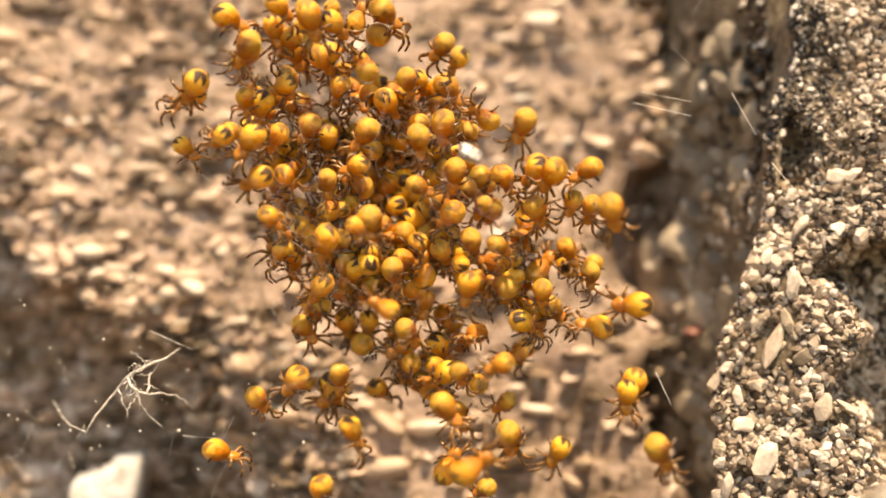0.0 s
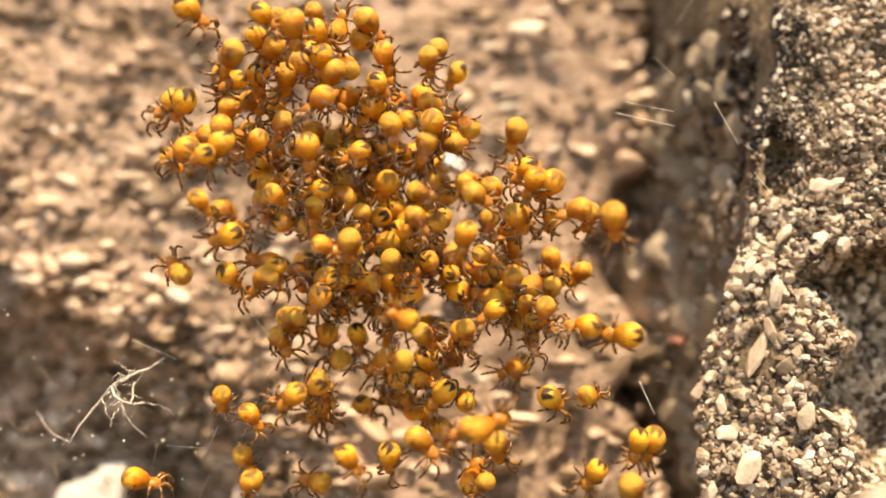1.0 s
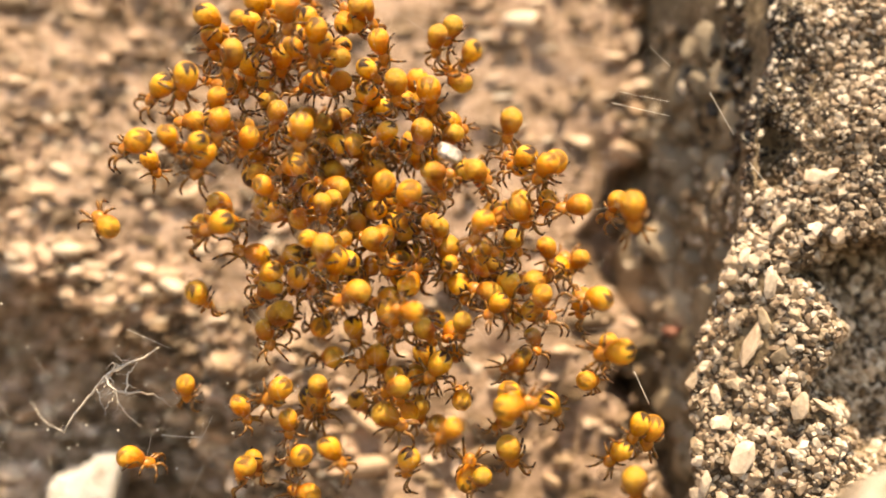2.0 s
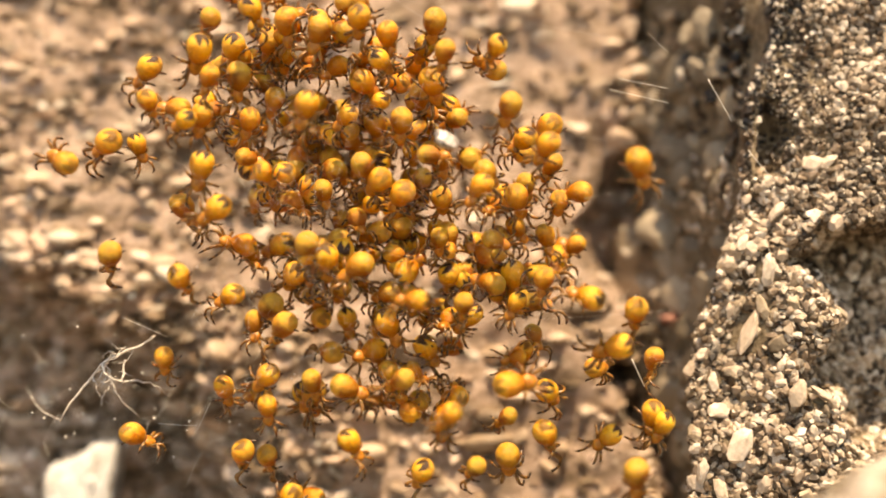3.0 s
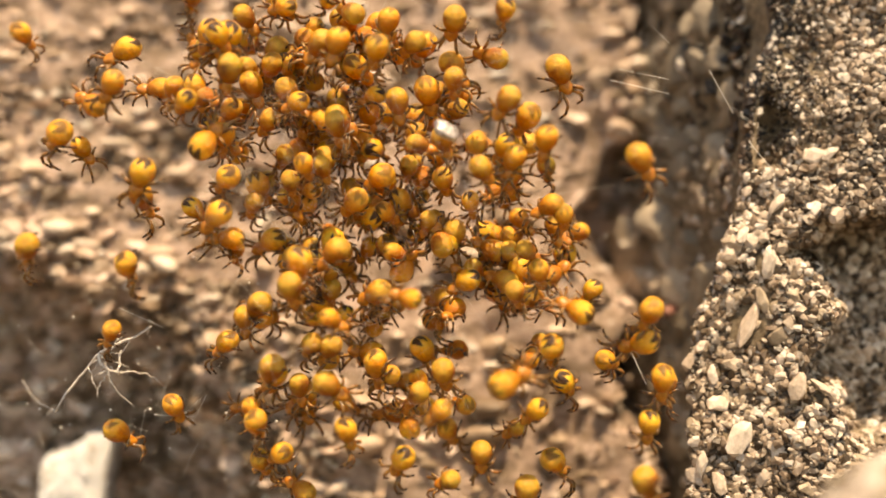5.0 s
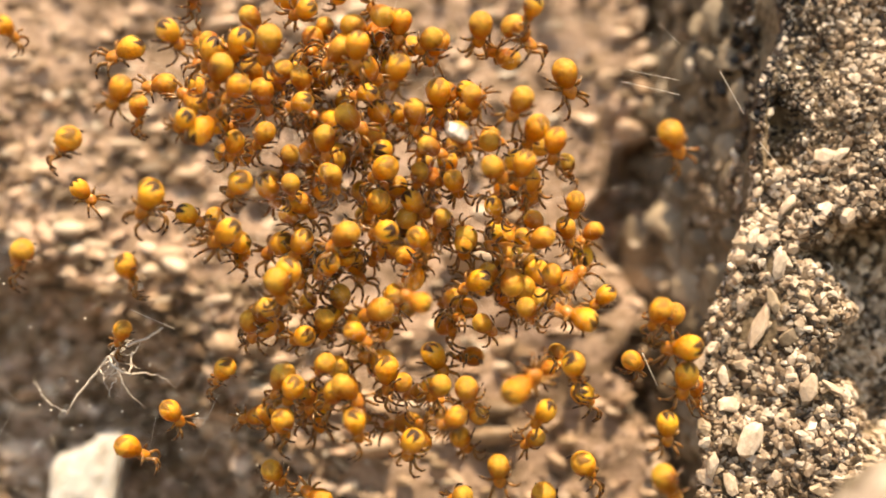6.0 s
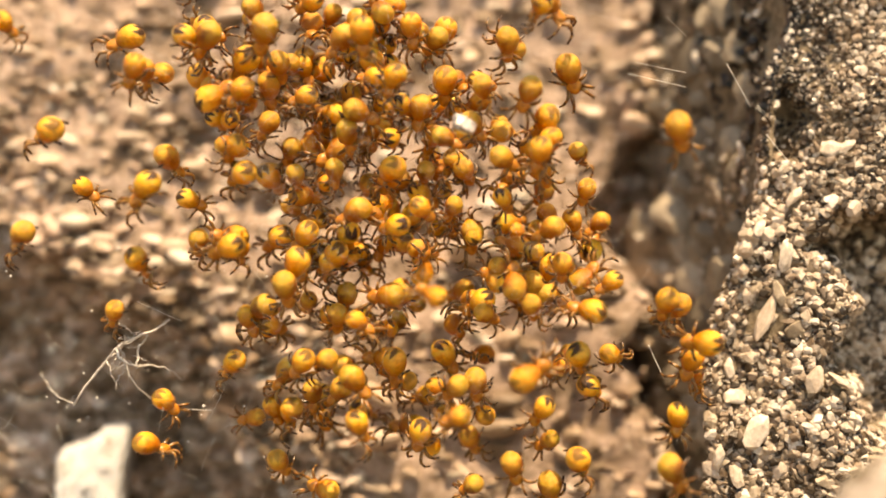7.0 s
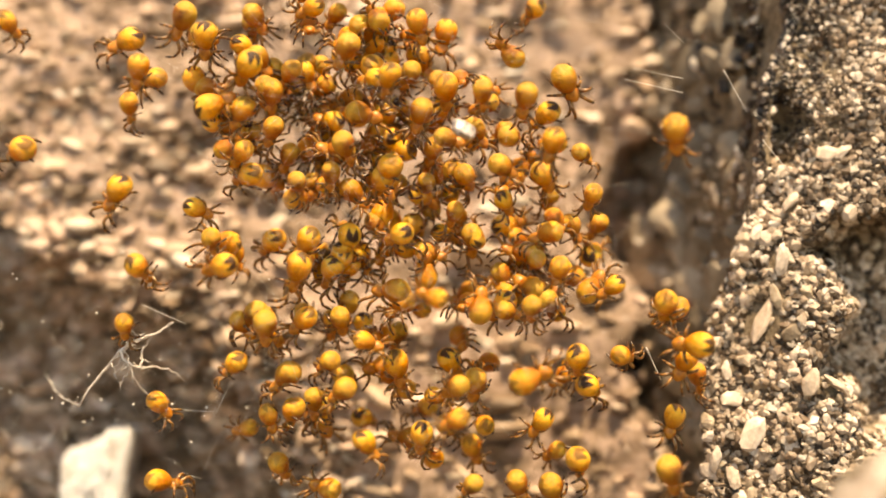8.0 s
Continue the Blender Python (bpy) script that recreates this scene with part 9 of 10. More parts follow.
    walk(spiderlings[203], [(0, at(-5.75, 48.10, 54.47, -38, -75, 111)), (2, at(-6.15, 48.10, 53.71, -5, -77, 84)), (3.5, at(-6.72, 48.10, 53.14, -9, -76, 96)), (5.5, at(-7.01, 48.10, 52.38, -37, -73, 121)), (8, at(-7.81, 48.10, 51.43, -54, -72, 125))])
    walk(spiderlings[204], [(0, at(2.14, 48.38, 59.12, -91, 53, -138)), (2, at(2.30, 48.38, 58.51, -101, 43, -159)), (3.5, at(2.47, 48.38, 58.48, -111, 31, -173)), (5.5, at(2.98, 48.38, 57.86, -114, 37, -167)), (8, at(3.11, 48.38, 57.58, -91, 53, -139))])
    walk(spiderlings[205], [(0, at(-3.00, 46.84, 66.21, -52, -23, -170)), (2, at(-3.34, 46.84, 66.72, -50, -40, 178)), (3.5, at(-3.29, 46.84, 66.85, -48, -52, 163)), (5.5, at(-3.37, 46.84, 67.29, -41, -57, 154)), (8, at(-3.58, 46.84, 67.54, -42, -39, 178))])
    walk(spiderlings[206], [(0, at(-4.08, 48.44, 57.00, -110, 24, -163)), (2, at(-4.26, 48.44, 56.71, -158, -29, -170)), (3.5, at(-4.10, 48.44, 56.50, -134, 77, -137)), (5.5, at(-4.34, 48.44, 56.22, -123, 54, -157)), (8, at(-4.26, 48.44, 55.87, -113, -1, -166))])
    walk(spiderlings[207], [(0, at(-3.53, 47.21, 60.18, 160, -65, -121)), (2, at(-3.76, 47.21, 59.63, 179, -3, -148)), (3.5, at(-3.94, 47.21, 59.63, -171, 26, -155)), (5.5, at(-4.50, 47.21, 59.09, -169, 8, -151)), (8, at(-4.68, 47.21, 58.90, 170, -57, -130))])
    walk(spiderlings[208], [(0, at(-6.83, 47.24, 63.80, -144, 51, 160)), (2, at(-7.20, 47.24, 64.01, -143, 52, 159)), (3.5, at(-7.77, 47.24, 64.01, -142, 60, 156)), (5.5, at(-8.44, 47.24, 64.15, -145, 67, 152)), (8, at(-9.09, 47.24, 64.12, -148, 59, 157))])
    walk(spiderlings[209], [(0, at(3.18, 48.33, 55.70, -84, -61, -167)), (2, at(3.90, 48.33, 55.19, -84, -68, -155)), (3.5, at(4.12, 48.33, 54.82, -108, -76, -124)), (5.5, at(4.85, 48.33, 54.31, -92, -71, -147)), (8, at(5.44, 48.33, 53.69, -77, -54, -173))])
    walk(spiderlings[210], [(0, at(-4.10, 46.72, 61.67, 168, -49, -129)), (2, at(-4.24, 46.72, 61.43, 171, -53, -124)), (3.5, at(-4.39, 46.72, 61.64, -176, -51, -126)), (5.5, at(-4.23, 46.72, 61.43, -173, -44, -135)), (8, at(-4.55, 46.72, 61.62, 174, -43, -136))])
    walk(spiderlings[211], [(0, at(2.76, 47.05, 59.52, -22, -3, 15)), (2, at(2.91, 47.05, 59.35, -56, -51, 79)), (3.5, at(3.29, 47.05, 59.18, -35, -44, 58)), (5.5, at(3.76, 47.05, 58.92, -12, -10, 20)), (8, at(4.10, 47.05, 58.53, -16, -12, 21))])
    walk(spiderlings[212], [(0, at(2.06, 49.15, 59.19, -58, 29, -142)), (2, at(2.11, 49.15, 58.80, -63, 24, -144)), (3.5, at(2.49, 49.15, 58.51, -66, 52, -128)), (5.5, at(2.57, 49.15, 58.12, -57, 54, -126)), (8, at(2.95, 49.15, 57.63, -63, 19, -146))])
    walk(spiderlings[213], [(0, at(-2.36, 48.44, 63.46, 13, 62, -162)), (2, at(-2.45, 48.44, 63.20, 20, 62, -162)), (3.5, at(-2.41, 48.44, 63.36, -49, 58, -175)), (5.5, at(-2.79, 48.44, 63.16, -51, 52, 171)), (8, at(-2.71, 48.44, 63.32, -8, 51, 170))])
    walk(spiderlings[214], [(0, at(-3.40, 47.47, 67.72, -177, 25, -163)), (2, at(-3.31, 47.47, 68.29, -165, 44, -164)), (3.5, at(-3.48, 47.47, 68.79, -161, 56, -165)), (5.5, at(-3.73, 47.47, 69.28, -177, 72, -167)), (8, at(-3.73, 47.47, 69.97, 40, 87, 52))])
    walk(spiderlings[215], [(0, at(-6.25, 48.05, 59.43, -66, -10, -140)), (2, at(-6.59, 48.05, 59.25, -48, 4, -139)), (3.5, at(-7.18, 48.05, 59.13, -35, -14, -140)), (5.5, at(-7.61, 48.05, 58.96, -48, -34, -142)), (8, at(-8.33, 48.05, 58.74, -60, -1, -139))])
    walk(spiderlings[216], [(0, at(-5.95, 48.22, 61.64, -147, 46, 159)), (2, at(-6.22, 48.22, 61.53, -144, 58, 139)), (3.5, at(-6.57, 48.22, 61.72, -105, 40, 165)), (5.5, at(-6.59, 48.22, 61.68, -112, 20, 178)), (8, at(-7.15, 48.22, 61.96, -138, 46, 159))])
    walk(spiderlings[217], [(0, at(-3.70, 48.36, 64.82, 17, 5, -4)), (2, at(-4.13, 48.36, 65.20, 13, 0, -1)), (3.5, at(-4.27, 48.36, 65.69, 11, -6, 3)), (5.5, at(-4.34, 48.36, 66.01, 15, 0, -1)), (8, at(-4.82, 48.36, 66.61, 20, 4, -4))])
    walk(spiderlings[218], [(0, at(2.54, 48.86, 59.24, -114, 19, 167)), (2, at(2.79, 48.86, 59.18, -115, -4, 155)), (3.5, at(3.33, 48.86, 59.14, -131, -19, 147)), (5.5, at(3.73, 48.86, 59.07, -135, 34, 177)), (8, at(4.34, 48.86, 58.99, -114, 8, 161))])
    walk(spiderlings[219], [(0, at(-8.10, 48.40, 68.26, -133, 37, -126)), (2, at(-8.63, 48.40, 68.67, -56, 58, -28)), (3.5, at(-8.83, 48.40, 69.14, -88, 61, -74)), (5.5, at(-9.57, 48.40, 69.63, -118, 45, -118)), (8, at(-9.97, 48.40, 70.44, -141, 11, -144))])
    walk(spiderlings[220], [(0, at(-0.76, 46.53, 58.95, 106, -8, 53)), (2, at(-0.53, 46.53, 58.57, 103, 30, 41)), (3.5, at(-0.51, 46.53, 58.57, 111, 52, 29)), (5.5, at(-0.64, 46.53, 58.14, 129, -1, 51)), (8, at(-0.38, 46.53, 57.91, 105, -5, 52))])
    walk(spiderlings[221], [(0, at(-0.53, 49.16, 55.50, -22, -40, 60)), (2, at(-0.27, 49.16, 54.65, -16, -18, 43)), (3.5, at(-0.44, 49.16, 54.01, -11, -24, 46)), (5.5, at(-0.38, 49.16, 53.17, -8, -38, 58)), (8, at(-0.34, 49.16, 52.11, -17, -30, 51))])
    walk(spiderlings[222], [(0, at(-1.26, 47.68, 58.86, 13, -40, 22)), (2, at(-1.00, 47.68, 58.80, 29, -34, 10)), (3.5, at(-1.03, 47.68, 58.79, 27, -41, 26)), (5.5, at(-0.60, 47.68, 58.81, 4, -46, 43)), (8, at(-0.55, 47.68, 58.90, 6, -39, 20))])
    walk(spiderlings[223], [(0, at(2.33, 48.83, 59.48, 46, 68, -34)), (2, at(2.37, 48.83, 59.60, 34, 83, -60)), (3.5, at(2.50, 48.83, 59.69, -67, 84, -159)), (5.5, at(2.91, 48.83, 59.81, 24, 81, -50)), (8, at(2.94, 48.83, 59.96, 48, 68, -34))])
    walk(spiderlings[224], [(0, at(-2.89, 46.54, 59.79, -25, 3, -45)), (2, at(-3.30, 46.54, 59.57, -29, -5, -33)), (3.5, at(-3.28, 46.54, 59.40, -20, -9, -25)), (5.5, at(-3.46, 46.54, 59.18, -11, -4, -34)), (8, at(-3.73, 46.54, 58.90, -23, -1, -39))])
    walk(spiderlings[225], [(0, at(0.45, 47.89, 60.40, -76, -3, 167)), (2, at(0.47, 47.89, 60.35, -78, -11, 162)), (3.5, at(0.75, 47.89, 60.24, -86, -7, 164)), (5.5, at(0.66, 47.89, 60.27, -85, 0, 168)), (8, at(0.98, 47.89, 60.24, -76, -7, 164))])
    walk(spiderlings[226], [(0, at(0.79, 47.94, 65.06, -12, 44, -175)), (2, at(0.94, 47.94, 65.08, -119, 12, 145)), (3.5, at(1.00, 47.94, 65.51, -99, 42, -179)), (5.5, at(0.80, 47.94, 65.51, -69, 40, 178)), (8, at(1.05, 47.94, 65.99, -18, 37, 172))])
    walk(spiderlings[227], [(0, at(0.68, 48.32, 56.03, 3, 0, 136)), (2, at(1.28, 48.32, 55.56, 2, 4, 139)), (3.5, at(1.40, 48.32, 55.21, 6, 12, 145)), (5.5, at(1.73, 48.32, 54.74, 10, 9, 143)), (8, at(2.26, 48.32, 54.15, 6, 2, 138))])
    walk(spiderlings[228], [(0, at(2.45, 47.71, 59.32, -141, -18, -157)), (2, at(2.84, 47.71, 59.22, -145, -4, -152)), (3.5, at(2.84, 47.71, 58.96, -135, -35, -165)), (5.5, at(3.30, 47.71, 58.94, -129, -39, -168)), (8, at(3.48, 47.71, 58.71, -139, -1, -151))])
    walk(spiderlings[229], [(0, at(-5.75, 47.70, 69.91, -18, 64, -23)), (2, at(-6.60, 47.70, 70.18, -69, 58, -74)), (3.5, at(-7.24, 47.70, 70.81, -115, 38, -102)), (5.5, at(-7.75, 47.70, 71.09, -92, 56, -79)), (8, at(-8.93, 47.70, 71.93, -28, 65, -38))])
    walk(spiderlings[230], [(0, at(-1.58, 47.85, 56.01, -36, -45, 156)), (2, at(-1.91, 47.85, 55.53, -36, -48, 154)), (3.5, at(-1.86, 47.85, 55.16, -28, -62, 134)), (5.5, at(-1.89, 47.85, 54.67, 31, -68, 60)), (8, at(-2.11, 47.85, 54.07, -9, -63, 131))])
    walk(spiderlings[231], [(0, at(-1.94, 48.64, 64.49, -116, 8, -170)), (2, at(-2.21, 48.64, 64.90, -136, -6, -162)), (3.5, at(-2.08, 48.64, 64.91, -149, 5, -168)), (5.5, at(-2.37, 48.64, 65.37, -136, 18, -177)), (8, at(-2.38, 48.64, 65.62, -116, -1, -164))])
    walk(spiderlings[232], [(0, at(-1.74, 47.67, 66.30, -129, 5, 135)), (2, at(-2.14, 47.67, 66.17, -132, -7, 135)), (3.5, at(-2.39, 47.67, 66.46, -133, 0, 135)), (5.5, at(-3.10, 47.67, 66.36, -127, 8, 136)), (8, at(-3.45, 47.67, 66.69, -125, 1, 135))])
    walk(spiderlings[233], [(0, at(-3.07, 46.45, 59.39, 26, 3, 23)), (2, at(-2.99, 46.45, 59.43, 19, 11, 14)), (3.5, at(-3.20, 46.45, 59.47, 24, 13, 11)), (5.5, at(-3.44, 46.45, 59.51, 36, 4, 22)), (8, at(-3.50, 46.45, 59.57, 31, 5, 21))])
    walk(spiderlings[234], [(0, at(4.34, 46.42, 57.62, -55, 53, -103)), (2, at(4.55, 46.42, 57.44, -22, 53, -84)), (3.5, at(4.39, 46.42, 57.31, -13, 53, -87)), (5.5, at(4.56, 46.42, 57.13, -37, 53, -104)), (8, at(4.53, 46.42, 56.92, -48, 53, -102))])
    walk(spiderlings[235], [(0, at(0.43, 49.11, 63.90, -1, -31, 65)), (2, at(0.44, 49.11, 63.94, -2, -31, 73)), (3.5, at(0.35, 49.11, 64.34, -8, -30, 81)), (5.5, at(0.65, 49.11, 64.43, -12, -30, 77)), (8, at(0.46, 49.11, 64.98, -5, -31, 66))])
    walk(spiderlings[236], [(0, at(-3.95, 47.65, 59.21, 78, -35, 36)), (2, at(-4.30, 47.65, 58.88, 12, -48, 113)), (3.5, at(-4.32, 47.65, 58.63, 15, -50, 94)), (5.5, at(-4.32, 47.65, 58.30, 54, -36, 36)), (8, at(-4.63, 47.65, 57.89, 80, -34, 34))])
    walk(spiderlings[237], [(0, at(1.84, 49.10, 62.74, -117, -37, -176)), (2, at(1.92, 49.10, 63.26, -121, -51, -171)), (3.5, at(2.33, 49.10, 63.24, -132, -54, -170)), (5.5, at(2.50, 49.10, 63.78, -135, -43, -174)), (8, at(2.91, 49.10, 63.98, -116, -43, -174))])
    walk(spiderlings[238], [(0, at(-3.90, 46.74, 59.35, -68, 1, 155)), (2, at(-4.29, 46.74, 58.95, -75, -9, 143)), (3.5, at(-4.45, 46.74, 58.91, -91, -1, 152)), (5.5, at(-5.09, 46.74, 58.58, -84, 6, 161)), (8, at(-5.36, 46.74, 58.48, -68, -3, 150))])
    walk(spiderlings[239], [(0, at(3.93, 47.65, 59.08, 57, 20, -38)), (2, at(4.71, 47.65, 58.63, 27, 26, -42)), (3.5, at(5.09, 47.65, 58.29, 25, 37, -51)), (5.5, at(5.51, 47.65, 57.84, 52, 34, -48)), (8, at(6.41, 47.65, 57.27, 58, 19, -38))])
    walk(spiderlings[240], [(0, at(-1.70, 49.02, 57.32, -82, -34, 128)), (2, at(-1.46, 49.02, 57.06, -92, -32, 133)), (3.5, at(-1.65, 49.02, 56.44, -86, -31, 134)), (5.5, at(-1.55, 49.02, 56.17, -70, -35, 128)), (8, at(-1.56, 49.02, 55.33, -88, -33, 131))])
    walk(spiderlings[241], [(0, at(-5.92, 47.97, 63.15, 23, 7, 5)), (2, at(-6.51, 47.97, 62.99, 33, 11, 2)), (3.5, at(-7.14, 47.97, 63.04, 30, 1, 9)), (5.5, at(-7.53, 47.97, 62.95, 15, -5, 13)), (8, at(-8.52, 47.97, 63.06, 18, 13, 1))])
    walk(spiderlings[242], [(0, at(-5.02, 46.69, 57.68, -36, -29, 67)), (2, at(-5.72, 46.69, 57.33, -54, -41, 99)), (3.5, at(-6.09, 46.69, 57.08, -51, -41, 98)), (5.5, at(-6.43, 46.69, 56.74, -38, -32, 73)), (8, at(-7.28, 46.69, 56.31, -35, -29, 67))])
    walk(spiderlings[243], [(0, at(-2.50, 47.24, 60.97, -41, 16, -151)), (2, at(-2.69, 47.24, 60.96, -40, 3, -160)), (3.5, at(-2.50, 47.24, 60.56, -38, 8, -157)), (5.5, at(-2.51, 47.24, 60.52, -31, 30, -139)), (8, at(-2.48, 47.24, 60.01, -39, 11, -155))])
    walk(spiderlings[244], [(0, at(-2.58, 46.40, 68.64, 175, 5, 160)), (2, at(-2.64, 46.40, 69.12, 86, -78, -96)), (3.5, at(-2.47, 46.40, 69.53, 171, -39, 170)), (5.5, at(-2.70, 46.40, 70.08, -178, 18, 157)), (8, at(-2.51, 46.40, 70.85, -179, -27, 167))])
    walk(spiderlings[245], [(0, at(2.83, 46.85, 58.68, -56, -3, 144)), (2, at(3.51, 46.85, 58.52, -82, -6, 143)), (3.5, at(3.92, 46.85, 58.39, -89, 6, 146)), (5.5, at(4.24, 46.85, 58.22, -70, 10, 148)), (8, at(5.11, 46.85, 58.01, -56, -4, 143))])
    walk(spiderlings[246], [(0, at(-4.83, 48.46, 65.00, -43, 84, -80)), (2, at(-4.84, 48.46, 65.45, -32, 84, -74)), (3.5, at(-5.20, 48.46, 65.43, 20, 84, -27)), (5.5, at(-5.44, 48.46, 65.83, 49, 80, 4)), (8, at(-5.72, 48.46, 65.91, -8, 84, -48))])
    walk(spiderlings[247], [(0, at(-4.58, 47.57, 69.84, -81, -42, 102)), (2, at(-4.89, 47.57, 70.47, -57, 44, -96)), (3.5, at(-5.38, 47.57, 70.88, -43, -14, 156)), (5.5, at(-5.57, 47.57, 71.60, -63, -29, 136)), (8, at(-6.24, 47.57, 72.43, -122, -1, 169))])
    walk(spiderlings[248], [(0, at(-5.70, 46.89, 56.87, -81, 37, -164)), (2, at(-6.35, 46.89, 56.65, -66, 21, 177)), (3.5, at(-6.77, 46.89, 56.48, -69, 4, 162)), (5.5, at(-7.06, 46.89, 56.26, -91, 3, 161)), (8, at(-7.93, 46.89, 55.98, -77, 39, -162))])
    walk(spiderlings[249], [(0, at(-1.57, 47.04, 66.77, -56, -25, 135)), (2, at(-1.82, 47.04, 67.43, -50, -27, 133)), (3.5, at(-1.69, 47.04, 67.66, -47, -33, 127)), (5.5, at(-1.67, 47.04, 68.25, -51, -35, 124)), (8, at(-1.76, 47.04, 68.67, -50, -28, 132))])
    walk(spiderlings[250], [(0, at(-1.18, 47.09, 58.30, -63, -51, 127)), (2, at(-1.33, 47.09, 57.97, -32, -57, 95)), (3.5, at(-1.16, 47.09, 57.54, -30, -56, 81)), (5.5, at(-1.39, 47.09, 57.27, -66, -55, 111)), (8, at(-1.28, 47.09, 56.75, -61, -51, 128))])
    walk(spiderlings[251], [(0, at(3.56, 48.50, 58.71, 37, -72, 71)), (2, at(4.18, 48.50, 58.49, 7, -76, 83)), (3.5, at(4.64, 48.50, 58.33, -83, -76, 168)), (5.5, at(4.92, 48.50, 58.11, -66, -75, 172)), (8, at(5.81, 48.50, 57.84, 28, -74, 77))])
    walk(spiderlings[252], [(0, at(0.56, 49.02, 62.45, -24, -62, 77)), (2, at(0.96, 49.02, 62.84, -65, -66, 93)), (3.5, at(0.95, 49.02, 62.96, -16, -11, 31)), (5.5, at(1.05, 49.02, 63.27, 18, -50, 56)), (8, at(1.36, 49.02, 63.45, -1, -44, 50))])
    walk(spiderlings[253], [(0, at(-4.02, 49.04, 58.19, -140, -27, 167)), (2, at(-4.26, 49.04, 57.82, -60, 76, -89)), (3.5, at(-4.76, 49.04, 57.26, -11, 65, -38)), (5.5, at(-4.98, 49.04, 56.96, -106, -50, 156)), (8, at(-5.60, 49.04, 56.26, -140, 12, 177))])
    walk(spiderlings[254], [(0, at(-1.02, 48.97, 54.37, 16, -41, 65)), (2, at(-1.05, 48.97, 53.49, 11, -40, 81)), (3.5, at(-1.11, 48.97, 52.83, -1, -38, 92)), (5.5, at(-0.82, 48.97, 51.94, -5, -39, 85)), (8, at(-1.00, 48.97, 50.84, 12, -41, 67))])
    walk(spiderlings[255], [(0, at(-3.23, 47.95, 63.12, -52, 54, -112)), (2, at(-3.61, 47.95, 63.14, -67, 50, -130)), (3.5, at(-3.63, 47.95, 63.11, -68, 52, -125)), (5.5, at(-3.68, 47.95, 63.05, -45, 55, -98)), (8, at(-4.01, 47.95, 62.90, -47, 55, -108))])
    walk(spiderlings[256], [(0, at(3.52, 46.86, 61.00, -28, -7, 145)), (2, at(3.24, 46.86, 61.20, -20, -19, 139)), (3.5, at(3.37, 46.86, 61.35, -19, -24, 137)), (5.5, at(3.13, 46.86, 61.55, -26, -13, 142)), (8, at(3.09, 46.86, 61.80, -27, -11, 143))])
    walk(spiderlings[257], [(0, at(3.30, 47.20, 57.63, 62, -32, 60)), (2, at(3.71, 47.20, 57.33, 57, -29, 57)), (3.5, at(4.11, 47.20, 57.11, 58, -27, 55)), (5.5, at(4.23, 47.20, 56.81, 59, -32, 60)), (8, at(4.93, 47.20, 56.44, 57, -34, 62))])
    walk(spiderlings[258], [(0, at(-10.47, 48.32, 66.42, -40, -54, 117)), (2, at(-10.87, 48.32, 66.73, -65, -48, 124)), (3.5, at(-11.40, 48.32, 67.03, -69, -43, 130)), (5.5, at(-12.15, 48.32, 67.27, -37, -50, 123)), (8, at(-12.75, 48.32, 67.62, -34, -57, 111))])
    walk(spiderlings[259], [(0, at(-4.54, 46.63, 67.91, 21, -1, -17)), (2, at(-4.81, 46.63, 68.64, 28, 12, -22)), (3.5, at(-5.34, 46.63, 68.79, 37, 12, -22)), (5.5, at(-5.69, 46.63, 69.53, 38, 1, -18)), (8, at(-6.31, 46.63, 70.00, 21, 7, -20))])
    walk(spiderlings[260], [(0, at(-6.25, 47.34, 59.88, 30, -60, 81)), (2, at(-6.80, 47.34, 59.72, 37, -63, 85)), (3.5, at(-7.35, 47.34, 59.59, 22, -67, 98)), (5.5, at(-7.64, 47.34, 59.43, 5, -69, 107)), (8, at(-8.54, 47.34, 59.22, 24, -64, 88))])
    walk(spiderlings[261], [(0, at(-0.13, 48.01, 61.89, -13, 68, -170)), (2, at(-0.20, 48.01, 61.89, -28, 47, 162)), (3.5, at(-0.05, 48.01, 62.07, -27, 33, 155)), (5.5, at(0.25, 48.01, 61.99, -20, 57, 170)), (8, at(0.24, 48.01, 62.09, 10, 73, -153))])
    walk(spiderlings[262], [(0, at(-4.85, 48.77, 61.11, -35, 28, -50)), (2, at(-5.59, 48.77, 61.53, -30, 21, -33)), (3.5, at(-5.79, 48.77, 61.42, -20, 17, -25)), (5.5, at(-6.41, 48.77, 61.84, -18, 21, -34)), (8, at(-7.04, 48.77, 61.86, -34, 25, -43))])
    walk(spiderlings[263], [(0, at(-1.03, 49.18, 57.42, 87, -48, -7)), (2, at(-0.98, 49.18, 57.17, 73, -50, -6)), (3.5, at(-0.76, 49.18, 56.98, 57, -48, -8)), (5.5, at(-0.94, 49.18, 56.72, 48, -55, 0)), (8, at(-0.62, 49.18, 56.41, 70, -62, 13))])
    walk(spiderlings[264], [(0, at(-6.16, 46.59, 63.17, 113, 54, 9)), (2, at(-6.63, 46.59, 63.02, -40, 72, -105)), (3.5, at(-7.12, 46.59, 63.18, -41, 67, -118)), (5.5, at(-7.94, 46.59, 62.98, 9, 73, -101)), (8, at(-8.55, 46.59, 63.02, 110, 47, 14))])
    walk(spiderlings[265], [(0, at(-1.01, 47.14, 65.10, 3, -66, 60)), (2, at(-0.74, 47.14, 66.00, 7, -51, 51)), (3.5, at(-0.89, 47.14, 66.27, 18, -47, 50)), (5.5, at(-0.80, 47.14, 67.14, 22, -55, 53)), (8, at(-0.74, 47.14, 67.76, 7, -57, 54))])
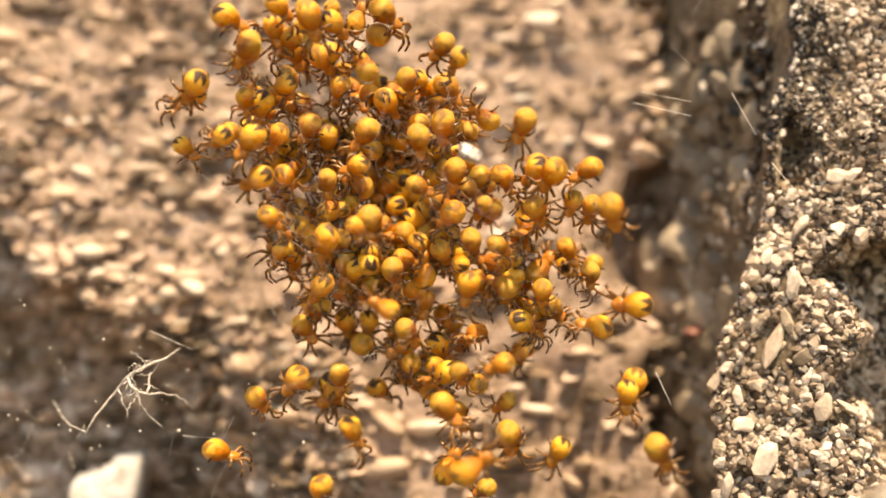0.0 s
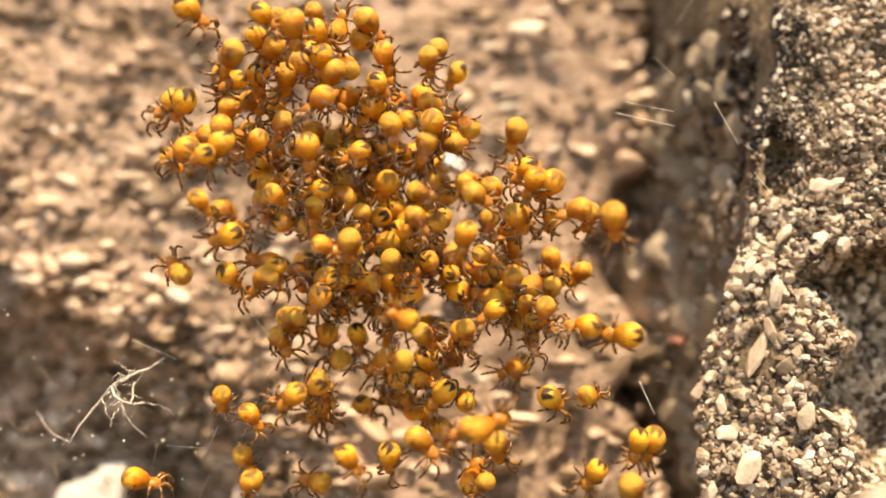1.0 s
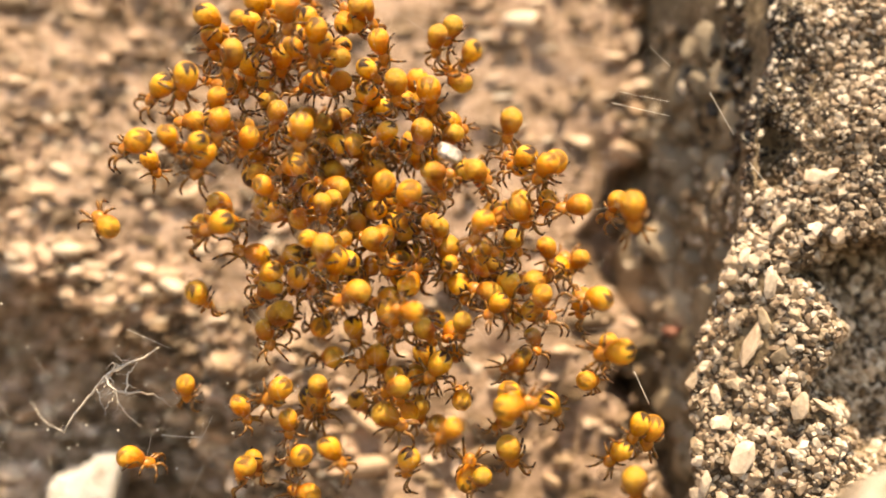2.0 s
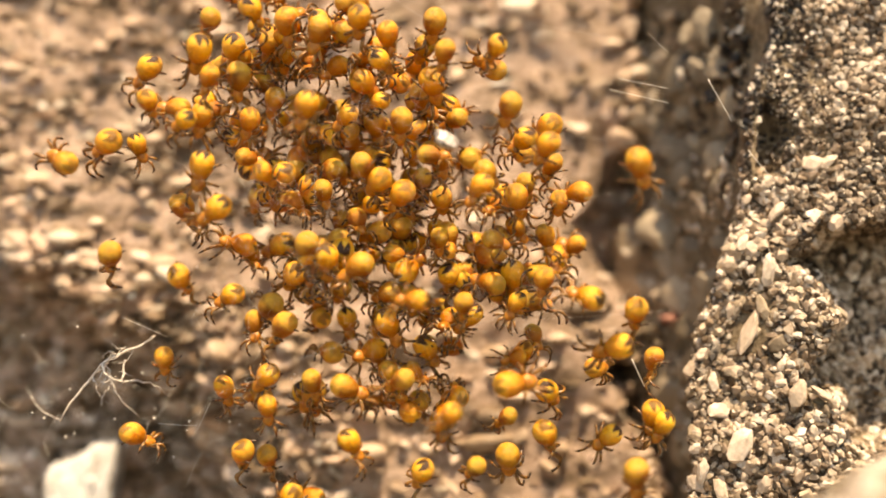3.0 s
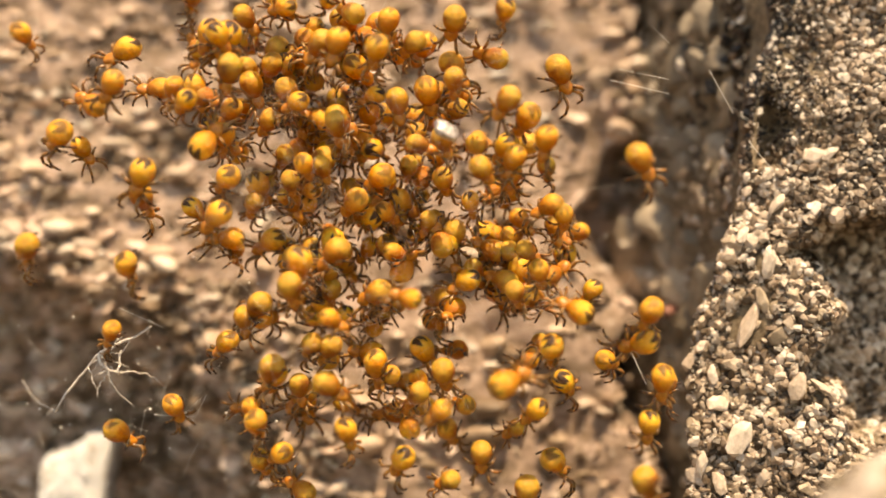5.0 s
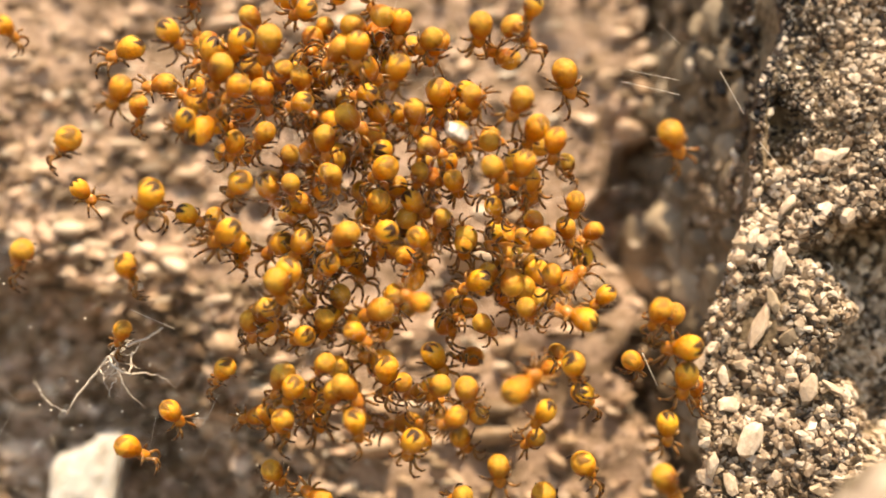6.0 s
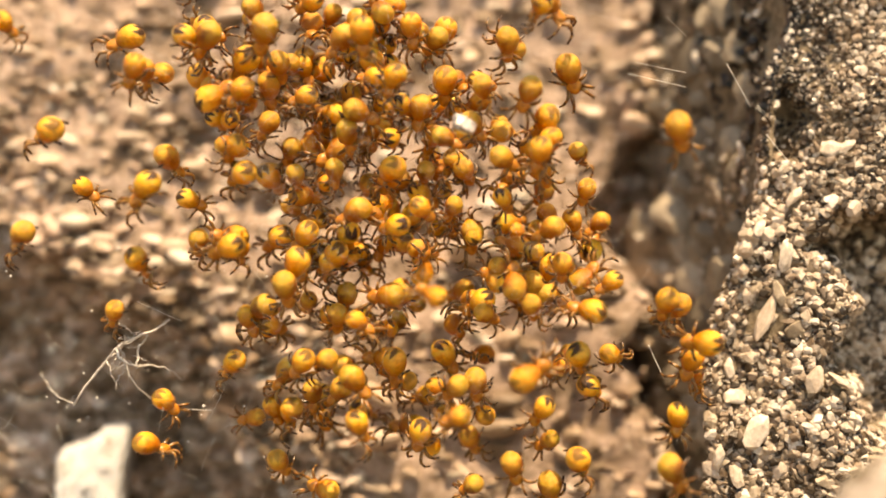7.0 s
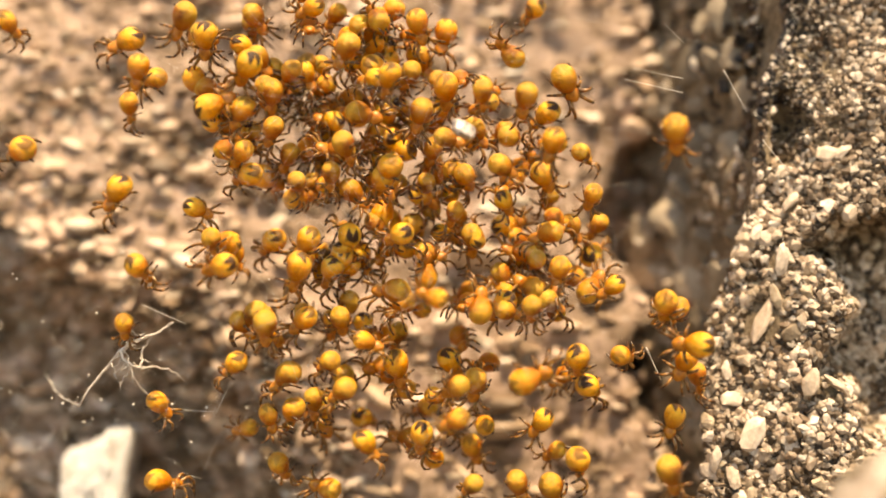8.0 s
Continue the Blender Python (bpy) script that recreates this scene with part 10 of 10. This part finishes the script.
    walk(spiderlings[266], [(0, at(-5.50, 48.33, 57.29, 21, 8, 20)), (2, at(-5.84, 48.33, 57.01, 40, 11, 16)), (3.5, at(-6.32, 48.33, 56.80, 38, -1, 31)), (5.5, at(-6.49, 48.33, 56.52, 13, -5, 36)), (8, at(-7.18, 48.33, 56.17, 14, 15, 11))])
    walk(spiderlings[267], [(0, at(1.36, 46.81, 56.55, -7, 0, 159)), (2, at(1.25, 46.81, 56.60, -14, -1, 158)), (3.5, at(1.27, 46.81, 56.65, -17, -10, 154)), (5.5, at(1.51, 46.81, 56.70, -16, -12, 153)), (8, at(1.35, 46.81, 56.77, -6, 1, 159))])
    walk(spiderlings[268], [(0, at(-3.29, 49.04, 63.75, -17, 13, -24)), (2, at(-3.78, 49.04, 63.97, -22, -34, 18)), (3.5, at(-3.79, 49.04, 63.77, 0, -25, 7)), (5.5, at(-4.04, 49.04, 63.93, 8, -2, -12)), (8, at(-4.39, 49.04, 63.70, -10, -7, -8))])
    walk(spiderlings[269], [(0, at(-4.33, 48.96, 59.91, -4, 42, -54)), (2, at(-4.82, 48.96, 59.59, 8, 38, -34)), (3.5, at(-4.93, 48.96, 59.34, 5, 38, -36)), (5.5, at(-5.55, 48.96, 59.02, -6, 42, -52)), (8, at(-5.86, 48.96, 58.61, -12, 42, -55))])
    walk(spiderlings[270], [(0, at(-4.18, 48.01, 67.37, -82, -40, 153)), (2, at(-4.07, 48.01, 67.50, -103, -34, 158)), (3.5, at(-4.05, 48.01, 68.01, -111, -14, 172)), (5.5, at(-4.30, 48.01, 68.12, -96, -17, 170)), (8, at(-4.10, 48.01, 68.73, -82, -41, 151))])
    walk(spiderlings[271], [(0, at(-1.52, 49.17, 60.38, -54, -37, -141)), (2, at(-1.14, 49.17, 60.38, -44, 5, -169)), (3.5, at(-1.18, 49.17, 60.09, -40, 29, 175)), (5.5, at(-1.07, 49.17, 60.02, -138, -52, -33)), (8, at(-0.83, 49.17, 59.59, -46, -34, -144))])
    walk(spiderlings[272], [(0, at(-1.29, 46.81, 55.32, -11, -41, 27)), (2, at(-1.13, 46.81, 54.80, 1, -32, 11)), (3.5, at(-1.30, 46.81, 54.40, 3, -37, 19)), (5.5, at(-1.07, 46.81, 53.88, -11, -45, 38)), (8, at(-1.17, 46.81, 53.23, -16, -39, 23))])
    walk(spiderlings[273], [(0, at(0.21, 47.92, 63.36, 18, 34, -21)), (2, at(0.40, 47.92, 63.21, 9, 49, -38)), (3.5, at(0.55, 47.92, 63.52, -40, 57, -56)), (5.5, at(1.07, 47.92, 63.38, -16, 40, -26)), (8, at(1.20, 47.92, 63.70, 15, 40, -26))])
    walk(spiderlings[274], [(0, at(-1.12, 48.97, 66.42, -31, 23, 156)), (2, at(-1.28, 48.97, 66.88, -28, 11, 144)), (3.5, at(-1.10, 48.97, 67.04, -20, 0, 135)), (5.5, at(-0.96, 48.97, 67.42, -3, 6, 141)), (8, at(-0.97, 48.97, 67.67, -15, 20, 153))])
    walk(spiderlings[275], [(0, at(2.17, 47.15, 59.42, 30, -48, 77)), (2, at(2.39, 47.15, 59.28, 37, -45, 66)), (3.5, at(2.87, 47.15, 59.17, 41, -41, 55)), (5.5, at(3.06, 47.15, 59.03, 39, -41, 57)), (8, at(3.65, 47.15, 58.85, 23, -49, 81))])
    walk(spiderlings[276], [(0, at(-1.60, 46.70, 59.61, -10, 56, -98)), (2, at(-1.25, 46.70, 59.19, -18, 57, -93)), (3.5, at(-0.95, 46.70, 59.26, -27, 55, -100)), (5.5, at(-0.92, 46.70, 58.86, -30, 52, -111)), (8, at(-0.34, 46.70, 58.83, -17, 54, -103))])
    walk(spiderlings[277], [(0, at(0.73, 47.66, 64.93, -95, 60, -175)), (2, at(1.23, 47.66, 65.22, -100, 60, -175)), (3.5, at(1.33, 47.66, 65.37, -94, 65, -175)), (5.5, at(1.50, 47.66, 65.58, -83, 71, -174)), (8, at(1.96, 47.66, 65.75, -95, 68, -175))])
    walk(spiderlings[278], [(0, at(5.28, 48.77, 59.34, 31, -4, -13)), (2, at(5.79, 48.77, 59.18, 41, 8, -21)), (3.5, at(5.83, 48.77, 59.06, 54, 7, -21)), (5.5, at(6.32, 48.77, 58.90, 54, -5, -12)), (8, at(6.64, 48.77, 58.70, 28, 4, -18))])
    walk(spiderlings[279], [(0, at(-2.64, 48.06, 66.79, -51, 71, -43)), (2, at(-2.49, 48.06, 66.72, -78, 72, -72)), (3.5, at(-2.47, 48.06, 67.03, -132, 55, -121)), (5.5, at(-2.04, 48.06, 67.01, -132, 53, -123)), (8, at(-2.04, 48.06, 67.42, -76, 71, -72))])
    walk(spiderlings[280], [(0, at(-7.72, 47.00, 64.83, -97, 30, 155)), (2, at(-8.40, 47.00, 65.10, -82, 20, 159)), (3.5, at(-8.68, 47.00, 65.35, -83, 11, 162)), (5.5, at(-9.02, 47.00, 65.54, -102, 22, 158)), (8, at(-9.76, 47.00, 65.83, -96, 31, 154))])
    walk(spiderlings[281], [(0, at(-0.53, 46.90, 54.35, 155, 0, -12)), (2, at(-0.60, 46.90, 53.38, 138, -27, -19)), (3.5, at(-0.31, 46.90, 52.65, 116, -23, -18)), (5.5, at(-0.29, 46.90, 51.68, 108, -1, -12)), (8, at(-0.08, 46.90, 50.46, 154, -23, -18))])
    walk(spiderlings[282], [(0, at(-0.40, 48.52, 61.87, 21, -67, 20)), (2, at(-0.17, 48.52, 61.52, 18, -62, 17)), (3.5, at(0.14, 48.52, 61.55, -8, -72, 24)), (5.5, at(0.11, 48.52, 61.27, -159, -25, -176)), (8, at(0.62, 48.52, 61.26, -33, -84, 79))])
    walk(spiderlings[283], [(0, at(-2.10, 48.96, 55.82, -60, 32, -171)), (2, at(-1.90, 48.96, 55.20, -85, 36, -171)), (3.5, at(-1.96, 48.96, 54.91, -79, 44, -171)), (5.5, at(-2.14, 48.96, 54.21, -55, 44, -171)), (8, at(-1.97, 48.96, 53.53, -59, 44, -171))])
    walk(spiderlings[284], [(0, at(-3.12, 48.41, 56.95, -98, 2, -158)), (2, at(-2.89, 48.41, 56.66, -93, 15, -154)), (3.5, at(-3.08, 48.41, 56.44, -84, 11, -155)), (5.5, at(-2.98, 48.41, 56.14, -86, -5, -160)), (8, at(-3.00, 48.41, 55.78, -96, 9, -156))])
    walk(spiderlings[285], [(0, at(-1.21, 47.61, 61.22, -128, 51, 155)), (2, at(-1.01, 47.61, 61.07, -129, 57, 146)), (3.5, at(-1.04, 47.61, 61.14, -114, 52, 154)), (5.5, at(-0.62, 47.61, 61.07, -111, 42, 164)), (8, at(-0.61, 47.61, 61.21, -125, 50, 156))])
    walk(spiderlings[286], [(0, at(1.08, 46.77, 60.31, -106, 21, -140)), (2, at(1.04, 46.77, 59.99, -104, 2, -170)), (3.5, at(1.17, 46.77, 60.03, -104, -8, 175)), (5.5, at(1.49, 46.77, 59.65, -116, 4, -168)), (8, at(1.48, 46.77, 59.49, -106, 21, -141))])
    walk(spiderlings[287], [(0, at(-5.39, 47.81, 57.80, -65, 66, -114)), (2, at(-5.99, 47.81, 57.18, -74, 67, -113)), (3.5, at(-6.09, 47.81, 56.71, -42, 80, -73)), (5.5, at(-6.52, 47.81, 56.09, -11, 81, -51)), (8, at(-7.00, 47.81, 55.31, -67, 68, -112))])
    walk(spiderlings[288], [(0, at(-0.78, 48.63, 61.00, 61, -9, 7)), (2, at(-0.72, 48.63, 60.85, 55, -14, 11)), (3.5, at(-0.46, 48.63, 60.80, 47, -6, 5)), (5.5, at(-0.58, 48.63, 60.72, 43, 0, -1)), (8, at(-0.23, 48.63, 60.72, 55, -18, 15))])
    walk(spiderlings[289], [(0, at(3.16, 47.39, 60.43, -35, -5, -148)), (2, at(3.71, 47.39, 60.39, -83, 33, -134)), (3.5, at(4.02, 47.39, 60.36, -68, 37, -132)), (5.5, at(4.20, 47.39, 60.31, -47, 19, -140)), (8, at(4.91, 47.39, 60.26, -32, -5, -148))])
    walk(spiderlings[290], [(0, at(3.52, 48.85, 55.81, -85, -39, 133)), (2, at(4.30, 48.85, 55.33, -100, -33, 135)), (3.5, at(4.54, 48.85, 54.97, -96, -30, 136)), (5.5, at(5.09, 48.85, 54.49, -70, -42, 132)), (8, at(5.81, 48.85, 53.89, -91, -39, 133))])
    walk(spiderlings[291], [(0, at(-3.82, 48.97, 63.70, -116, -37, 154)), (2, at(-4.04, 48.97, 63.59, -120, -32, 155)), (3.5, at(-4.46, 48.97, 63.46, -109, -35, 155)), (5.5, at(-4.55, 48.97, 63.43, -105, -37, 154)), (8, at(-5.11, 48.97, 63.35, -119, -29, 156))])
    walk(spiderlings[292], [(0, at(-4.67, 47.95, 63.28, 95, 25, -21)), (2, at(-4.91, 47.95, 63.08, 104, 29, -22)), (3.5, at(-5.03, 47.95, 63.33, 110, 24, -21)), (5.5, at(-4.91, 47.95, 63.11, 100, 22, -20)), (8, at(-5.27, 47.95, 63.30, 95, 26, -21))])
    walk(spiderlings[293], [(0, at(-1.92, 48.21, 59.33, -76, -14, -151)), (2, at(-2.16, 48.21, 59.25, -85, -38, -147)), (3.5, at(-2.02, 48.21, 59.19, -104, -46, -146)), (5.5, at(-2.00, 48.21, 59.11, -121, -20, -151)), (8, at(-2.07, 48.21, 59.01, -80, -33, -149))])
    walk(spiderlings[294], [(0, at(-2.81, 48.33, 64.16, -33, -48, 120)), (2, at(-3.13, 48.33, 64.47, -18, -57, 103)), (3.5, at(-3.08, 48.33, 64.54, -19, -58, 96)), (5.5, at(-3.48, 48.33, 64.93, -38, -53, 113)), (8, at(-3.58, 48.33, 65.24, -34, -48, 121))])
    walk(spiderlings[295], [(0, at(-5.96, 47.09, 65.89, -63, 35, -124)), (2, at(-6.22, 47.09, 65.88, -68, 38, -114)), (3.5, at(-6.43, 47.09, 66.29, -64, 37, -115)), (5.5, at(-7.03, 47.09, 66.29, -65, 33, -127)), (8, at(-7.25, 47.09, 66.77, -68, 33, -127))])
    walk(spiderlings[296], [(0, at(2.57, 47.06, 53.79, -124, -43, -167)), (2, at(3.37, 47.06, 53.02, -137, -11, -143)), (3.5, at(3.68, 47.06, 52.44, -135, -15, -145)), (5.5, at(4.20, 47.06, 51.67, -109, -53, 177)), (8, at(5.02, 47.06, 50.71, -126, -43, -169))])
    walk(spiderlings[297], [(0, at(-5.74, 48.51, 69.28, -81, 18, -176)), (2, at(-5.95, 48.51, 69.98, -60, 53, -168)), (3.5, at(-6.43, 48.51, 70.24, -36, 47, -170)), (5.5, at(-6.61, 48.51, 71.00, -48, 7, -178)), (8, at(-7.18, 48.51, 71.65, -81, 30, -174))])
    walk(spiderlings[298], [(0, at(-4.55, 46.48, 61.58, 138, 58, 77)), (2, at(-4.85, 46.48, 61.21, 167, 44, 67)), (3.5, at(-5.12, 46.48, 61.33, -31, -25, -120)), (5.5, at(-5.11, 46.48, 60.98, -82, 42, -140)), (8, at(-5.63, 46.48, 61.02, 155, 65, 86))])
    walk(spiderlings[299], [(0, at(-0.20, 48.06, 53.99, -80, 64, -115)), (2, at(-0.20, 48.06, 53.39, -117, 22, -160)), (3.5, at(0.07, 48.06, 52.94, -140, 10, -165)), (5.5, at(0.39, 48.06, 52.33, -17, 60, -31)), (8, at(0.55, 48.06, 51.58, -49, 69, -76))])
    walk(spiderlings[300], [(0, at(3.85, 47.25, 63.45, 15, -2, 1)), (2, at(3.95, 47.25, 63.43, 40, -28, 19)), (3.5, at(4.35, 47.25, 63.41, 37, -14, 9)), (5.5, at(4.47, 47.25, 63.39, 27, 8, -4)), (8, at(4.89, 47.25, 63.35, 9, -39, 30))])
    walk(spiderlings[301], [(0, at(-1.61, 48.04, 62.93, 80, 75, 54)), (2, at(-1.66, 48.04, 62.87, 78, 78, 56)), (3.5, at(-1.61, 48.04, 63.20, 102, 84, 76)), (5.5, at(-1.95, 48.04, 63.19, 142, 86, 112)), (8, at(-1.83, 48.04, 63.61, 80, 78, 58))])
    walk(spiderlings[302], [(0, at(-4.41, 47.63, 54.18, -86, -48, 157)), (2, at(-4.29, 47.63, 53.76, -101, -38, 164)), (3.5, at(-4.44, 47.63, 53.45, -101, -33, 167)), (5.5, at(-4.67, 47.63, 53.03, -84, -44, 160)), (8, at(-4.64, 47.63, 52.51, -86, -50, 155))])
    walk(spiderlings[303], [(0, at(-4.29, 48.20, 64.09, -120, 55, -118)), (2, at(-4.20, 48.20, 64.37, -86, 67, -91)), (3.5, at(-4.48, 48.20, 64.17, -75, 69, -77)), (5.5, at(-4.46, 48.20, 64.47, -113, 63, -102)), (8, at(-4.65, 48.20, 64.38, -110, 58, -113))])
    walk(spiderlings[304], [(0, at(-7.56, 46.88, 64.90, 13, 70, -95)), (2, at(-7.98, 46.88, 64.86, 18, 71, -103)), (3.5, at(-8.42, 46.88, 65.12, -11, 67, -144)), (5.5, at(-8.59, 46.88, 65.15, -42, 59, -165)), (8, at(-9.33, 46.88, 65.52, -11, 71, -116))])
    walk(spiderlings[305], [(0, at(2.76, 48.59, 59.89, -88, 54, 165)), (2, at(2.78, 48.59, 59.79, -78, 41, 161)), (3.5, at(3.00, 48.59, 59.71, -79, 33, 159)), (5.5, at(3.39, 48.59, 59.60, -95, 45, 162)), (8, at(3.49, 48.59, 59.47, -85, 57, 167))])
    walk(spiderlings[306], [(0, at(-5.97, 48.56, 66.09, -38, -28, 14)), (2, at(-6.59, 48.56, 66.90, -38, -40, 31)), (3.5, at(-6.70, 48.56, 67.07, -23, -30, 15)), (5.5, at(-7.19, 48.56, 67.87, -20, -14, -1)), (8, at(-7.67, 48.56, 68.37, -43, -39, 30))])
    walk(spiderlings[307], [(0, at(-4.93, 46.41, 67.70, -137, 18, 159)), (2, at(-5.17, 46.41, 68.05, -150, 1, 160)), (3.5, at(-5.18, 46.41, 68.50, -149, 13, 159)), (5.5, at(-5.63, 46.41, 68.93, -136, 21, 158)), (8, at(-5.70, 46.41, 69.70, -131, 6, 160))])
    walk(spiderlings[308], [(0, at(-2.77, 48.94, 54.05, -21, 17, -42)), (2, at(-2.70, 48.94, 53.46, -31, 18, -45)), (3.5, at(-2.81, 48.94, 53.02, -33, 24, -63)), (5.5, at(-3.11, 48.94, 52.42, -32, 27, -74)), (8, at(-3.06, 48.94, 51.69, -13, 16, -39))])
    # the legs of those that crawl most
    for n in [1, 4, 7, 8, 15, 16, 19, 23, 24, 26, 28, 29, 32, 33, 35, 36, 38, 41, 42, 44, 45, 46, 47, 48, 49, 50, 51, 52, 53, 54, 55, 56, 57, 58, 60, 61, 62, 63, 64, 65, 66, 67, 72, 73, 81, 86, 88, 89, 96, 97, 99, 104, 105, 106, 107, 108, 109, 110, 112, 114, 116, 119, 120, 123, 126, 127, 128, 129, 130, 131]:
        legs = [p for p in spiderlings[n].children if p.name.startswith("leg")]
        for k, leg in enumerate(legs):
            hip = leg.location * 1000
            swing = [(t, 14 * math.sin(5.5 * t + 1.6 * k + n), 10 * math.cos(5.5 * t + 1.6 * k + n)) for t in np.linspace(0, 8, 25).tolist()]
            walk(leg, [(t, at(*hip, 0, b, a)) for t, a, b in swing])


motions()
